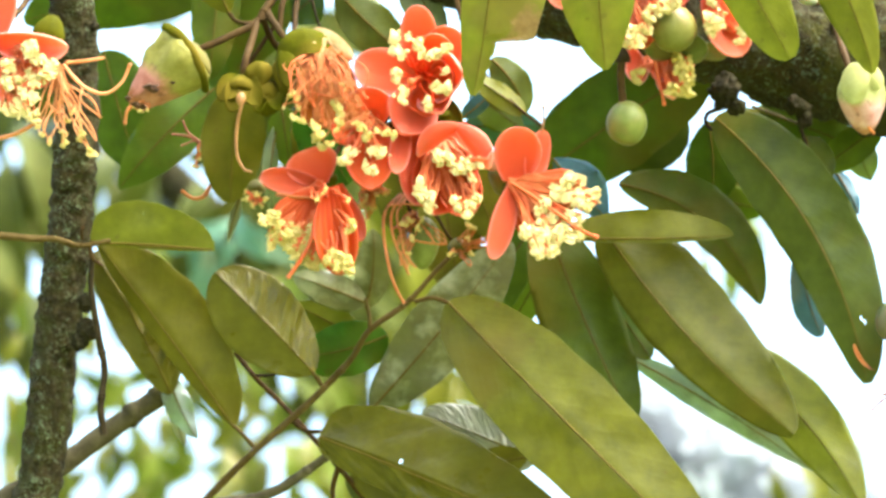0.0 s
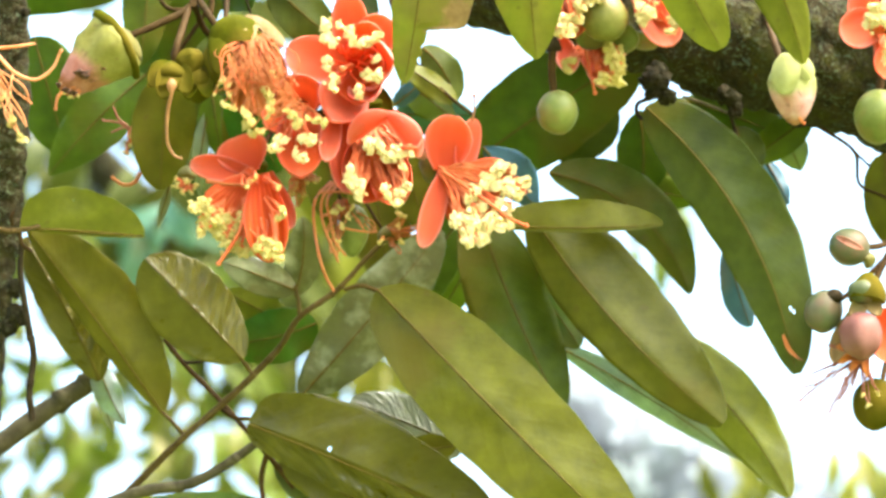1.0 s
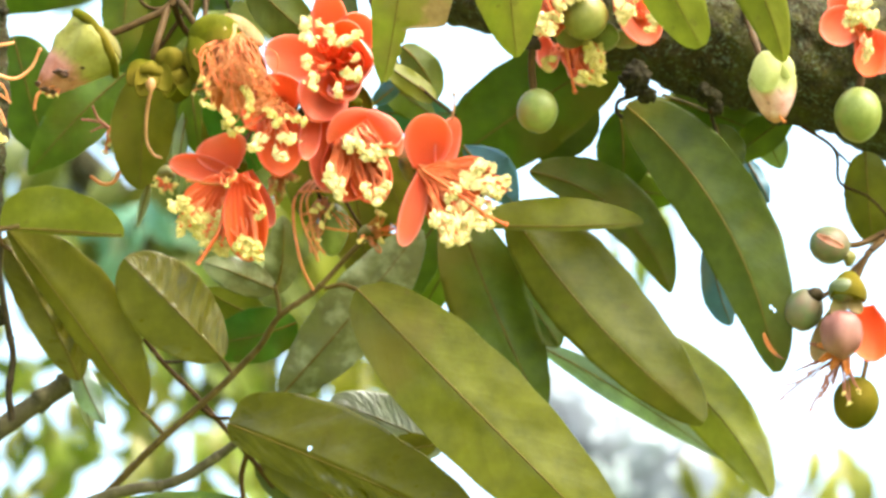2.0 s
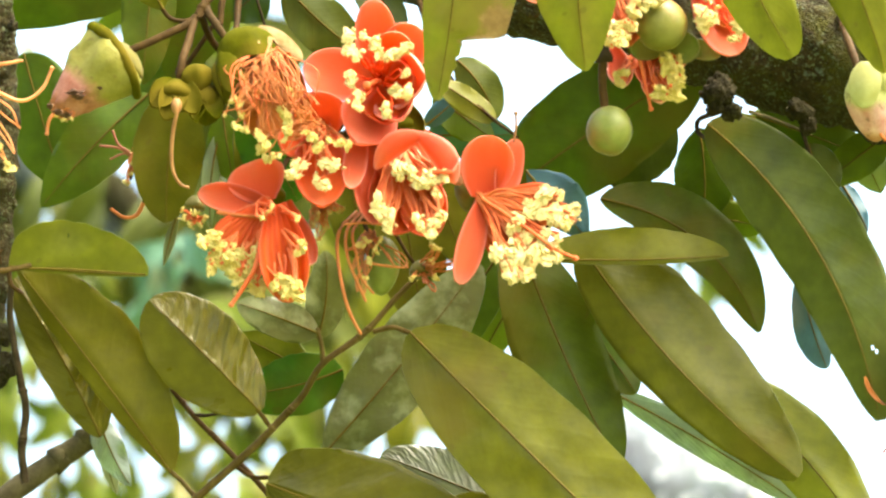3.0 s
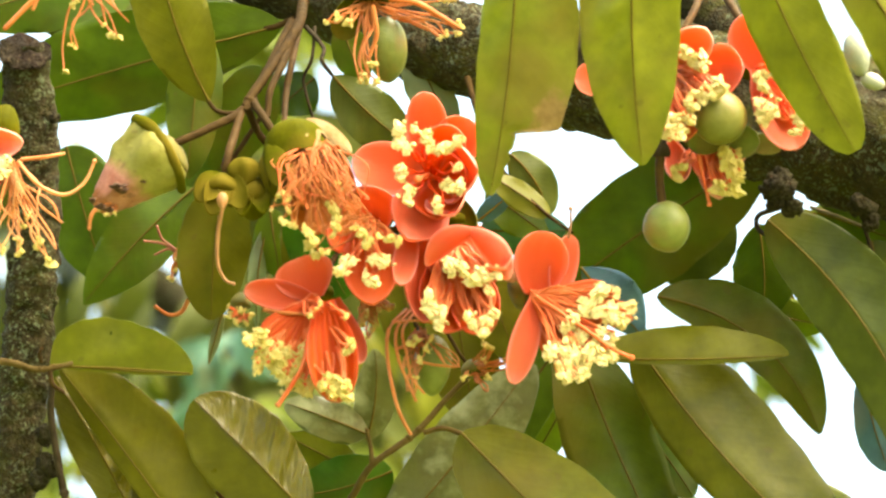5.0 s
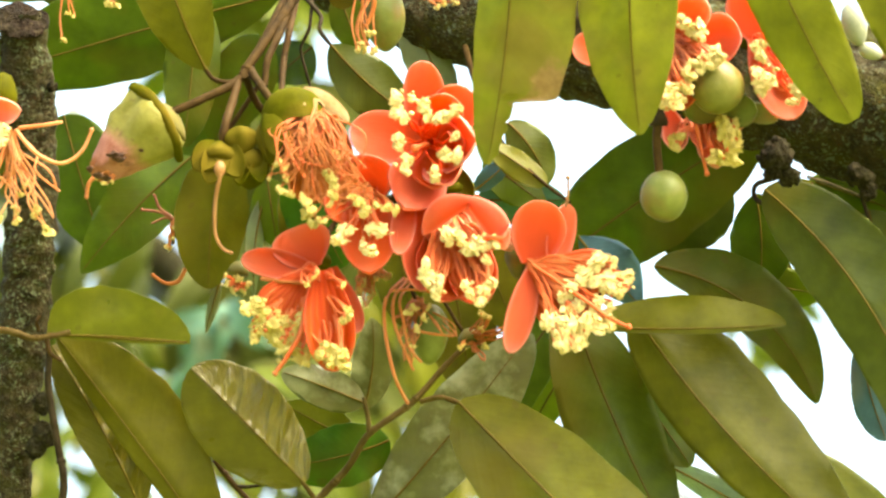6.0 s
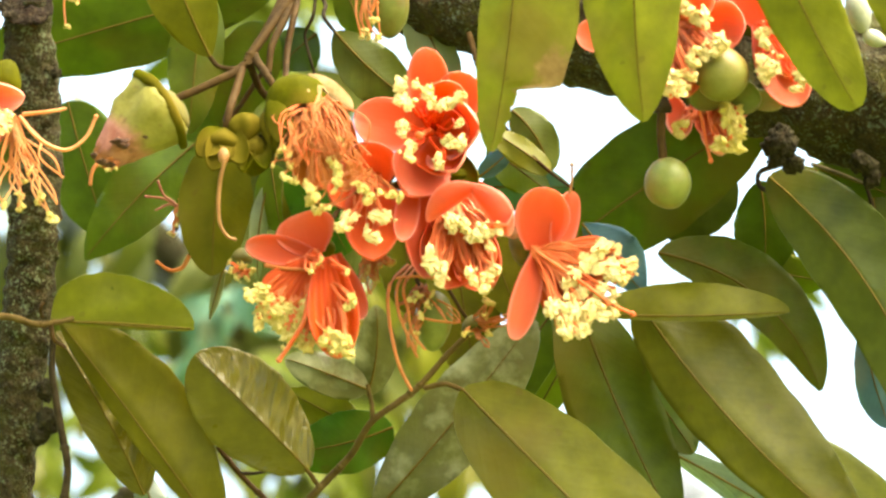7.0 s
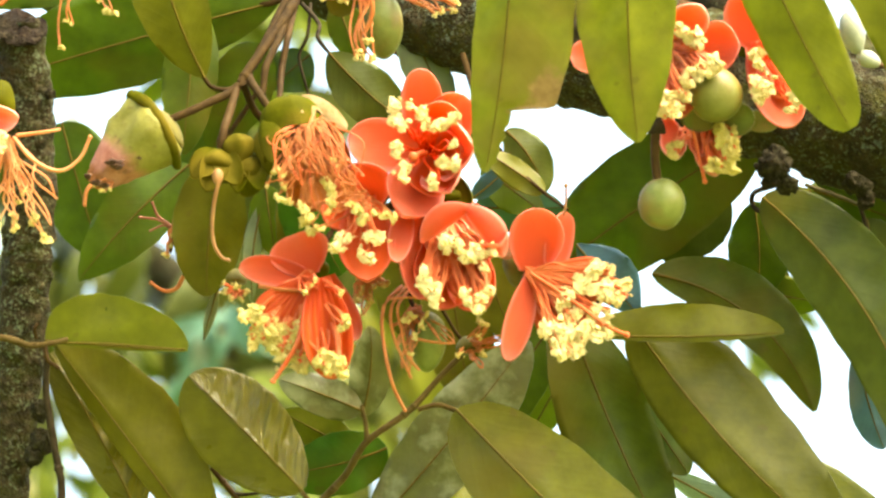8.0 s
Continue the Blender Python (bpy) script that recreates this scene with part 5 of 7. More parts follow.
bloom = thing("flower", (0.0476, 3.6098, 2.4988), "coral flower in profile, stamens and long pistil thrust sideways", "flower", "coral flowers on the branch")
calyx(bloom, (0.0352, 3.6216, 2.5093), (0.8805, -0.0644, -0.4697), 0.0131, 0.0104, SEPAL_BROWN, "", "calyx")
petal(bloom, (0.0476, 3.6098, 2.4988), (0.0533, 3.5980, 2.5296), 0.0302, face=4, cup=0.55, curl=0.08, widest=0.58)
petal(bloom, (0.0583, 3.6100, 2.4980), (0.0675, 3.6140, 2.5314), 0.0186, face=35, cup=0.4, widest=0.5)
petal(bloom, (0.0482, 3.6100, 2.4980), (0.0359, 3.6091, 2.4519), 0.0157, face=-8, cup=0.35, curl=-0.05, widest=0.6)
petal(bloom, (0.0476, 3.6098, 2.4988), (0.0628, 3.6161, 2.4899), 0.0203, face=20, cup=0.6, material=PETAL_IN)
petal(bloom, (0.0476, 3.6098, 2.4988), (0.0583, 3.6150, 2.4777), 0.0174, face=-10, cup=0.6, material=PETAL_IN)
for end, size in (
        ((0.0800, 3.6000, 2.4950), 0.0120),
        ((0.0730, 3.6000, 2.4900), 0.0086),
        ((0.0670, 3.6000, 2.4850), 0.0075),
        ((0.0650, 3.6000, 2.4800), 0.0075),
        ((0.0850, 3.6000, 2.4990), 0.0054),
        ((0.0890, 3.6000, 2.4970), 0.0064),
        ((0.0830, 3.6000, 2.4870), 0.0135),
        ((0.0880, 3.6000, 2.4820), 0.0094),
        ((0.0940, 3.6000, 2.4900), 0.0091),
        ((0.0960, 3.6000, 2.4850), 0.0081),
        ((0.0910, 3.6000, 2.4850), 0.0091),
        ((0.0810, 3.6000, 2.4760), 0.0091),
        ((0.0870, 3.6000, 2.4750), 0.0058),
        ((0.0800, 3.6000, 2.4660), 0.0094),
        ((0.0860, 3.6000, 2.4660), 0.0091),
        ((0.0670, 3.6000, 2.4730), 0.0135),
        ((0.0720, 3.6000, 2.4650), 0.0123),
        ((0.0590, 3.6000, 2.4660), 0.0112),
        ((0.0620, 3.6000, 2.4580), 0.0123),
        ((0.0690, 3.6000, 2.4550), 0.0097),
        ((0.0740, 3.6000, 2.4610), 0.0081),
):
    stamens(bloom, (0.0476, 3.6098, 2.4988), end, size, 6, thick=0.0007, arch=0.03, tangle=0.07)
petal(bloom, (0.0470, 3.6086, 2.4994), (0.0872, 3.6039, 2.4977), 0.0145, face=0, cup=-0.25, curl=-0.06, name='stamen_sheath', widest=0.75, blunt=0.5, material=SHEATH)
petal(bloom, (0.0470, 3.6086, 2.4994), (0.0852, 3.6052, 2.4926), 0.0174, face=0, cup=-0.25, curl=-0.06, name='stamen_sheath', widest=0.75, blunt=0.5, material=SHEATH)
petal(bloom, (0.0470, 3.6086, 2.4994), (0.0829, 3.6071, 2.4847), 0.0192, face=0, cup=-0.25, curl=-0.06, name='stamen_sheath', widest=0.75, blunt=0.5, material=SHEATH)
petal(bloom, (0.0470, 3.6086, 2.4994), (0.0756, 3.6092, 2.4763), 0.0192, face=0, cup=-0.25, curl=-0.06, name='stamen_sheath', widest=0.75, blunt=0.5, material=SHEATH)
petal(bloom, (0.0470, 3.6086, 2.4994), (0.0678, 3.6110, 2.4693), 0.0203, face=0, cup=-0.25, curl=-0.06, name='stamen_sheath', widest=0.75, blunt=0.5, material=SHEATH)
petal(bloom, (0.0470, 3.6086, 2.4994), (0.0626, 3.6122, 2.4645), 0.0163, face=0, cup=-0.25, curl=-0.06, name='stamen_sheath', widest=0.75, blunt=0.5, material=SHEATH)
petal(bloom, (0.0465, 3.6115, 2.5002), (0.0767, 3.6200, 2.4825), 0.0371, face=0, cup=-0.2, curl=-0.04, name='stamen_sheath', widest=0.8, blunt=0.5, material=SHEATH)
style(bloom, [(0.0481, 3.6051, 2.4971), (0.0711, 3.5981, 2.4795), (0.0869, 3.5990, 2.4679), (0.0970, 3.6001, 2.4634)], 0.00115, FILAMENT, 0.00165, "pistil")
style(bloom, [(0.0650, 3.6028, 2.5270), (0.0662, 3.6010, 2.5340), (0.0662, 3.5990, 2.5419)], 0.00073, PISTIL, 0.00116, "pistil")
bud_body(bloom, (0.0351, 3.6061, 2.5137), (0.1925, 0.0461, -0.9802), 0.0093, 0.0049, BUD_PINK, "small_bud", lump=0.15)

bloom = thing("flower", (-0.0663, 3.6180, 2.4988), "coral flower opening downwards with yellow-tipped stamens", "flower", "coral flowers on the branch")
calyx(bloom, (-0.0641, 3.6409, 2.5147), (-0.1054, -0.3074, -0.9457), 0.0104, 0.0093, SEPAL, "", "calyx")
petal(bloom, (-0.0663, 3.6180, 2.4988), (-0.1016, 3.6091, 2.5014), 0.0165, face=10, cup=0.4, curl=0.06, widest=0.55)
petal(bloom, (-0.0663, 3.6180, 2.4988), (-0.0740, 3.6167, 2.5206), 0.0325, face=0, cup=0.4, curl=0.05)
petal(bloom, (-0.0596, 3.5988, 2.4931), (-0.0530, 3.5977, 2.4397), 0.0279, face=0, cup=0.6, curl=-0.05, widest=0.62, material=PETAL_TONGUE)
petal(bloom, (-0.0550, 3.6179, 2.4993), (-0.0418, 3.6163, 2.4643), 0.0151, face=-15, cup=0.4, widest=0.6)
petal(bloom, (-0.0663, 3.6180, 2.4988), (-0.0781, 3.6198, 2.4669), 0.0279, face=8, name='stamen_sheath', cup=0.2, widest=0.7, material=SHEATH)
petal(bloom, (-0.0649, 3.6061, 2.4970), (-0.0908, 3.6041, 2.4721), 0.0174, face=0, cup=-0.25, curl=-0.06, name='stamen_sheath', widest=0.75, blunt=0.5, material=SHEATH)
petal(bloom, (-0.0649, 3.6061, 2.4970), (-0.0845, 3.6059, 2.4648), 0.0192, face=0, cup=-0.25, curl=-0.06, name='stamen_sheath', widest=0.75, blunt=0.5, material=SHEATH)
petal(bloom, (-0.0649, 3.6061, 2.4970), (-0.0764, 3.6072, 2.4594), 0.0192, face=0, cup=-0.25, curl=-0.06, name='stamen_sheath', widest=0.75, blunt=0.5, material=SHEATH)
petal(bloom, (-0.0649, 3.6061, 2.4970), (-0.0691, 3.6051, 2.4679), 0.0145, face=0, cup=-0.25, curl=-0.06, name='stamen_sheath', widest=0.75, blunt=0.5, material=SHEATH)
for end, size in (
        ((-0.0954, 3.6016, 2.4738), 0.0110),
        ((-0.0908, 3.6024, 2.4705), 0.0110),
        ((-0.0931, 3.6040, 2.4643), 0.0104),
        ((-0.0867, 3.6040, 2.4643), 0.0116),
        ((-0.0821, 3.6054, 2.4587), 0.0122),
        ((-0.0775, 3.6063, 2.4548), 0.0104),
        ((-0.0723, 3.6072, 2.4514), 0.0104),
        ((-0.0844, 3.6024, 2.4705), 0.0099),
        ((-0.0792, 3.6034, 2.4665), 0.0087),
        ((-0.0705, 3.6034, 2.4665), 0.0093),
        ((-0.0682, 3.6026, 2.4699), 0.0081),
        ((-0.0642, 3.6019, 2.4727), 0.0081),
        ((-0.0740, 3.6047, 2.4615), 0.0081),
        ((-0.0890, 3.6032, 2.4674), 0.0116),
        ((-0.0804, 3.6047, 2.4615), 0.0110),
):
    stamens(bloom, (-0.0663, 3.6180, 2.4988), end, size, 8, anther=OLDANTHER, thick=0.0013, arch=0.02)
for end, size in (
        ((-0.0598, 3.5876, 2.4474), 0.0081),
        ((-0.0552, 3.5884, 2.4440), 0.0093),
        ((-0.0495, 3.5884, 2.4440), 0.0093),
        ((-0.0512, 3.5874, 2.4479), 0.0070),
        ((-0.0466, 3.5831, 2.4652), 0.0081),
        ((-0.0667, 3.5792, 2.4808), 0.0035),
        ((-0.0644, 3.5785, 2.4836), 0.0029),
        ((-0.0621, 3.5778, 2.4864), 0.0029),
        ((-0.0486, 3.5792, 2.4808), 0.0035),
):
    stamens(bloom, (-0.0663, 3.6180, 2.4988), end, size, 3, anther=OLDANTHER, thick=0.0009, arch=0.0)
style(bloom, [(-0.0649, 3.6070, 2.4936), (-0.0704, 3.5984, 2.4618), (-0.0762, 3.5993, 2.4501), (-0.0837, 3.6019, 2.4395)], 0.00145, FILAMENT, 0.00145, "pistil")
style(bloom, [(-0.0911, 3.6115, 2.4918), (-0.0822, 3.6022, 2.4880), (-0.0677, 3.6024, 2.4871)], 0.00116, FADED, 0.00116, "pistil")

bloom = thing("spent_flower", (-0.0679, 3.5922, 2.5692), "spent flower with a green cap and a mop of orange filaments", "spent flower", "spent flowers")
bell(bloom, (-0.0768, 3.5955, 2.5891), (0.0988, 0.1240, -0.9874), 0.0215, 0.0168, SEPAL, "calyx", 0.25)
petal(bloom, (-0.0710, 3.5979, 2.5879), (-0.0470, 3.5944, 2.5700), 0.0125, face=-10, cup=-0.6, curl=-0.12, name='withered_petal', widest=0.5, material=DRY_RIM)
petal(bloom, (-0.0687, 3.6026, 2.5856), (-0.0518, 3.6052, 2.5670), 0.0145, face=10, cup=-0.5, curl=-0.1, name='withered_petal', widest=0.5, material=WITHERED)
bell(bloom, (-0.0762, 3.5955, 2.5884), (0.1185, 0.1240, -0.9853), 0.0262, 0.0163, DRY_RIM, "dry_rim", 0.75)
bell(bloom, (-0.0876, 3.5906, 2.5757), (0.3179, -0.0447, -0.9471), 0.0267, 0.0093, SEPAL, "sepal", 0.3)
petal(bloom, (-0.0847, 3.5912, 2.5734), (-0.0823, 3.5911, 2.5488), 0.0087, face=40, cup=0.5, name='sepal', widest=0.6, material=DRY_RIM)
petal(bloom, (-0.0592, 3.5912, 2.5734), (-0.0676, 3.6156, 2.5333), 0.0279, name='withered_petal', cup=0.5, material=WITHERED)
petal(bloom, (-0.0563, 3.5912, 2.5734), (-0.0507, 3.6144, 2.5381), 0.0203, name='withered_petal', cup=0.5, material=WITHERED)
petal(bloom, (-0.0630, 3.6000, 2.5730), (-0.0520, 3.6120, 2.5310), 0.0300, name="withered_petal", cup=0.3, curl=0.02, widest=0.6, material=WITHERED)
petal(bloom, (-0.0650, 3.6000, 2.5750), (-0.0740, 3.6120, 2.5450), 0.0240, face=10, name="withered_petal", cup=0.3, widest=0.6, material=WITHERED)
rng = random.Random(21)
for k in range(78):
    side, drop = rng.uniform(-1, 1), rng.uniform(0.4, 1.0)
    root = Vector((-0.0630 + rng.gauss(0, 0.0036), 3.5895 + rng.uniform(-0.004, 0.004), 2.5728 + rng.gauss(0, 0.0012)))
    out = root + Vector((side * 0.0105 + rng.gauss(-0.003, 0.0045), -0.0095 + rng.gauss(0, 0.002), -0.0105 - rng.uniform(0, 0.005)))
    low = root + Vector((side * 0.0165 + 0.004 * max(0.0, side) + rng.gauss(0.001, 0.0055), -0.0105 + rng.gauss(0, 0.002), -0.0120 - (0.0200 + 0.0150 * max(0.0, side)) * drop))
    tip = low + Vector((rng.gauss(0.001, 0.005), rng.uniform(0.001, 0.006), -rng.uniform(-0.002, 0.0095)))
    style(bloom, [root, out, low, tip], rng.uniform(0.00036, 0.00052), rng.choice((FADED, FADED, FILAMENT)), rng.choice((0.0, 0.0006, 0.0008)), "stamen")
for end, size in (
        ((-0.0820, 3.5779, 2.5441), 0.0049),
        ((-0.0785, 3.5784, 2.5419), 0.0044),
        ((-0.0814, 3.5811, 2.5312), 0.0049),
        ((-0.0762, 3.5816, 2.5290), 0.0044),
        ((-0.0785, 3.5798, 2.5363), 0.0039),
        ((-0.0531, 3.5765, 2.5497), 0.0039),
        ((-0.0566, 3.5793, 2.5385), 0.0064),
        ((-0.0543, 3.5802, 2.5346), 0.0064),
        ((-0.0681, 3.5823, 2.5262), 0.0054),
        ((-0.0658, 3.5837, 2.5206), 0.0064),
        ((-0.0647, 3.5853, 2.5144), 0.0054),
        ((-0.0681, 3.5844, 2.5178), 0.0049),
        ((-0.0514, 3.5773, 2.5464), 0.0030),
        ((-0.0866, 3.5797, 2.5368), 0.0025),
):
    stamens(bloom, (-0.0679, 3.5922, 2.5692), end, size, 2, material=FADED, anther=OLDANTHER, thick=0.0005, arch=0.08, tangle=0.12)

bloom = thing("spent_flower", (-0.0114, 3.6289, 2.4841), "spent flower with a round green ovary and dangling threads", "spent flower", "spent flowers")
bud_body(bloom, (-0.0041, 3.6264, 2.4819), (-0.0497, 0.1440, -0.9883), 0.0313, 0.0104, BUD, "bud", point=0.3)
for end, size in (
        ((-0.0133, 3.6161, 2.4571), 0.0035),
        ((-0.0113, 3.6140, 2.4655), 0.0041),
        ((-0.0084, 3.6126, 2.4711), 0.0041),
        ((-0.0162, 3.6119, 2.4739), 0.0046),
        ((-0.0128, 3.6112, 2.4768), 0.0041),
        ((-0.0055, 3.6112, 2.4768), 0.0035),
        ((-0.0244, 3.6126, 2.4711), 0.0000),
        ((-0.0209, 3.6154, 2.4599), 0.0000),
        ((-0.0180, 3.6178, 2.4500), 0.0000),
        ((-0.0142, 3.6183, 2.4481), 0.0000),
        ((0.0017, 3.6145, 2.4633), 0.0000),
        ((0.0090, 3.6148, 2.4621), 0.0000),
):
    stamens(bloom, (-0.0114, 3.6289, 2.4841), end, size, 3, material=FADED, anther=OLDANTHER, thick=0.0005, arch=0.03)
style(bloom, [(-0.0181, 3.6310, 2.4966), (-0.0273, 3.6140, 2.4819), (-0.0278, 3.6130, 2.4653), (-0.0243, 3.6127, 2.4459), (-0.0208, 3.6151, 2.4360), (-0.0162, 3.6172, 2.4276)], 0.00104, FADED, 0.00087, "pistil")
style(bloom, [(-0.0158, 3.6310, 2.4966), (-0.0232, 3.6140, 2.4819), (-0.0229, 3.6123, 2.4681), (-0.0180, 3.6154, 2.4554), (-0.0133, 3.6180, 2.4450)], 0.00093, FADED, 0.00058, "pistil")
style(bloom, [(-0.0143, 3.6313, 2.4952), (-0.0203, 3.6142, 2.4811), (-0.0180, 3.6133, 2.4683), (-0.0157, 3.6161, 2.4571), (-0.0093, 3.6180, 2.4492)], 0.00087, FADED, 0.00058, "pistil")
style(bloom, [(-0.0243, 3.6034, 2.4832), (-0.0127, 3.6032, 2.4838), (0.0017, 3.6057, 2.4820)], 0.00073, FADED, 0.00000, "pistil")
style(bloom, [(-0.0142, 3.6159, 2.4660), (-0.0041, 3.6145, 2.4633), (0.0075, 3.6148, 2.4621)], 0.00070, FADED, 0.00000, "pistil")

bloom = thing("spent_flower", (0.0164, 3.6481, 2.4692), "withered brown calyx with short orange threads", "spent flower", "spent flowers")
calyx(bloom, (0.0149, 3.6470, 2.4734), (0.1826, -0.1335, -0.9741), 0.0081, 0.0064, SEPAL_BROWN, "", "calyx")
for end, size in (
        ((0.0227, 3.6276, 2.4771), 0.0046),
        ((0.0215, 3.6295, 2.4692), 0.0035),
        ((0.0239, 3.6316, 2.4608), 0.0041),
        ((0.0181, 3.6323, 2.4579), 0.0000),
        ((0.0236, 3.6334, 2.4537), 0.0000),
        ((0.0111, 3.6318, 2.4602), 0.0041),
        ((0.0280, 3.6302, 2.4664), 0.0000),
        ((0.0256, 3.6281, 2.4749), 0.0029),
        ((0.0425, 3.6299, 2.4678), 0.0000),
        ((0.0469, 3.6295, 2.4692), 0.0000),
):
    stamens(bloom, (0.0164, 3.6481, 2.4692), end, size, 3, material=FADED, anther=OLDANTHER, thick=0.0006, arch=0.0)

bloom = thing("spent_flower", (-0.1036, 3.6414, 2.4961), "tuft of withered orange threads on a brown calyx", "spent flower", "spent flowers")
calyx(bloom, (-0.1037, 3.6434, 2.5087), (-0.0953, -0.0469, -0.9943), 0.0075, 0.0058, SEPAL_BROWN, "", "calyx")
for end, size in (
        ((-0.1091, 3.6296, 2.4938), 0.0041),
        ((-0.1061, 3.6306, 2.4899), 0.0041),
        ((-0.1009, 3.6306, 2.4899), 0.0035),
        ((-0.0986, 3.6297, 2.4933), 0.0035),
        ((-0.1105, 3.6287, 2.4975), 0.0029),
        ((-0.1032, 3.6290, 2.4961), 0.0041),
):
    stamens(bloom, (-0.1036, 3.6414, 2.4961), end, size, 3, material=FILAMENT, anther=OLDANTHER, thick=0.0007, arch=0.0)

bloom = thing("spent_flower", (-0.0370, 3.6360, 2.5090), "small brown withered tuft tucked between two flowers", "spent flower", "spent flowers")
stem(bloom, "stalk", [(-0.0246, 3.6404, 2.5412), (-0.0350, 3.6420, 2.5220), (-0.0370, 3.6380, 2.5090)], 0.00120, 0.00100, TWIG)
calyx(bloom, (-0.0370, 3.6380, 2.5120), (-0.0953, -0.0469, -0.9943), 0.0080, 0.0062, SEPAL_BROWN, "", "calyx")
for end, size in (
        ((-0.0391, 3.6296, 2.4938), 0.0041),
        ((-0.0347, 3.6304, 2.4904), 0.0041),
        ((-0.0274, 3.6290, 2.4961), 0.0035),
        ((-0.0376, 3.6325, 2.4820), 0.0029),
        ((-0.0420, 3.6308, 2.4890), 0.0041),
        ((-0.0327, 3.6290, 2.4961), 0.0035),
        ((-0.0410, 3.6280, 2.4890), 0.0041),
        ((-0.0340, 3.6300, 2.4880), 0.0035),
        ((-0.0260, 3.6300, 2.4980), 0.0038),
):
    stamens(bloom, (-0.0370, 3.6360, 2.5060), end, size, 4, material=FADED, anther=OLDANTHER, thick=0.0006, arch=0.0, tangle=0.16)

bloom = thing("flower_bud", (-0.1405, 3.5919, 2.5706), "fading bud with yellow-green petals and a bruised pink tip", "flower bud", "flower buds")
calyx(bloom, (-0.1355, 3.5967, 2.5761), (-0.7434, 0.0314, -0.6682), 0.0087, 0.0145, SEPAL_BROWN, "", "calyx")
bud_body(bloom, (-0.1434, 3.5916, 2.5718), (-0.7293, 0.0048, -0.6841), 0.0470, 0.0200, BUD_FADING, "bud", lump=0.08, lobes=5, lobe=0.045, cone=True, tear=0.07)
bm = bmesh.new()
ball(bm, (-0.1655, 3.5765, 2.5484), (0.0038, 0.0026, 0.0020), 0.8, 2)
part("decay_spot", bm, DECAY, bloom)
bm = bmesh.new()
ball(bm, (-0.1637, 3.5765, 2.5462), (0.0026, 0.0026, 0.0017), 0.8, 2)
part("decay_spot", bm, DECAY, bloom)
bm = bmesh.new()
ball(bm, (-0.1741, 3.5765, 2.5377), (0.0026, 0.0026, 0.0015), 0.8, 2)
part("decay_spot", bm, DECAY, bloom)
bm = bmesh.new()
ball(bm, (-0.1701, 3.5765, 2.5361), (0.0029, 0.0026, 0.0012), 0.8, 2)
part("decay_spot", bm, DECAY, bloom)
bm = bmesh.new()
ball(bm, (-0.1782, 3.5765, 2.5411), (0.0017, 0.0026, 0.0015), 0.8, 2)
part("decay_spot", bm, DECAY, bloom)
bm = bmesh.new()
ball(bm, (-0.1522, 3.5765, 2.5507), (0.0012, 0.0026, 0.0006), 0.8, 2)
part("decay_spot", bm, DECAY, bloom)
style(bloom, [(-0.1571, 3.5839, 2.5859), (-0.1486, 3.5762, 2.5796), (-0.1398, 3.5752, 2.5673), (-0.1347, 3.5809, 2.5569), (-0.1334, 3.5926, 2.5510)], 0.00330, SEPAL, 0.00250, "sepal_rim")
style(bloom, [(-0.1747, 3.5869, 2.5408), (-0.1790, 3.5861, 2.5361), (-0.1804, 3.5878, 2.5291)], 0.00116, FADED, 0.00116, "pistil")
for end, size in (
        ((-0.1751, 3.5836, 2.5379), 0.0029),
        ((-0.1716, 3.5841, 2.5356), 0.0029),
        ((-0.1673, 3.5840, 2.5362), 0.0023),
):
    stamens(bloom, (-0.1662, 3.5905, 2.5433), end, size, 2, material=FADED, anther=OLDANTHER, thick=0.0005)

bloom = thing("spent_flower", (-0.1129, 3.5964, 2.5523), "bare green calyx with one long drooping style", "spent flower", "spent flowers")
calyx(bloom, (-0.1116, 3.5987, 2.5598), (-0.0891, -0.2167, -0.9722), 0.0128, 0.0128, SEPAL, "", "calyx")
petal(bloom, (-0.1120, 3.5951, 2.5577), (-0.1255, 3.5864, 2.5428), 0.0168, face=10, cup=0.5, curl=-0.15, name='sepal', widest=0.55, material=SEPAL)
petal(bloom, (-0.1120, 3.5951, 2.5577), (-0.1018, 3.5873, 2.5394), 0.0151, face=-10, cup=0.5, curl=-0.15, name='sepal', widest=0.55, material=SEPAL)
petal(bloom, (-0.1120, 3.5954, 2.5565), (-0.1182, 3.5862, 2.5356), 0.0163, face=0, cup=0.5, curl=-0.12, name='sepal', widest=0.55, material=SEPAL)
bud_body(bloom, (-0.1121, 3.5795, 2.5458), (0.0000, -0.0471, -0.9989), 0.0090, 0.0030, PISTIL, "ovary")
style(bloom, [(-0.1116, 3.5773, 2.5383), (-0.1143, 3.5827, 2.5248), (-0.1143, 3.5865, 2.5094), (-0.1103, 3.5885, 2.5016), (-0.1062, 3.5889, 2.4999)], 0.00100, PISTIL, 0.00095, "pistil")

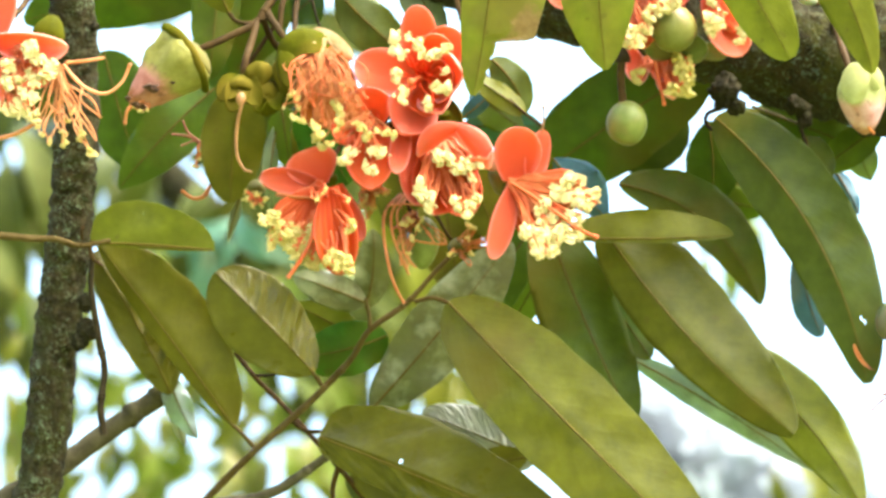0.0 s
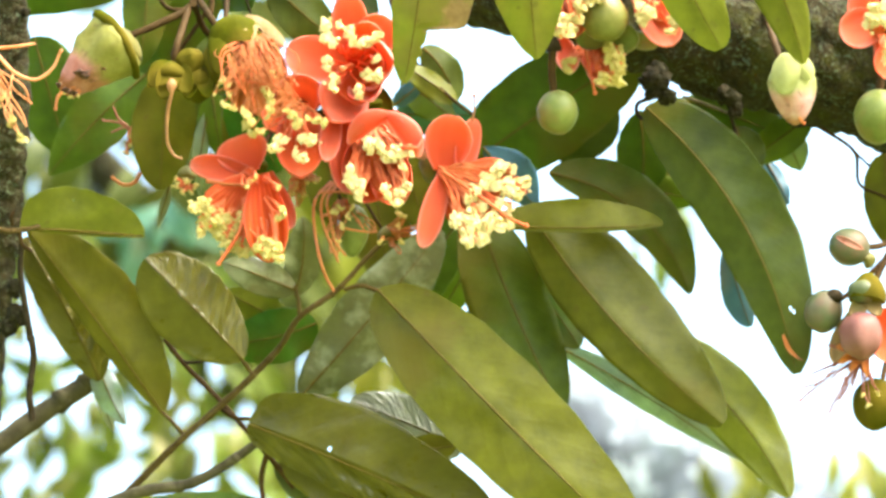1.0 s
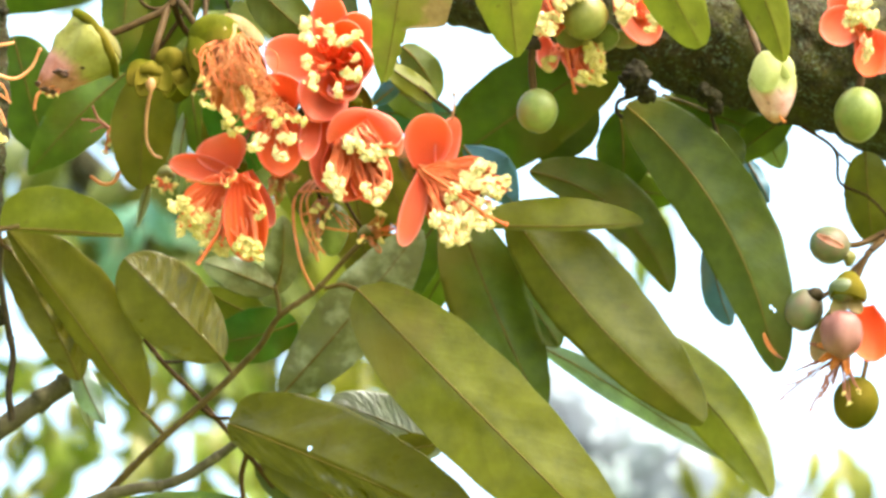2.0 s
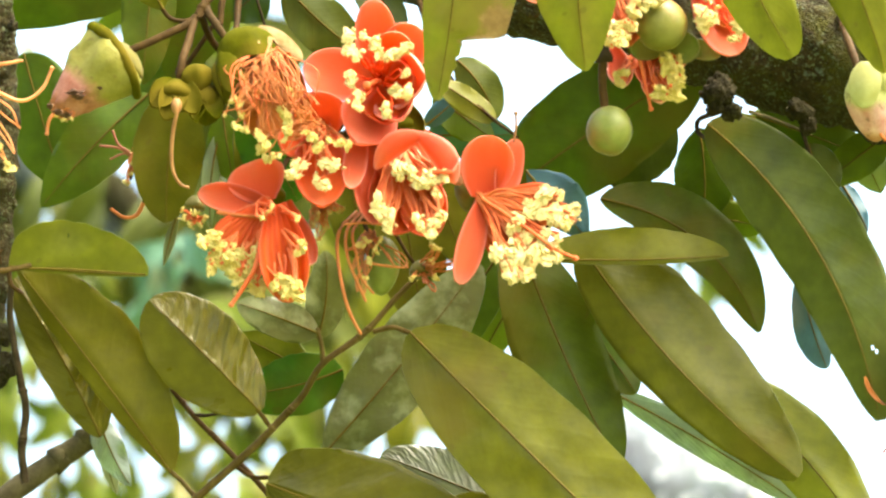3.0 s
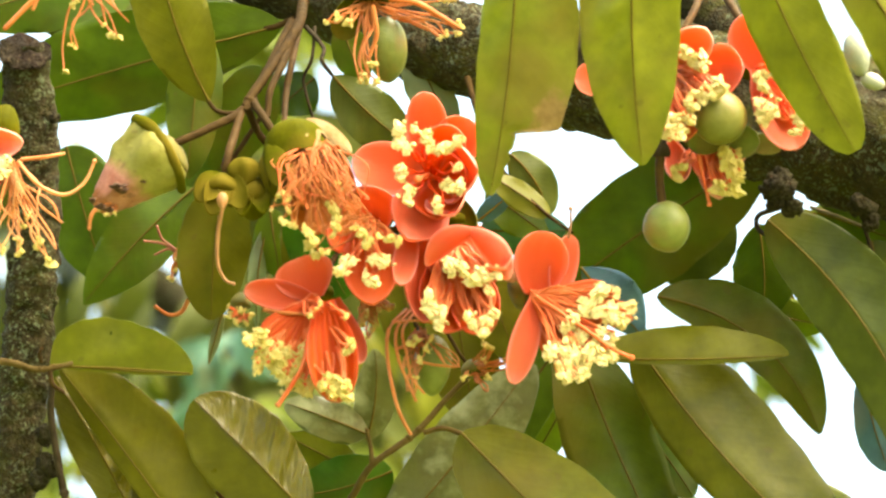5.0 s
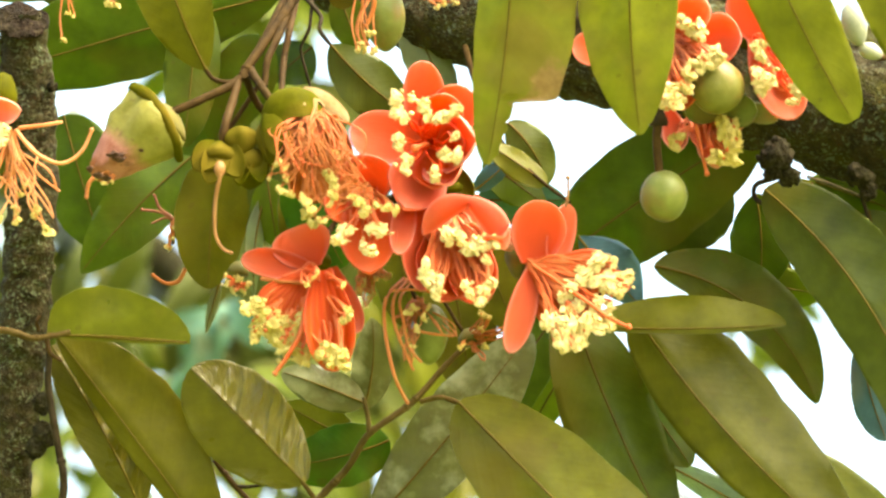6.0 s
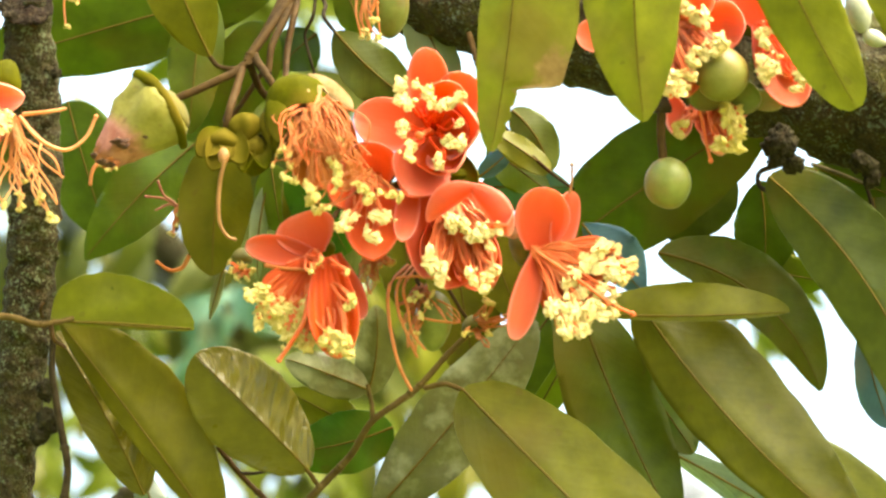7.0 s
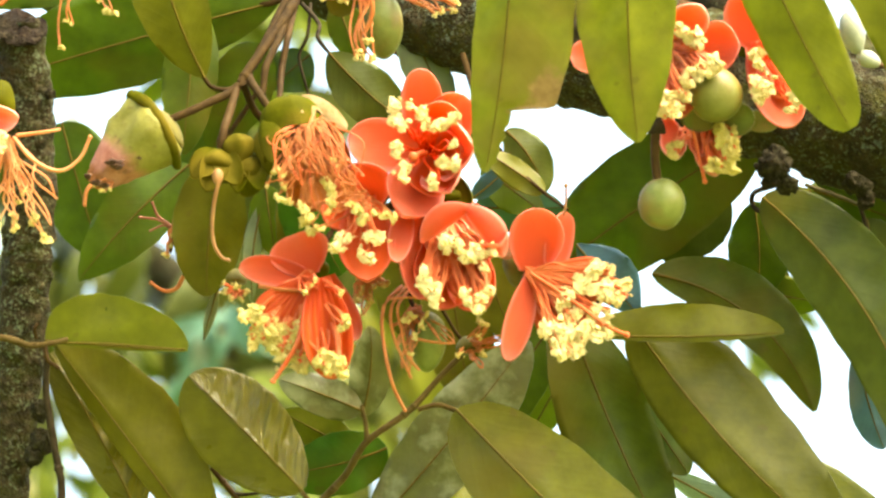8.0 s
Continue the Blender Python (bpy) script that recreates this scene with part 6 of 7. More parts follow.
bloom = thing("flower_bud", (-0.0972, 3.6047, 2.5605), "clump of small green buds on short stalks", "flower bud", "flower buds")
bud_body(bloom, (-0.1022, 3.5926, 2.5678), (0.0490, 0.0469, -0.9977), 0.0168, 0.0087, SEPAL, "bud", lump=0.2, lobes=5, lobe=0.09)
bud_body(bloom, (-0.0976, 3.5993, 2.5576), (0.0000, -0.0471, -0.9989), 0.0209, 0.0104, SEPAL, "bud", lump=0.25, lobes=5, lobe=0.1)
petal(bloom, (-0.0984, 3.6051, 2.5591), (-0.0909, 3.5899, 2.5371), 0.0128, face=-15, cup=0.6, curl=-0.1, name='sepal', widest=0.6, material=SEPAL)
petal(bloom, (-0.0984, 3.6051, 2.5591), (-0.1019, 3.5903, 2.5357), 0.0116, face=15, cup=0.6, curl=-0.1, name='sepal', widest=0.6, material=SEPAL)
bud_body(bloom, (-0.0888, 3.5919, 2.5706), (0.2381, 0.0456, -0.9702), 0.0238, 0.0081, SEPAL, "bud", lump=0.2, lobes=4, lobe=0.1)

bloom = thing("spent_flower", (-0.1427, 3.6605, 2.5434), "leftover orange threads on a withered stalk", "spent flower", "spent flowers")
stem(bloom, "stalk", [(-0.1342, 3.6695, 2.5487), (-0.1366, 3.6723, 2.5373), (-0.1396, 3.6752, 2.5258)], 0.00087, 0.00087, TWIG)
style(bloom, [(-0.1383, 3.6623, 2.5362), (-0.1457, 3.6614, 2.5399), (-0.1551, 3.6611, 2.5411)], 0.00087, DRIED, 0.00087, "pistil")
style(bloom, [(-0.1398, 3.6619, 2.5376), (-0.1457, 3.6609, 2.5419), (-0.1486, 3.6592, 2.5485)], 0.00087, DRIED, 0.00087, "pistil")
style(bloom, [(-0.1386, 3.6625, 2.5354), (-0.1427, 3.6621, 2.5371), (-0.1498, 3.6628, 2.5342)], 0.00073, DRIED, 0.00058, "pistil")
style(bloom, [(-0.1324, 3.6685, 2.5113), (-0.1362, 3.6701, 2.5050), (-0.1427, 3.6704, 2.5039), (-0.1492, 3.6694, 2.5079)], 0.00116, FADED, 0.00116, "pistil")
style(bloom, [(-0.1357, 3.6695, 2.5487), (-0.1328, 3.6738, 2.5315), (-0.1324, 3.6685, 2.5113)], 0.00087, TWIG, 0.00000, "stalk")
for end, size in (
        ((-0.1411, 3.6610, 2.5207), 0.0035),
        ((-0.1390, 3.6598, 2.5255), 0.0029),
        ((-0.1378, 3.6585, 2.5307), 0.0029),
):
    stamens(bloom, (-0.1374, 3.6619, 2.5376), end, size, 3, material=FADED, anther=OLDANTHER, thick=0.0007)

# ---- the flowers beside the upright stem ----

bloom = thing("spent_flower", (-0.2474, 3.5926, 2.5676), "large spent flower with pale pink petals and tangled orange stamens", "spent flower", "spent flowers")
stem(bloom, "stalk", [(-0.2311, 3.6367, 2.6390), (-0.2433, 3.6231, 2.6107), (-0.2564, 3.5982, 2.5864), (-0.2540, 3.5926, 2.5676)], 0.00203, 0.00174, STALK)
calyx(bloom, (-0.2236, 3.6055, 2.5988), (-0.3015, -0.0737, -0.9506), 0.0174, 0.0099, SEPAL, "", "calyx")
petal(bloom, (-0.2607, 3.5894, 2.5805), (-0.2141, 3.5790, 2.5729), 0.0209, face=20, cup=0.6, curl=-0.1, widest=0.6, material=PETAL_DEEP)
petal(bloom, (-0.2574, 3.5902, 2.5773), (-0.2507, 3.5814, 2.6128), 0.0174, face=10, material=PETAL_DEEP)
petal(bloom, (-0.2640, 3.5910, 2.5741), (-0.2238, 3.5912, 2.5569), 0.0261, face=0, cup=0.5, material=PETAL_IN)
petal(bloom, (-0.2474, 3.5926, 2.5676), (-0.2740, 3.5991, 2.5418), 0.0261, face=0, cup=0.5, material=PETAL_DEEP)
for end, size in (
        ((-0.2360, 3.5696, 2.5690), 0.0104),
        ((-0.2320, 3.5712, 2.5625), 0.0104),
        ((-0.2277, 3.5731, 2.5548), 0.0116),
        ((-0.2333, 3.5736, 2.5529), 0.0099),
        ((-0.2459, 3.5744, 2.5497), 0.0110),
        ((-0.2393, 3.5760, 2.5433), 0.0099),
        ((-0.2433, 3.5778, 2.5362), 0.0122),
        ((-0.2367, 3.5790, 2.5314), 0.0104),
        ((-0.2486, 3.5782, 2.5346), 0.0099),
        ((-0.2244, 3.5722, 2.5587), 0.0075),
        ((-0.2492, 3.5722, 2.5587), 0.0087),
        ((-0.2377, 3.5774, 2.5378), 0.0087),
):
    stamens(bloom, (-0.2474, 3.5926, 2.5676), end, size, 6, thick=0.0008, tangle=0.2)
for end, size in (
        ((-0.2159, 3.5886, 2.5219), 0.0046),
        ((-0.2139, 3.5866, 2.5299), 0.0041),
        ((-0.2066, 3.5886, 2.5219), 0.0058),
        ((-0.2000, 3.5911, 2.5116), 0.0058),
        ((-0.2298, 3.5884, 2.5225), 0.0046),
        ((-0.2248, 3.5894, 2.5187), 0.0041),
        ((-0.2166, 3.5899, 2.5168), 0.0046),
        ((-0.1947, 3.5862, 2.5316), 0.0000),
        ((-0.2116, 3.5854, 2.5348), 0.0035),
        ((-0.1967, 3.5894, 2.5187), 0.0000),
        ((-0.2315, 3.5874, 2.5267), 0.0035),
):
    stamens(bloom, (-0.2205, 3.5886, 2.5631), end, size, 2, material=PEACH, anther=OLDANTHER, thick=0.0007, arch=0.0, tangle=0.13)
style(bloom, [(-0.2168, 3.5834, 2.5634), (-0.2063, 3.5765, 2.5496), (-0.1930, 3.5759, 2.5436), (-0.1824, 3.5744, 2.5497), (-0.1771, 3.5718, 2.5603)], 0.00110, PEACH, 0.00116, "pistil")
style(bloom, [(-0.2152, 3.5831, 2.5644), (-0.2033, 3.5789, 2.5646), (-0.1934, 3.5785, 2.5662)], 0.00110, PEACH, 0.00087, "pistil")
style(bloom, [(-0.2640, 3.6039, 2.5224), (-0.2471, 3.5983, 2.5244), (-0.2334, 3.5918, 2.5296)], 0.00145, PEACH, 0.00000, "pistil")

bloom = thing("spent_flower", (-0.1849, 3.5996, 2.6635), "spent orange threads dangling from a stalk", "spent flower", "spent flowers")
stem(bloom, "stalk", [(-0.1347, 3.6604, 2.7093), (-0.1598, 3.6256, 2.6834), (-0.1849, 3.5993, 2.6649)], 0.00174, 0.00145, STALK)
calyx(bloom, (-0.1849, 3.5972, 2.6734), (0.0000, 0.0469, -0.9989), 0.0116, 0.0075, SEPAL, "", "calyx")
for end, size in (
        ((-0.1908, 3.5929, 2.6493), 0.0041),
        ((-0.1888, 3.5922, 2.6521), 0.0041),
        ((-0.1704, 3.5965, 2.6346), 0.0041),
        ((-0.1669, 3.5968, 2.6335), 0.0035),
        ((-0.1742, 3.5953, 2.6394), 0.0029),
        ((-0.1937, 3.6010, 2.6168), 0.0035),
        ((-0.1917, 3.5978, 2.6295), 0.0029),
        ((-0.1888, 3.5982, 2.6281), 0.0023),
        ((-0.1800, 3.5929, 2.6493), 0.0000),
        ((-0.1616, 3.5950, 2.6408), 0.0000),
        ((-0.1669, 3.5936, 2.6465), 0.0000),
        ((-0.1902, 3.5908, 2.6578), 0.0041),
):
    stamens(bloom, (-0.1849, 3.5996, 2.6635), end, size, 1, material=FADED, anther=OLDANTHER, thick=0.0007, arch=0.02, tangle=0.12)
style(bloom, [(-0.1990, 3.5893, 2.6635), (-0.2121, 3.5925, 2.6507), (-0.2252, 3.5957, 2.6380)], 0.00174, FADED, 0.00116, "pistil")
style(bloom, [(-0.2019, 3.5893, 2.6635), (-0.2077, 3.5915, 2.6550), (-0.2107, 3.5932, 2.6479)], 0.00145, FADED, 0.00116, "pistil")

bloom = thing("spent_flower", (-0.0388, 3.6213, 2.6592), "spent flower with orange threads round a green ovary", "spent flower", "spent flowers")
stem(bloom, "stalk", [(-0.0515, 3.6810, 2.7093), (-0.0421, 3.6455, 2.6863), (-0.0375, 3.6292, 2.6691)], 0.00232, 0.00203, STALK)
calyx(bloom, (-0.0374, 3.6178, 2.6734), (0.0000, -0.0471, -0.9989), 0.0145, 0.0133, SEPAL, "", "calyx")
bud_body(bloom, (-0.0294, 3.6231, 2.6520), (0.0497, 0.1440, -0.9883), 0.0348, 0.0116, BUD, "bud", point=0.2)
petal(bloom, (-0.0418, 3.6203, 2.6634), (-0.0536, 3.6308, 2.6420), 0.0174, face=0, name='sepal', material=SEPAL)
for end, size in (
        ((-0.0532, 3.6040, 2.6459), 0.0046),
        ((-0.0489, 3.6046, 2.6436), 0.0046),
        ((-0.0597, 3.6046, 2.6436), 0.0035),
        ((-0.0357, 3.6099, 2.6223), 0.0041),
        ((-0.0386, 3.6117, 2.6152), 0.0046),
        ((-0.0334, 3.6120, 2.6138), 0.0046),
        ((-0.0415, 3.6120, 2.6138), 0.0035),
        ((0.0023, 3.6062, 2.6374), 0.0035),
        ((0.0097, 3.6050, 2.6422), 0.0046),
        ((0.0088, 3.6060, 2.6379), 0.0041),
        ((-0.0006, 3.6066, 2.6357), 0.0035),
        ((0.0053, 3.6014, 2.6564), 0.0064),
        ((0.0009, 3.6018, 2.6550), 0.0041),
        ((-0.0474, 3.6050, 2.6422), 0.0035),
):
    stamens(bloom, (-0.0388, 3.6213, 2.6592), end, size, 2, material=FADED, anther=OLDANTHER, thick=0.0007, arch=0.02, tangle=0.1)
style(bloom, [(-0.0357, 3.6025, 2.6521), (-0.0334, 3.6060, 2.6379), (-0.0372, 3.6088, 2.6266)], 0.00145, FADED, 0.00000, "stamen")
style(bloom, [(-0.0269, 3.6018, 2.6550), (-0.0137, 3.6021, 2.6535), (-0.0006, 3.6039, 2.6464), (0.0097, 3.6055, 2.6402)], 0.00174, FADED, 0.00000, "stamen")

# ---- the upper cluster under the limb ----

bloom = thing("flower", (0.1205, 3.6006, 2.6182), "coral flower half hidden by a hanging leaf", "flower", "coral flowers on the branch")
stem(bloom, "stalk", [(0.1391, 3.6565, 2.6834), (0.1332, 3.6217, 2.6577), (0.1237, 3.6067, 2.6351)], 0.00232, 0.00203, STALK)
calyx(bloom, (0.1223, 3.6078, 2.6308), (0.0000, -0.1357, -0.9907), 0.0116, 0.0110, SEPAL, "", "calyx")
petal(bloom, (0.1205, 3.6006, 2.6182), (0.1358, 3.5766, 2.6319), 0.0215, face=10, cup=0.5, curl=0.08, material=PETAL_DEEP)
petal(bloom, (0.1263, 3.6013, 2.6153), (0.1557, 3.5856, 2.6124), 0.0284, face=-5, cup=0.35, widest=0.62)
petal(bloom, (0.1205, 3.6013, 2.6153), (0.1255, 3.5868, 2.5745), 0.0244, face=0, cup=0.5, curl=-0.05, widest=0.65, material=SHEATH)
petal(bloom, (0.1205, 3.6006, 2.6182), (0.1097, 3.5898, 2.5789), 0.0203, face=10, cup=0.5, material=PETAL_IN)
petal(bloom, (0.0962, 3.6213, 2.6179), (0.0692, 3.6215, 2.6174), 0.0192, face=0, cup=0.3)
for end, size in (
        ((0.1260, 3.5700, 2.6160), 0.0080),
        ((0.1320, 3.5700, 2.6130), 0.0109),
        ((0.1340, 3.5700, 2.6080), 0.0057),
        ((0.1430, 3.5700, 2.6000), 0.0086),
        ((0.1350, 3.5700, 2.5960), 0.0097),
        ((0.1390, 3.5700, 2.5970), 0.0075),
        ((0.1300, 3.5700, 2.5950), 0.0064),
        ((0.1270, 3.5700, 2.5880), 0.0075),
        ((0.1240, 3.5700, 2.5840), 0.0080),
        ((0.1270, 3.5700, 2.5810), 0.0057),
        ((0.1180, 3.5700, 2.5790), 0.0093),
        ((0.1180, 3.5700, 2.5730), 0.0097),
        ((0.1220, 3.5700, 2.5760), 0.0069),
):
    stamens(bloom, (0.1205, 3.6006, 2.6182), end, size, 4, thick=0.001, arch=0.0)

bloom = thing("flower", (0.1647, 3.6103, 2.6209), "coral flower with a long spoon petal under a hanging leaf", "flower", "coral flowers on the branch")
stem(bloom, "stalk", [(0.1465, 3.6580, 2.6776), (0.1528, 3.6320, 2.6577), (0.1622, 3.6171, 2.6350)], 0.00232, 0.00203, STALK)
calyx(bloom, (0.1622, 3.6181, 2.6307), (0.0925, -0.1352, -0.9865), 0.0116, 0.0110, SEPAL, "", "calyx")
petal(bloom, (0.1660, 3.6060, 2.6160), (0.1560, 3.5900, 2.6430), 0.0250, face=0, cup=0.3, widest=0.6)
petal(bloom, (0.1640, 3.6020, 2.6180), (0.1830, 3.5900, 2.5710), 0.0270, face=0, cup=0.45, curl=0.08, widest=0.6, blunt=0.4)
petal(bloom, (0.1640, 3.5990, 2.6170), (0.1680, 3.5890, 2.5900), 0.0130, face=0, cup=-0.2, name="stamen_sheath", widest=0.7, material=PETAL_IN)
petal(bloom, (0.1660, 3.6000, 2.6170), (0.1810, 3.5920, 2.5880), 0.0150, face=0, cup=-0.2, name="stamen_sheath", widest=0.7, material=PETAL_TONGUE)
for end, size in (
        ((0.1640, 3.5800, 2.6070), 0.0080),
        ((0.1650, 3.5800, 2.6010), 0.0064),
        ((0.1710, 3.5800, 2.6070), 0.0051),
        ((0.1700, 3.5800, 2.6130), 0.0046),
        ((0.1670, 3.5800, 2.5900), 0.0121),
        ((0.1660, 3.5800, 2.5840), 0.0069),
        ((0.1710, 3.5800, 2.5890), 0.0064),
        ((0.1850, 3.5800, 2.5830), 0.0097),
        ((0.1820, 3.5800, 2.5780), 0.0069),
        ((0.1830, 3.5800, 2.5880), 0.0051),
):
    stamens(bloom, (0.1650, 3.5970, 2.6160), end, size, 3, material=RED_THREAD, thick=0.0006, arch=0.0)

bloom = thing("flower", (0.1375, 3.6191, 2.5854), "small coral flower opening below a round green bud", "flower", "coral flowers on the branch")
calyx(bloom, (0.1371, 3.6225, 2.5924), (0.0000, -0.1357, -0.9907), 0.0104, 0.0116, SEPAL, "", "calyx")
petal(bloom, (0.1190, 3.6100, 2.5808), (0.1236, 3.6035, 2.5571), 0.0145, face=0, cup=0.5, widest=0.6, material=PETAL_DEEP)
petal(bloom, (0.1375, 3.6191, 2.5854), (0.1433, 3.6037, 2.5481), 0.0180, face=0, cup=0.6, widest=0.66, material=PETAL_DEEP)
petal(bloom, (0.1375, 3.6191, 2.5854), (0.1572, 3.6042, 2.5708), 0.0151, face=10, cup=0.5)
petal(bloom, (0.1375, 3.6191, 2.5854), (0.1347, 3.6032, 2.5585), 0.0145, face=-8, cup=0.5)
for end, size in (
        ((0.1220, 3.5980, 2.5630), 0.0066),
        ((0.1210, 3.5980, 2.5580), 0.0061),
        ((0.1460, 3.5980, 2.5700), 0.0104),
        ((0.1520, 3.5980, 2.5690), 0.0055),
        ((0.1500, 3.5980, 2.5610), 0.0110),
        ((0.1470, 3.5980, 2.5540), 0.0121),
        ((0.1410, 3.5980, 2.5530), 0.0077),
        ((0.1520, 3.5980, 2.5600), 0.0066),
):
    stamens(bloom, (0.1375, 3.6191, 2.5854), end, size, 4, anther=OLDANTHER, thick=0.001, arch=0)
style(bloom, [(0.1318, 3.6016, 2.5731), (0.1349, 3.6012, 2.5580), (0.1377, 3.6024, 2.5450)], 0.00116, FILAMENT, 0.00145, "pistil")

bloom = thing("flower_bud", (0.1435, 3.5970, 2.5914), "round green bud with a flared green calyx", "flower bud", "flower buds")
bud_body(bloom, (0.1422, 3.5912, 2.5733), (0.0497, -0.3369, 0.9402), 0.0284, 0.0142, BUD_RIPE, "bud", point=0.02)
petal(bloom, (0.1449, 3.6009, 2.5759), (0.1265, 3.5906, 2.5756), 0.0128, face=0, cup=0.4, name='sepal', material=BUD)
petal(bloom, (0.1420, 3.6003, 2.5782), (0.1636, 3.5947, 2.5758), 0.0180, face=0, cup=0.4, name='sepal', material=BUD)
petal(bloom, (0.1536, 3.6003, 2.5782), (0.1756, 3.6029, 2.5759), 0.0116, face=0, cup=0.4, name='sepal', material=BUD)

bloom = thing("flower_bud", (0.1114, 3.5919, 2.5705), "round green bud hanging on a brown stalk", "flower bud", "flower buds")
stem(bloom, "stalk", [(0.1241, 3.6213, 2.6179), (0.1161, 3.6070, 2.5927), (0.1126, 3.5919, 2.5705), (0.1120, 3.5954, 2.5564), (0.1132, 3.5986, 2.5437)], 0.00261, 0.00232, STALK)
calyx(bloom, (0.1132, 3.5906, 2.5756), (0.0000, 0.2419, -0.9703), 0.0081, 0.0049, TWIG_DARK, "", "calyx")
bud_body(bloom, (0.1155, 3.5981, 2.5457), (0.0000, 0.2419, -0.9703), 0.0267, 0.0122, BUD, "bud", point=0.02)

# ---- buds and flowers towards the trunk ----

bloom = thing("flower_bud", (0.2490, 3.5928, 2.5668), "pale bud with blush-pink petals hanging from a scaly stalk", "flower bud", "flower buds")
stem(bloom, "stalk", [(0.2413, 3.6443, 2.6086), (0.2427, 3.6089, 2.5849), (0.2467, 3.5932, 2.5652), (0.2514, 3.5951, 2.5578)], 0.00232, 0.00203, STALK, knots=3)
bud_body(bloom, (0.2527, 3.5935, 2.5642), (0.0994, 0.1922, -0.9763), 0.0385, 0.0156, BUD_BLUSHED, "bud", point=0.42, lump=0.05, lobes=3, lobe=0.05)
petal(bloom, (0.2510, 3.5790, 2.5640), (0.2478, 3.5812, 2.5395), 0.0160, face=12, cup=-0.5, curl=-0.12, name="sepal", widest=0.5, material=BUD_PALE)
petal(bloom, (0.2560, 3.5790, 2.5630), (0.2645, 3.5830, 2.5490), 0.0110, face=-20, cup=-0.5, curl=-0.1, name="sepal", widest=0.5, material=BUD_PALE)
style(bloom, [(0.2568, 3.5935, 2.5310), (0.2588, 3.5944, 2.5275), (0.2607, 3.5949, 2.5256)], 0.00116, FADED, 0.00116, "pistil")

bloom = thing("flower_bud", (0.2042, 3.6053, 2.6408), "pale round bud on the limb", "flower bud", "flower buds")
stem(bloom, "stalk", [(0.2347, 3.6324, 2.6149), (0.2232, 3.6127, 2.6110), (0.2177, 3.6020, 2.6125)], 0.00174, 0.00174, STALK)
bud_body(bloom, (0.2118, 3.5965, 2.6346), (0.2414, 0.1399, -0.9603), 0.0230, 0.0068, BUD_WAXY, "bud", point=0.2)
bud_body(bloom, (0.2168, 3.6020, 2.6125), (0.9245, -0.0002, -0.3812), 0.0130, 0.0046, BUD_WAXY, "small_bud", point=0.2)

bloom = thing("flower", (0.3062, 3.5993, 2.5823), "coral flower close under the limb", "flower", "coral flowers on the branch")
stem(bloom, "stalk", [(0.3145, 3.6482, 2.6342), (0.3095, 3.6145, 2.6038), (0.3070, 3.6089, 2.5849)], 0.00232, 0.00203, STALK)
calyx(bloom, (0.3070, 3.6073, 2.5914), (0.0000, -0.1357, -0.9907), 0.0104, 0.0116, SEPAL, "", "calyx")
petal(bloom, (0.3112, 3.5977, 2.5888), (0.2819, 3.5896, 2.5797), 0.0250, face=0, cup=0.35)
petal(bloom, (0.3179, 3.6001, 2.5791), (0.3077, 3.5960, 2.5539), 0.0203, face=0, cup=0.4, material=PETAL_IN)
petal(bloom, (0.3062, 3.5993, 2.5823), (0.3240, 3.5991, 2.5582), 0.0261, face=0)
petal(bloom, (0.3062, 3.5993, 2.5823), (0.2911, 3.5917, 2.6044), 0.0203, face=0)
for end, size in (
        ((0.3008, 3.5718, 2.5851), 0.0104),
        ((0.3041, 3.5706, 2.5899), 0.0087),
        ((0.3107, 3.5726, 2.5819), 0.0104),
        ((0.3090, 3.5770, 2.5643), 0.0087),
        ((0.2991, 3.5730, 2.5803), 0.0075),
):
    stamens(bloom, (0.3062, 3.5993, 2.5823), end, size, 4, thick=0.001, arch=0)

bloom = thing("flower_bud", (0.3062, 3.6049, 2.5597), "green bud with split sepals on a short stalk", "flower bud", "flower buds")
stem(bloom, "stalk", [(0.3105, 3.6371, 2.5961), (0.3087, 3.6138, 2.5655), (0.3062, 3.6085, 2.5452)], 0.00261, 0.00261, STALK)
bud_body(bloom, (0.3054, 3.5976, 2.5475), (0.0000, 0.1932, -0.9812), 0.0331, 0.0145, BUD, "bud", point=0.1, lobes=3, lobe=0.04)

twig = thing("flower_stalk_spray", (0.3271, 3.6566, 2.4764), "flower stalks of the far cluster", "stalk", "flower stalks")
stem(twig, "stem", [(0.3518, 3.6921, 2.5408), (0.3280, 3.6663, 2.4787), (0.3129, 3.6509, 2.4579), (0.3020, 3.6468, 2.4329)], 0.00261, 0.00203, STALK)
stem(twig, "stalk", [(0.3246, 3.6671, 2.4755), (0.3087, 3.6590, 2.4666), (0.2928, 3.6493, 2.4643)], 0.00203, 0.00174, STALK)
stem(twig, "stalk", [(0.3137, 3.6607, 2.4601), (0.2928, 3.6558, 2.4384), (0.2770, 3.6484, 2.4265)], 0.00174, 0.00145, STALK)

bloom = thing("flower_bud", (0.2920, 3.6396, 2.4620), "grey-green bud with a pink stripe", "flower bud", "flower buds")
bud_body(bloom, (0.3014, 3.6408, 2.4572), (-0.9270, -0.1872, 0.3249), 0.0244, 0.0116, BUD_GREY, "bud", point=0.02, lump=0.05)
petal(bloom, (0.2803, 3.6071, 2.4598), (0.2957, 3.6031, 2.4514), 0.0044, face=0, cup=0.4, curl=-0.1, material=BUD_PINK)
calyx(bloom, (0.3054, 3.6412, 2.4556), (-0.9435, -0.0256, -0.3305), 0.0075, 0.0058, SEPAL_BROWN, "", "calyx")

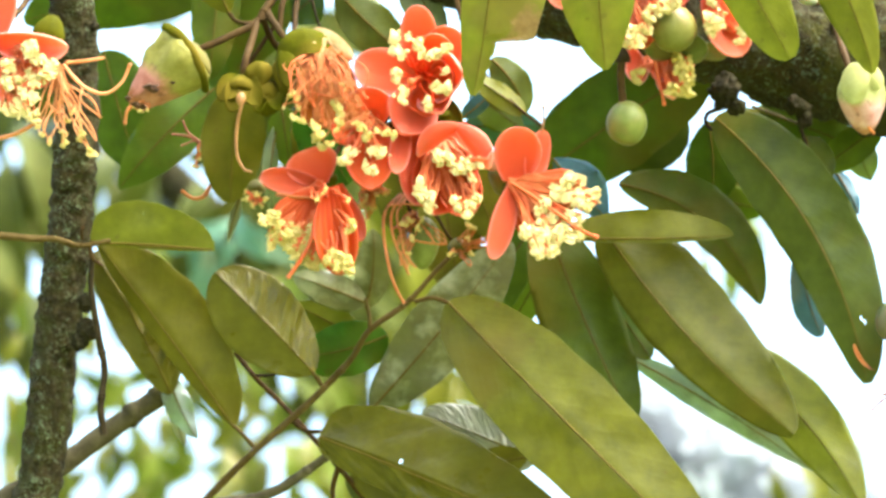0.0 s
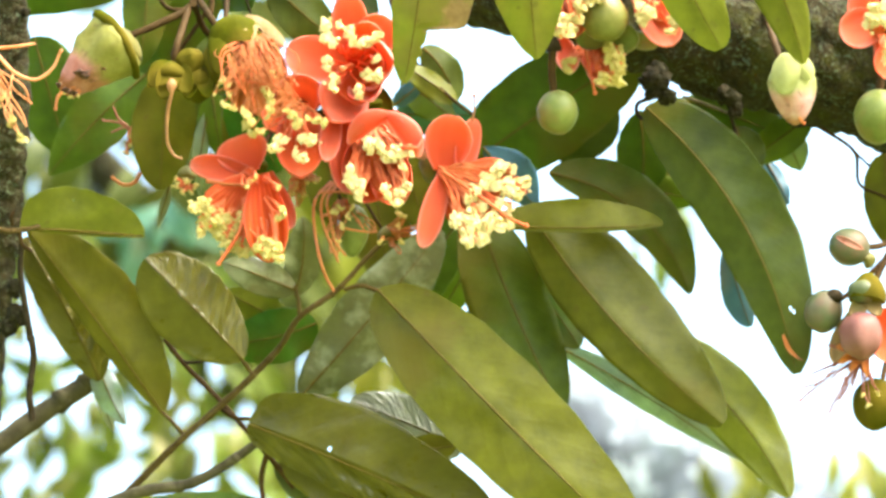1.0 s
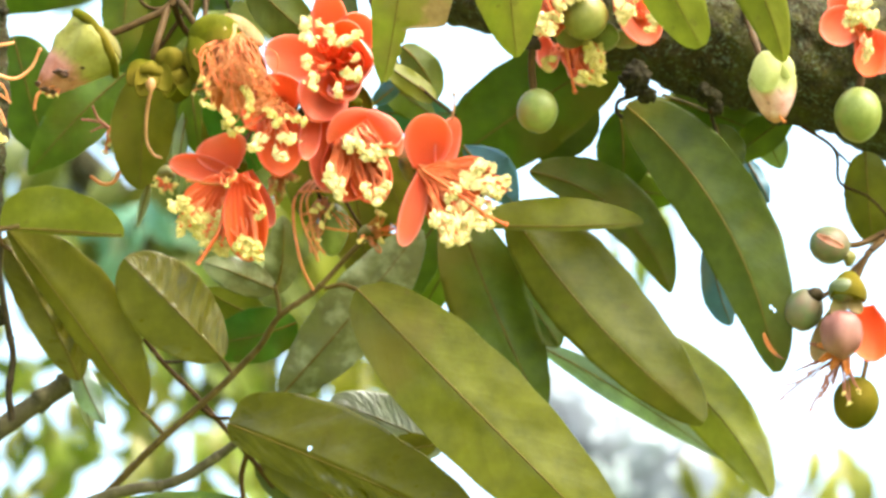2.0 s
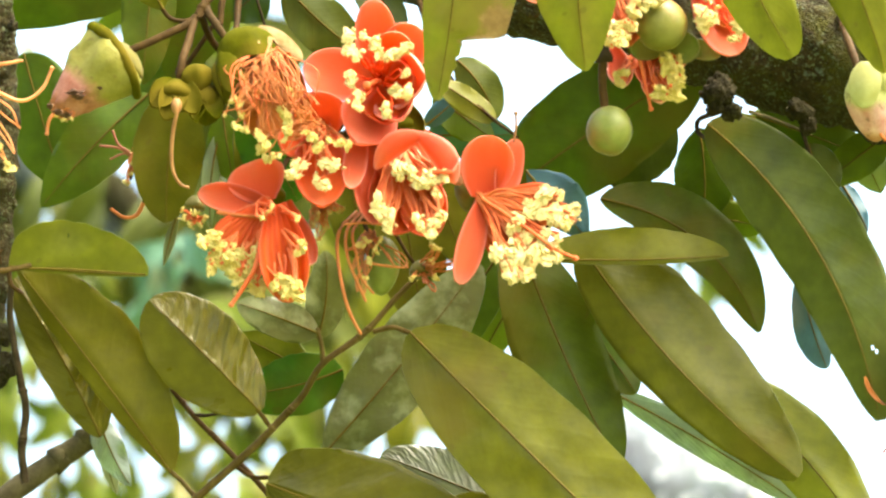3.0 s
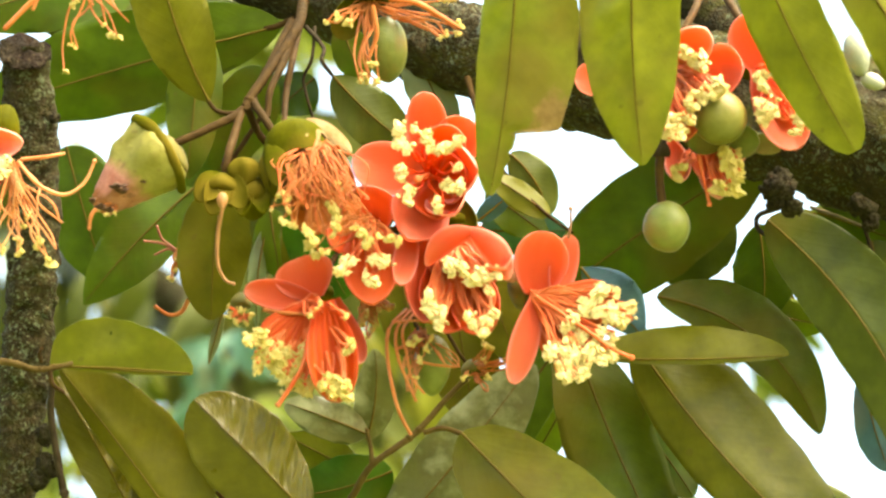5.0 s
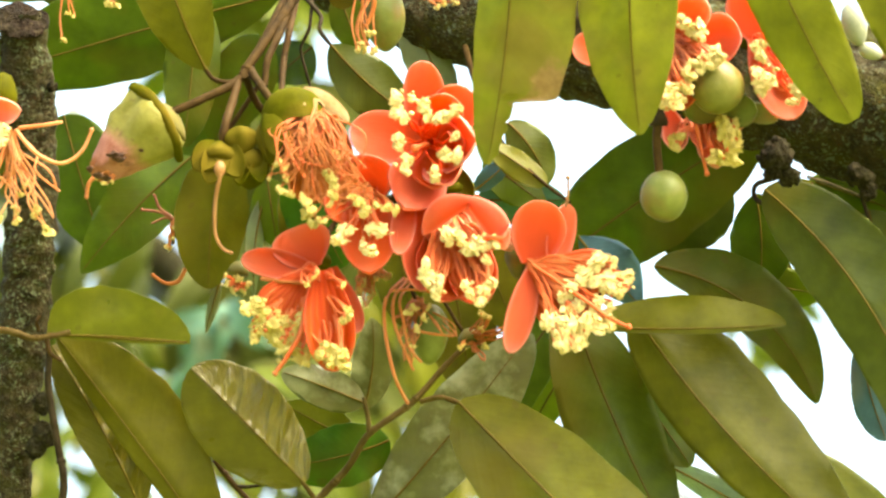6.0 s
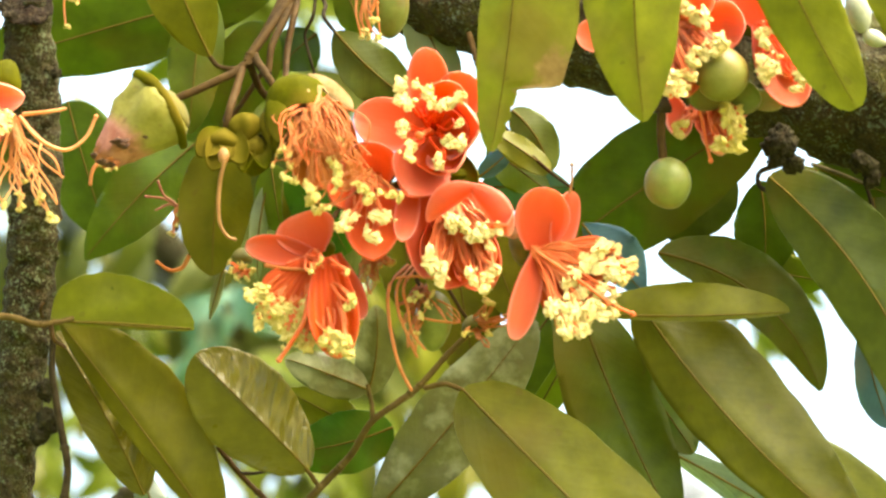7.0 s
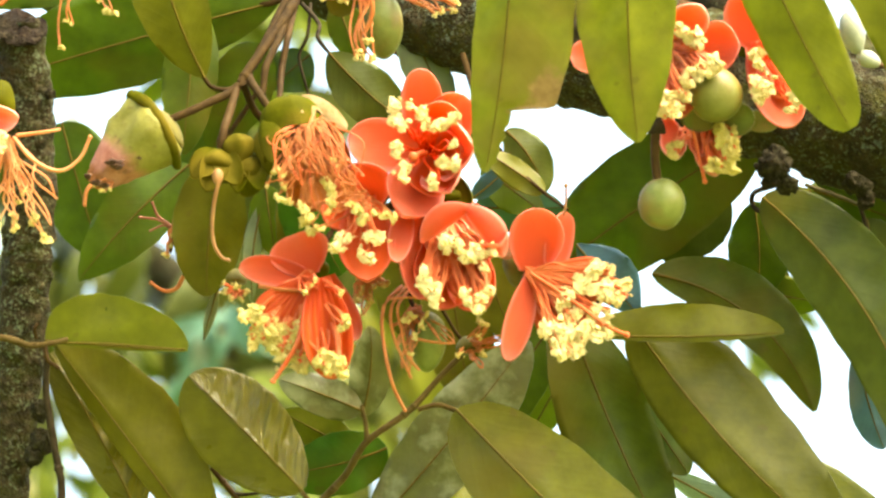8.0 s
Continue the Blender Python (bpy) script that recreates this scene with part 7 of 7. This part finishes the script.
bloom = thing("flower_bud", (0.2780, 3.6379, 2.4275), "small round brown-green bud on a stalk", "flower bud", "flower buds")
bud_body(bloom, (0.2786, 3.6363, 2.4339), (-0.3289, 0.1362, -0.9345), 0.0261, 0.0116, BUD_GREY, "bud", point=0.05, lump=0.05)
bud_body(bloom, (0.2800, 3.6320, 2.4340), (0.1, 0.05, -0.9937), 0.0100, 0.0053, TWIG_DARK, "calyx", point=0.05, lump=0.12)

bloom = thing("spent_flower", (0.2979, 3.6395, 2.4210), "spent flower with coral petals and stringy orange stamens", "spent flower", "spent flowers")
calyx(bloom, (0.3004, 3.6241, 2.4413), (-0.0953, -0.0469, -0.9943), 0.0163, 0.0116, SEPAL, "", "calyx")
bud_body(bloom, (0.2968, 3.6210, 2.4372), (0.0000, 0.0469, -0.9989), 0.0145, 0.0099, BUD_GREY, "bud")
bud_body(bloom, (0.2940, 3.6237, 2.4181), (0.0976, 0.0467, -0.9941), 0.0284, 0.0133, CORAL, "petal_ball", point=0.15, lump=0.12, lobes=5, lobe=0.06)
petal(bloom, (0.2985, 3.6230, 2.4290), (0.2900, 3.6190, 2.4130), 0.0110, face=15, cup=0.5, name="sepal", widest=0.55, material=BUD_YELLOW)
petal(bloom, (0.2990, 3.6230, 2.4290), (0.3060, 3.6200, 2.4150), 0.0100, face=-15, cup=0.5, name="sepal", widest=0.55, material=BUD_YELLOW)
petal(bloom, (0.3112, 3.6387, 2.4242), (0.3153, 3.6369, 2.3899), 0.0261, face=0, cup=0.5, material=PETAL_IN)
petal(bloom, (0.2913, 3.6395, 2.4210), (0.2813, 3.6467, 2.3920), 0.0145, face=0, name='withered_petal', material=BUD_YELLOW)
for end, size in (
        ((0.2760, 3.6320, 2.4000), 0.0000),
        ((0.2660, 3.6320, 2.3820), 0.0000),
        ((0.2620, 3.6320, 2.3740), 0.0000),
        ((0.2580, 3.6320, 2.3650), 0.0000),
        ((0.2840, 3.6320, 2.3720), 0.0000),
        ((0.2800, 3.6320, 2.3650), 0.0000),
        ((0.2760, 3.6320, 2.3580), 0.0000),
        ((0.2900, 3.6320, 2.3740), 0.0000),
        ((0.2970, 3.6320, 2.3700), 0.0026),
        ((0.3020, 3.6320, 2.3780), 0.0000),
        ((0.3060, 3.6320, 2.3710), 0.0030),
        ((0.3000, 3.6320, 2.3640), 0.0030),
):
    stamens(bloom, (0.2960, 3.6320, 2.3940), end, size, 3, material=DRIED, anther=OLDANTHER, thick=0.00045, arch=0.0, tangle=0.06)
for tip in ((0.2810, 3.6280, 2.3980), (0.2820, 3.6280, 2.3880), (0.2890, 3.6280, 2.3830), (0.2990, 3.6280, 2.3800)):
    petal(bloom, (0.2970, 3.6300, 2.3980), tip, 0.0055, cup=0.4, curl=-0.1, name="stamen_sheath", widest=0.4, material=WITHERED)

bloom = thing("flower_bud", (0.3062, 3.6507, 2.3759), "dark green round bud at the bottom of the far cluster", "flower bud", "flower buds")
stem(bloom, "stalk", [(0.3171, 3.6696, 2.4244), (0.3129, 3.6663, 2.3962), (0.3087, 3.6605, 2.3779)], 0.00174, 0.00145, STALK)
bud_body(bloom, (0.3062, 3.6487, 2.3839), (-0.0499, 0.1929, -0.9799), 0.0313, 0.0139, SEPAL, "bud", point=0.05)

scrap = thing("fallen_filament", (0.2560, 3.6500, 2.4010), "orange dried filament stuck to the tip of a leaf", "filament")
petal(scrap, (0.2510, 3.6500, 2.4100), (0.2610, 3.6500, 2.3950), 0.0026, cup=0.3, curl=0.05, name="strip", widest=0.4, blunt=0.5, bow=0.1, material=FADED)
style(scrap, [(0.2590, 3.6500, 2.3970), (0.2610, 3.6490, 2.3950), (0.2630, 3.6490, 2.3940)], 0.00045, DRIED, 0, "thread")

# ---- blurred foliage and a pale limb far behind ----
rng = random.Random(11)


def far_tree(at, label, crowns, limb, boughs=()):
    tree_far = thing("background_tree", at, label, "tree", "trees behind")
    bm = bmesh.new()
    tube(bm, spline(limb, 60), 0.12, 0.09, 40, 0.05, 9.0)
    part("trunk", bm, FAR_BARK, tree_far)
    for bark, line, r0, r1 in boughs:
        bm = bmesh.new()
        tube(bm, spline(line, 60), r0, r1, 32, 0.12, 14.0)
        part("bough", bm, bark, tree_far)
    for look_of, centre, size, count, length in crowns:
        bm = bmesh.new()
        for k in range(count):
            c = Vector(centre) + Vector((rng.uniform(-1, 1) * size[0], rng.uniform(-1, 1) * size[1], rng.uniform(-1, 1) * size[2]))
            w = rng.uniform(0, math.tau)
            d = Vector((math.cos(w) * 0.7, rng.uniform(-0.3, 0.3), -abs(math.sin(w)) - 0.2)).normalized() * length * rng.uniform(0.7, 1.2)
            side, nrm = facing(d.normalized(), rng.uniform(-40, 40))
            wide = d.length * 0.17

            def point(u, v, c=c, d=d, side=side, nrm=nrm, wide=wide):
                h = wide * max(0.02, math.sin(math.pi * u)) ** 0.7
                return c + d * u + side * h * (v * 2 - 1) + nrm * (0.15 * d.length * 4 * u * (1 - u) + 0.3 * h * abs(v * 2 - 1)), nrm
            sheet(bm, point, 7, 2, 0.001)
        part("crown", bm, LEAF[look_of], tree_far)["kind"] = "stuff"


left_crown = (
    ("yellow", (-0.3290, 9.0000, 3.4940), (0.255, 0.35, 0.139), 84, 0.085),
    ("hanging", (-0.3220, 9.0000, 3.4860), (0.255, 0.35, 0.135), 44, 0.075),
    ("far", (-0.3820, 9.0000, 3.4470), (0.195, 0.35, 0.090), 5, 0.080),
    ("far", (-0.2480, 9.0000, 3.7930), (0.075, 0.35, 0.030), 26, 0.130),
    ("yellow", (-0.2720, 9.0000, 4.1550), (0.075, 0.35, 0.034), 20, 0.130),
    ("far", (-0.1510, 9.0000, 3.6560), (0.083, 0.35, 0.034), 26, 0.120),
    ("mint", (-0.2820, 8.6000, 3.6480), (0.034, 0.20, 0.020), 12, 0.100),
    ("far", (-0.5790, 9.0000, 3.8150), (0.041, 0.35, 0.143), 24, 0.150),
    ("deep", (-0.3510, 9.0000, 3.8690), (0.068, 0.35, 0.022), 8, 0.120),
    ("far", (-0.0900, 9.0000, 3.8230), (0.083, 0.35, 0.041), 20, 0.130),
    ("far", (-0.2290, 9.0000, 3.9800), (0.056, 0.35, 0.041), 16, 0.130),
    ("yellow", (-0.1600, 9.0000, 4.1760), (0.052, 0.35, 0.030), 12, 0.120),
    ("yellow", (-0.3940, 9.2000, 3.7800), (0.055, 0.30, 0.035), 14, 0.120),
    ("hanging", (-0.0690, 9.2000, 3.8110), (0.075, 0.30, 0.060), 26, 0.130),
    ("hanging", (-0.0470, 9.2000, 3.6820), (0.070, 0.30, 0.030), 14, 0.120),
    ("far", (-0.4540, 9.2000, 3.8790), (0.030, 0.30, 0.055), 9, 0.120),
    ("pale", (-0.4580, 9.0000, 4.0190), (0.045, 0.35, 0.022), 4, 0.090),
)
right_crown = (
    ("yellow", (0.4300, 9.0000, 3.8300), (0.030, 0.35, 0.015), 8, 0.100),
    ("hanging", (0.5070, 9.0000, 3.4220), (0.052, 0.35, 0.019), 7, 0.075),
    ("hanging", (0.6820, 9.0000, 3.3920), (0.037, 0.35, 0.022), 6, 0.075),
    ("yellow", (0.3860, 9.0000, 3.7570), (0.015, 0.35, 0.026), 3, 0.080),
    ("hanging", (0.6450, 9.0000, 3.4610), (0.045, 0.35, 0.037), 3, 0.100),
)
far_tree((-0.9, 9.3, 0.0), "out-of-focus tree with yellow-green leaves behind", left_crown, [(-0.9, 9.3, -0.05), (-0.92, 9.2, 1.6), (-0.95, 9.4, 3.4), (-1.0, 9.5, 5.2)], (
    (BARK_STEM, [(-0.8170, 9.1000, 4.1170), (-0.5290, 9.1000, 4.0030), (-0.4030, 9.1000, 3.9050), (-0.3220, 9.1000, 3.8370), (-0.2340, 9.1000, 3.7540), (-0.1020, 9.1000, 3.6490)], 0.034, 0.022),
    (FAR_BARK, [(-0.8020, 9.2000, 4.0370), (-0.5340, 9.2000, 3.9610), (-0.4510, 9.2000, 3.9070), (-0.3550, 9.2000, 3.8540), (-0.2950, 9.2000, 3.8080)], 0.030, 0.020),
))
far_tree((1.05, 9.6, 0.0), "out-of-focus tree with a pale lichen-covered limb", right_crown, [(1.05, 9.6, -0.05), (1.03, 9.55, 1.6), (0.98, 9.4, 3.3), (1.05, 9.5, 5.0)], (
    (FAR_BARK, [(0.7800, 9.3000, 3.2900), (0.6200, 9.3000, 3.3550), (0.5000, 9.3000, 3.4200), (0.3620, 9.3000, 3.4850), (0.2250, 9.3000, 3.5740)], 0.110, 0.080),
))
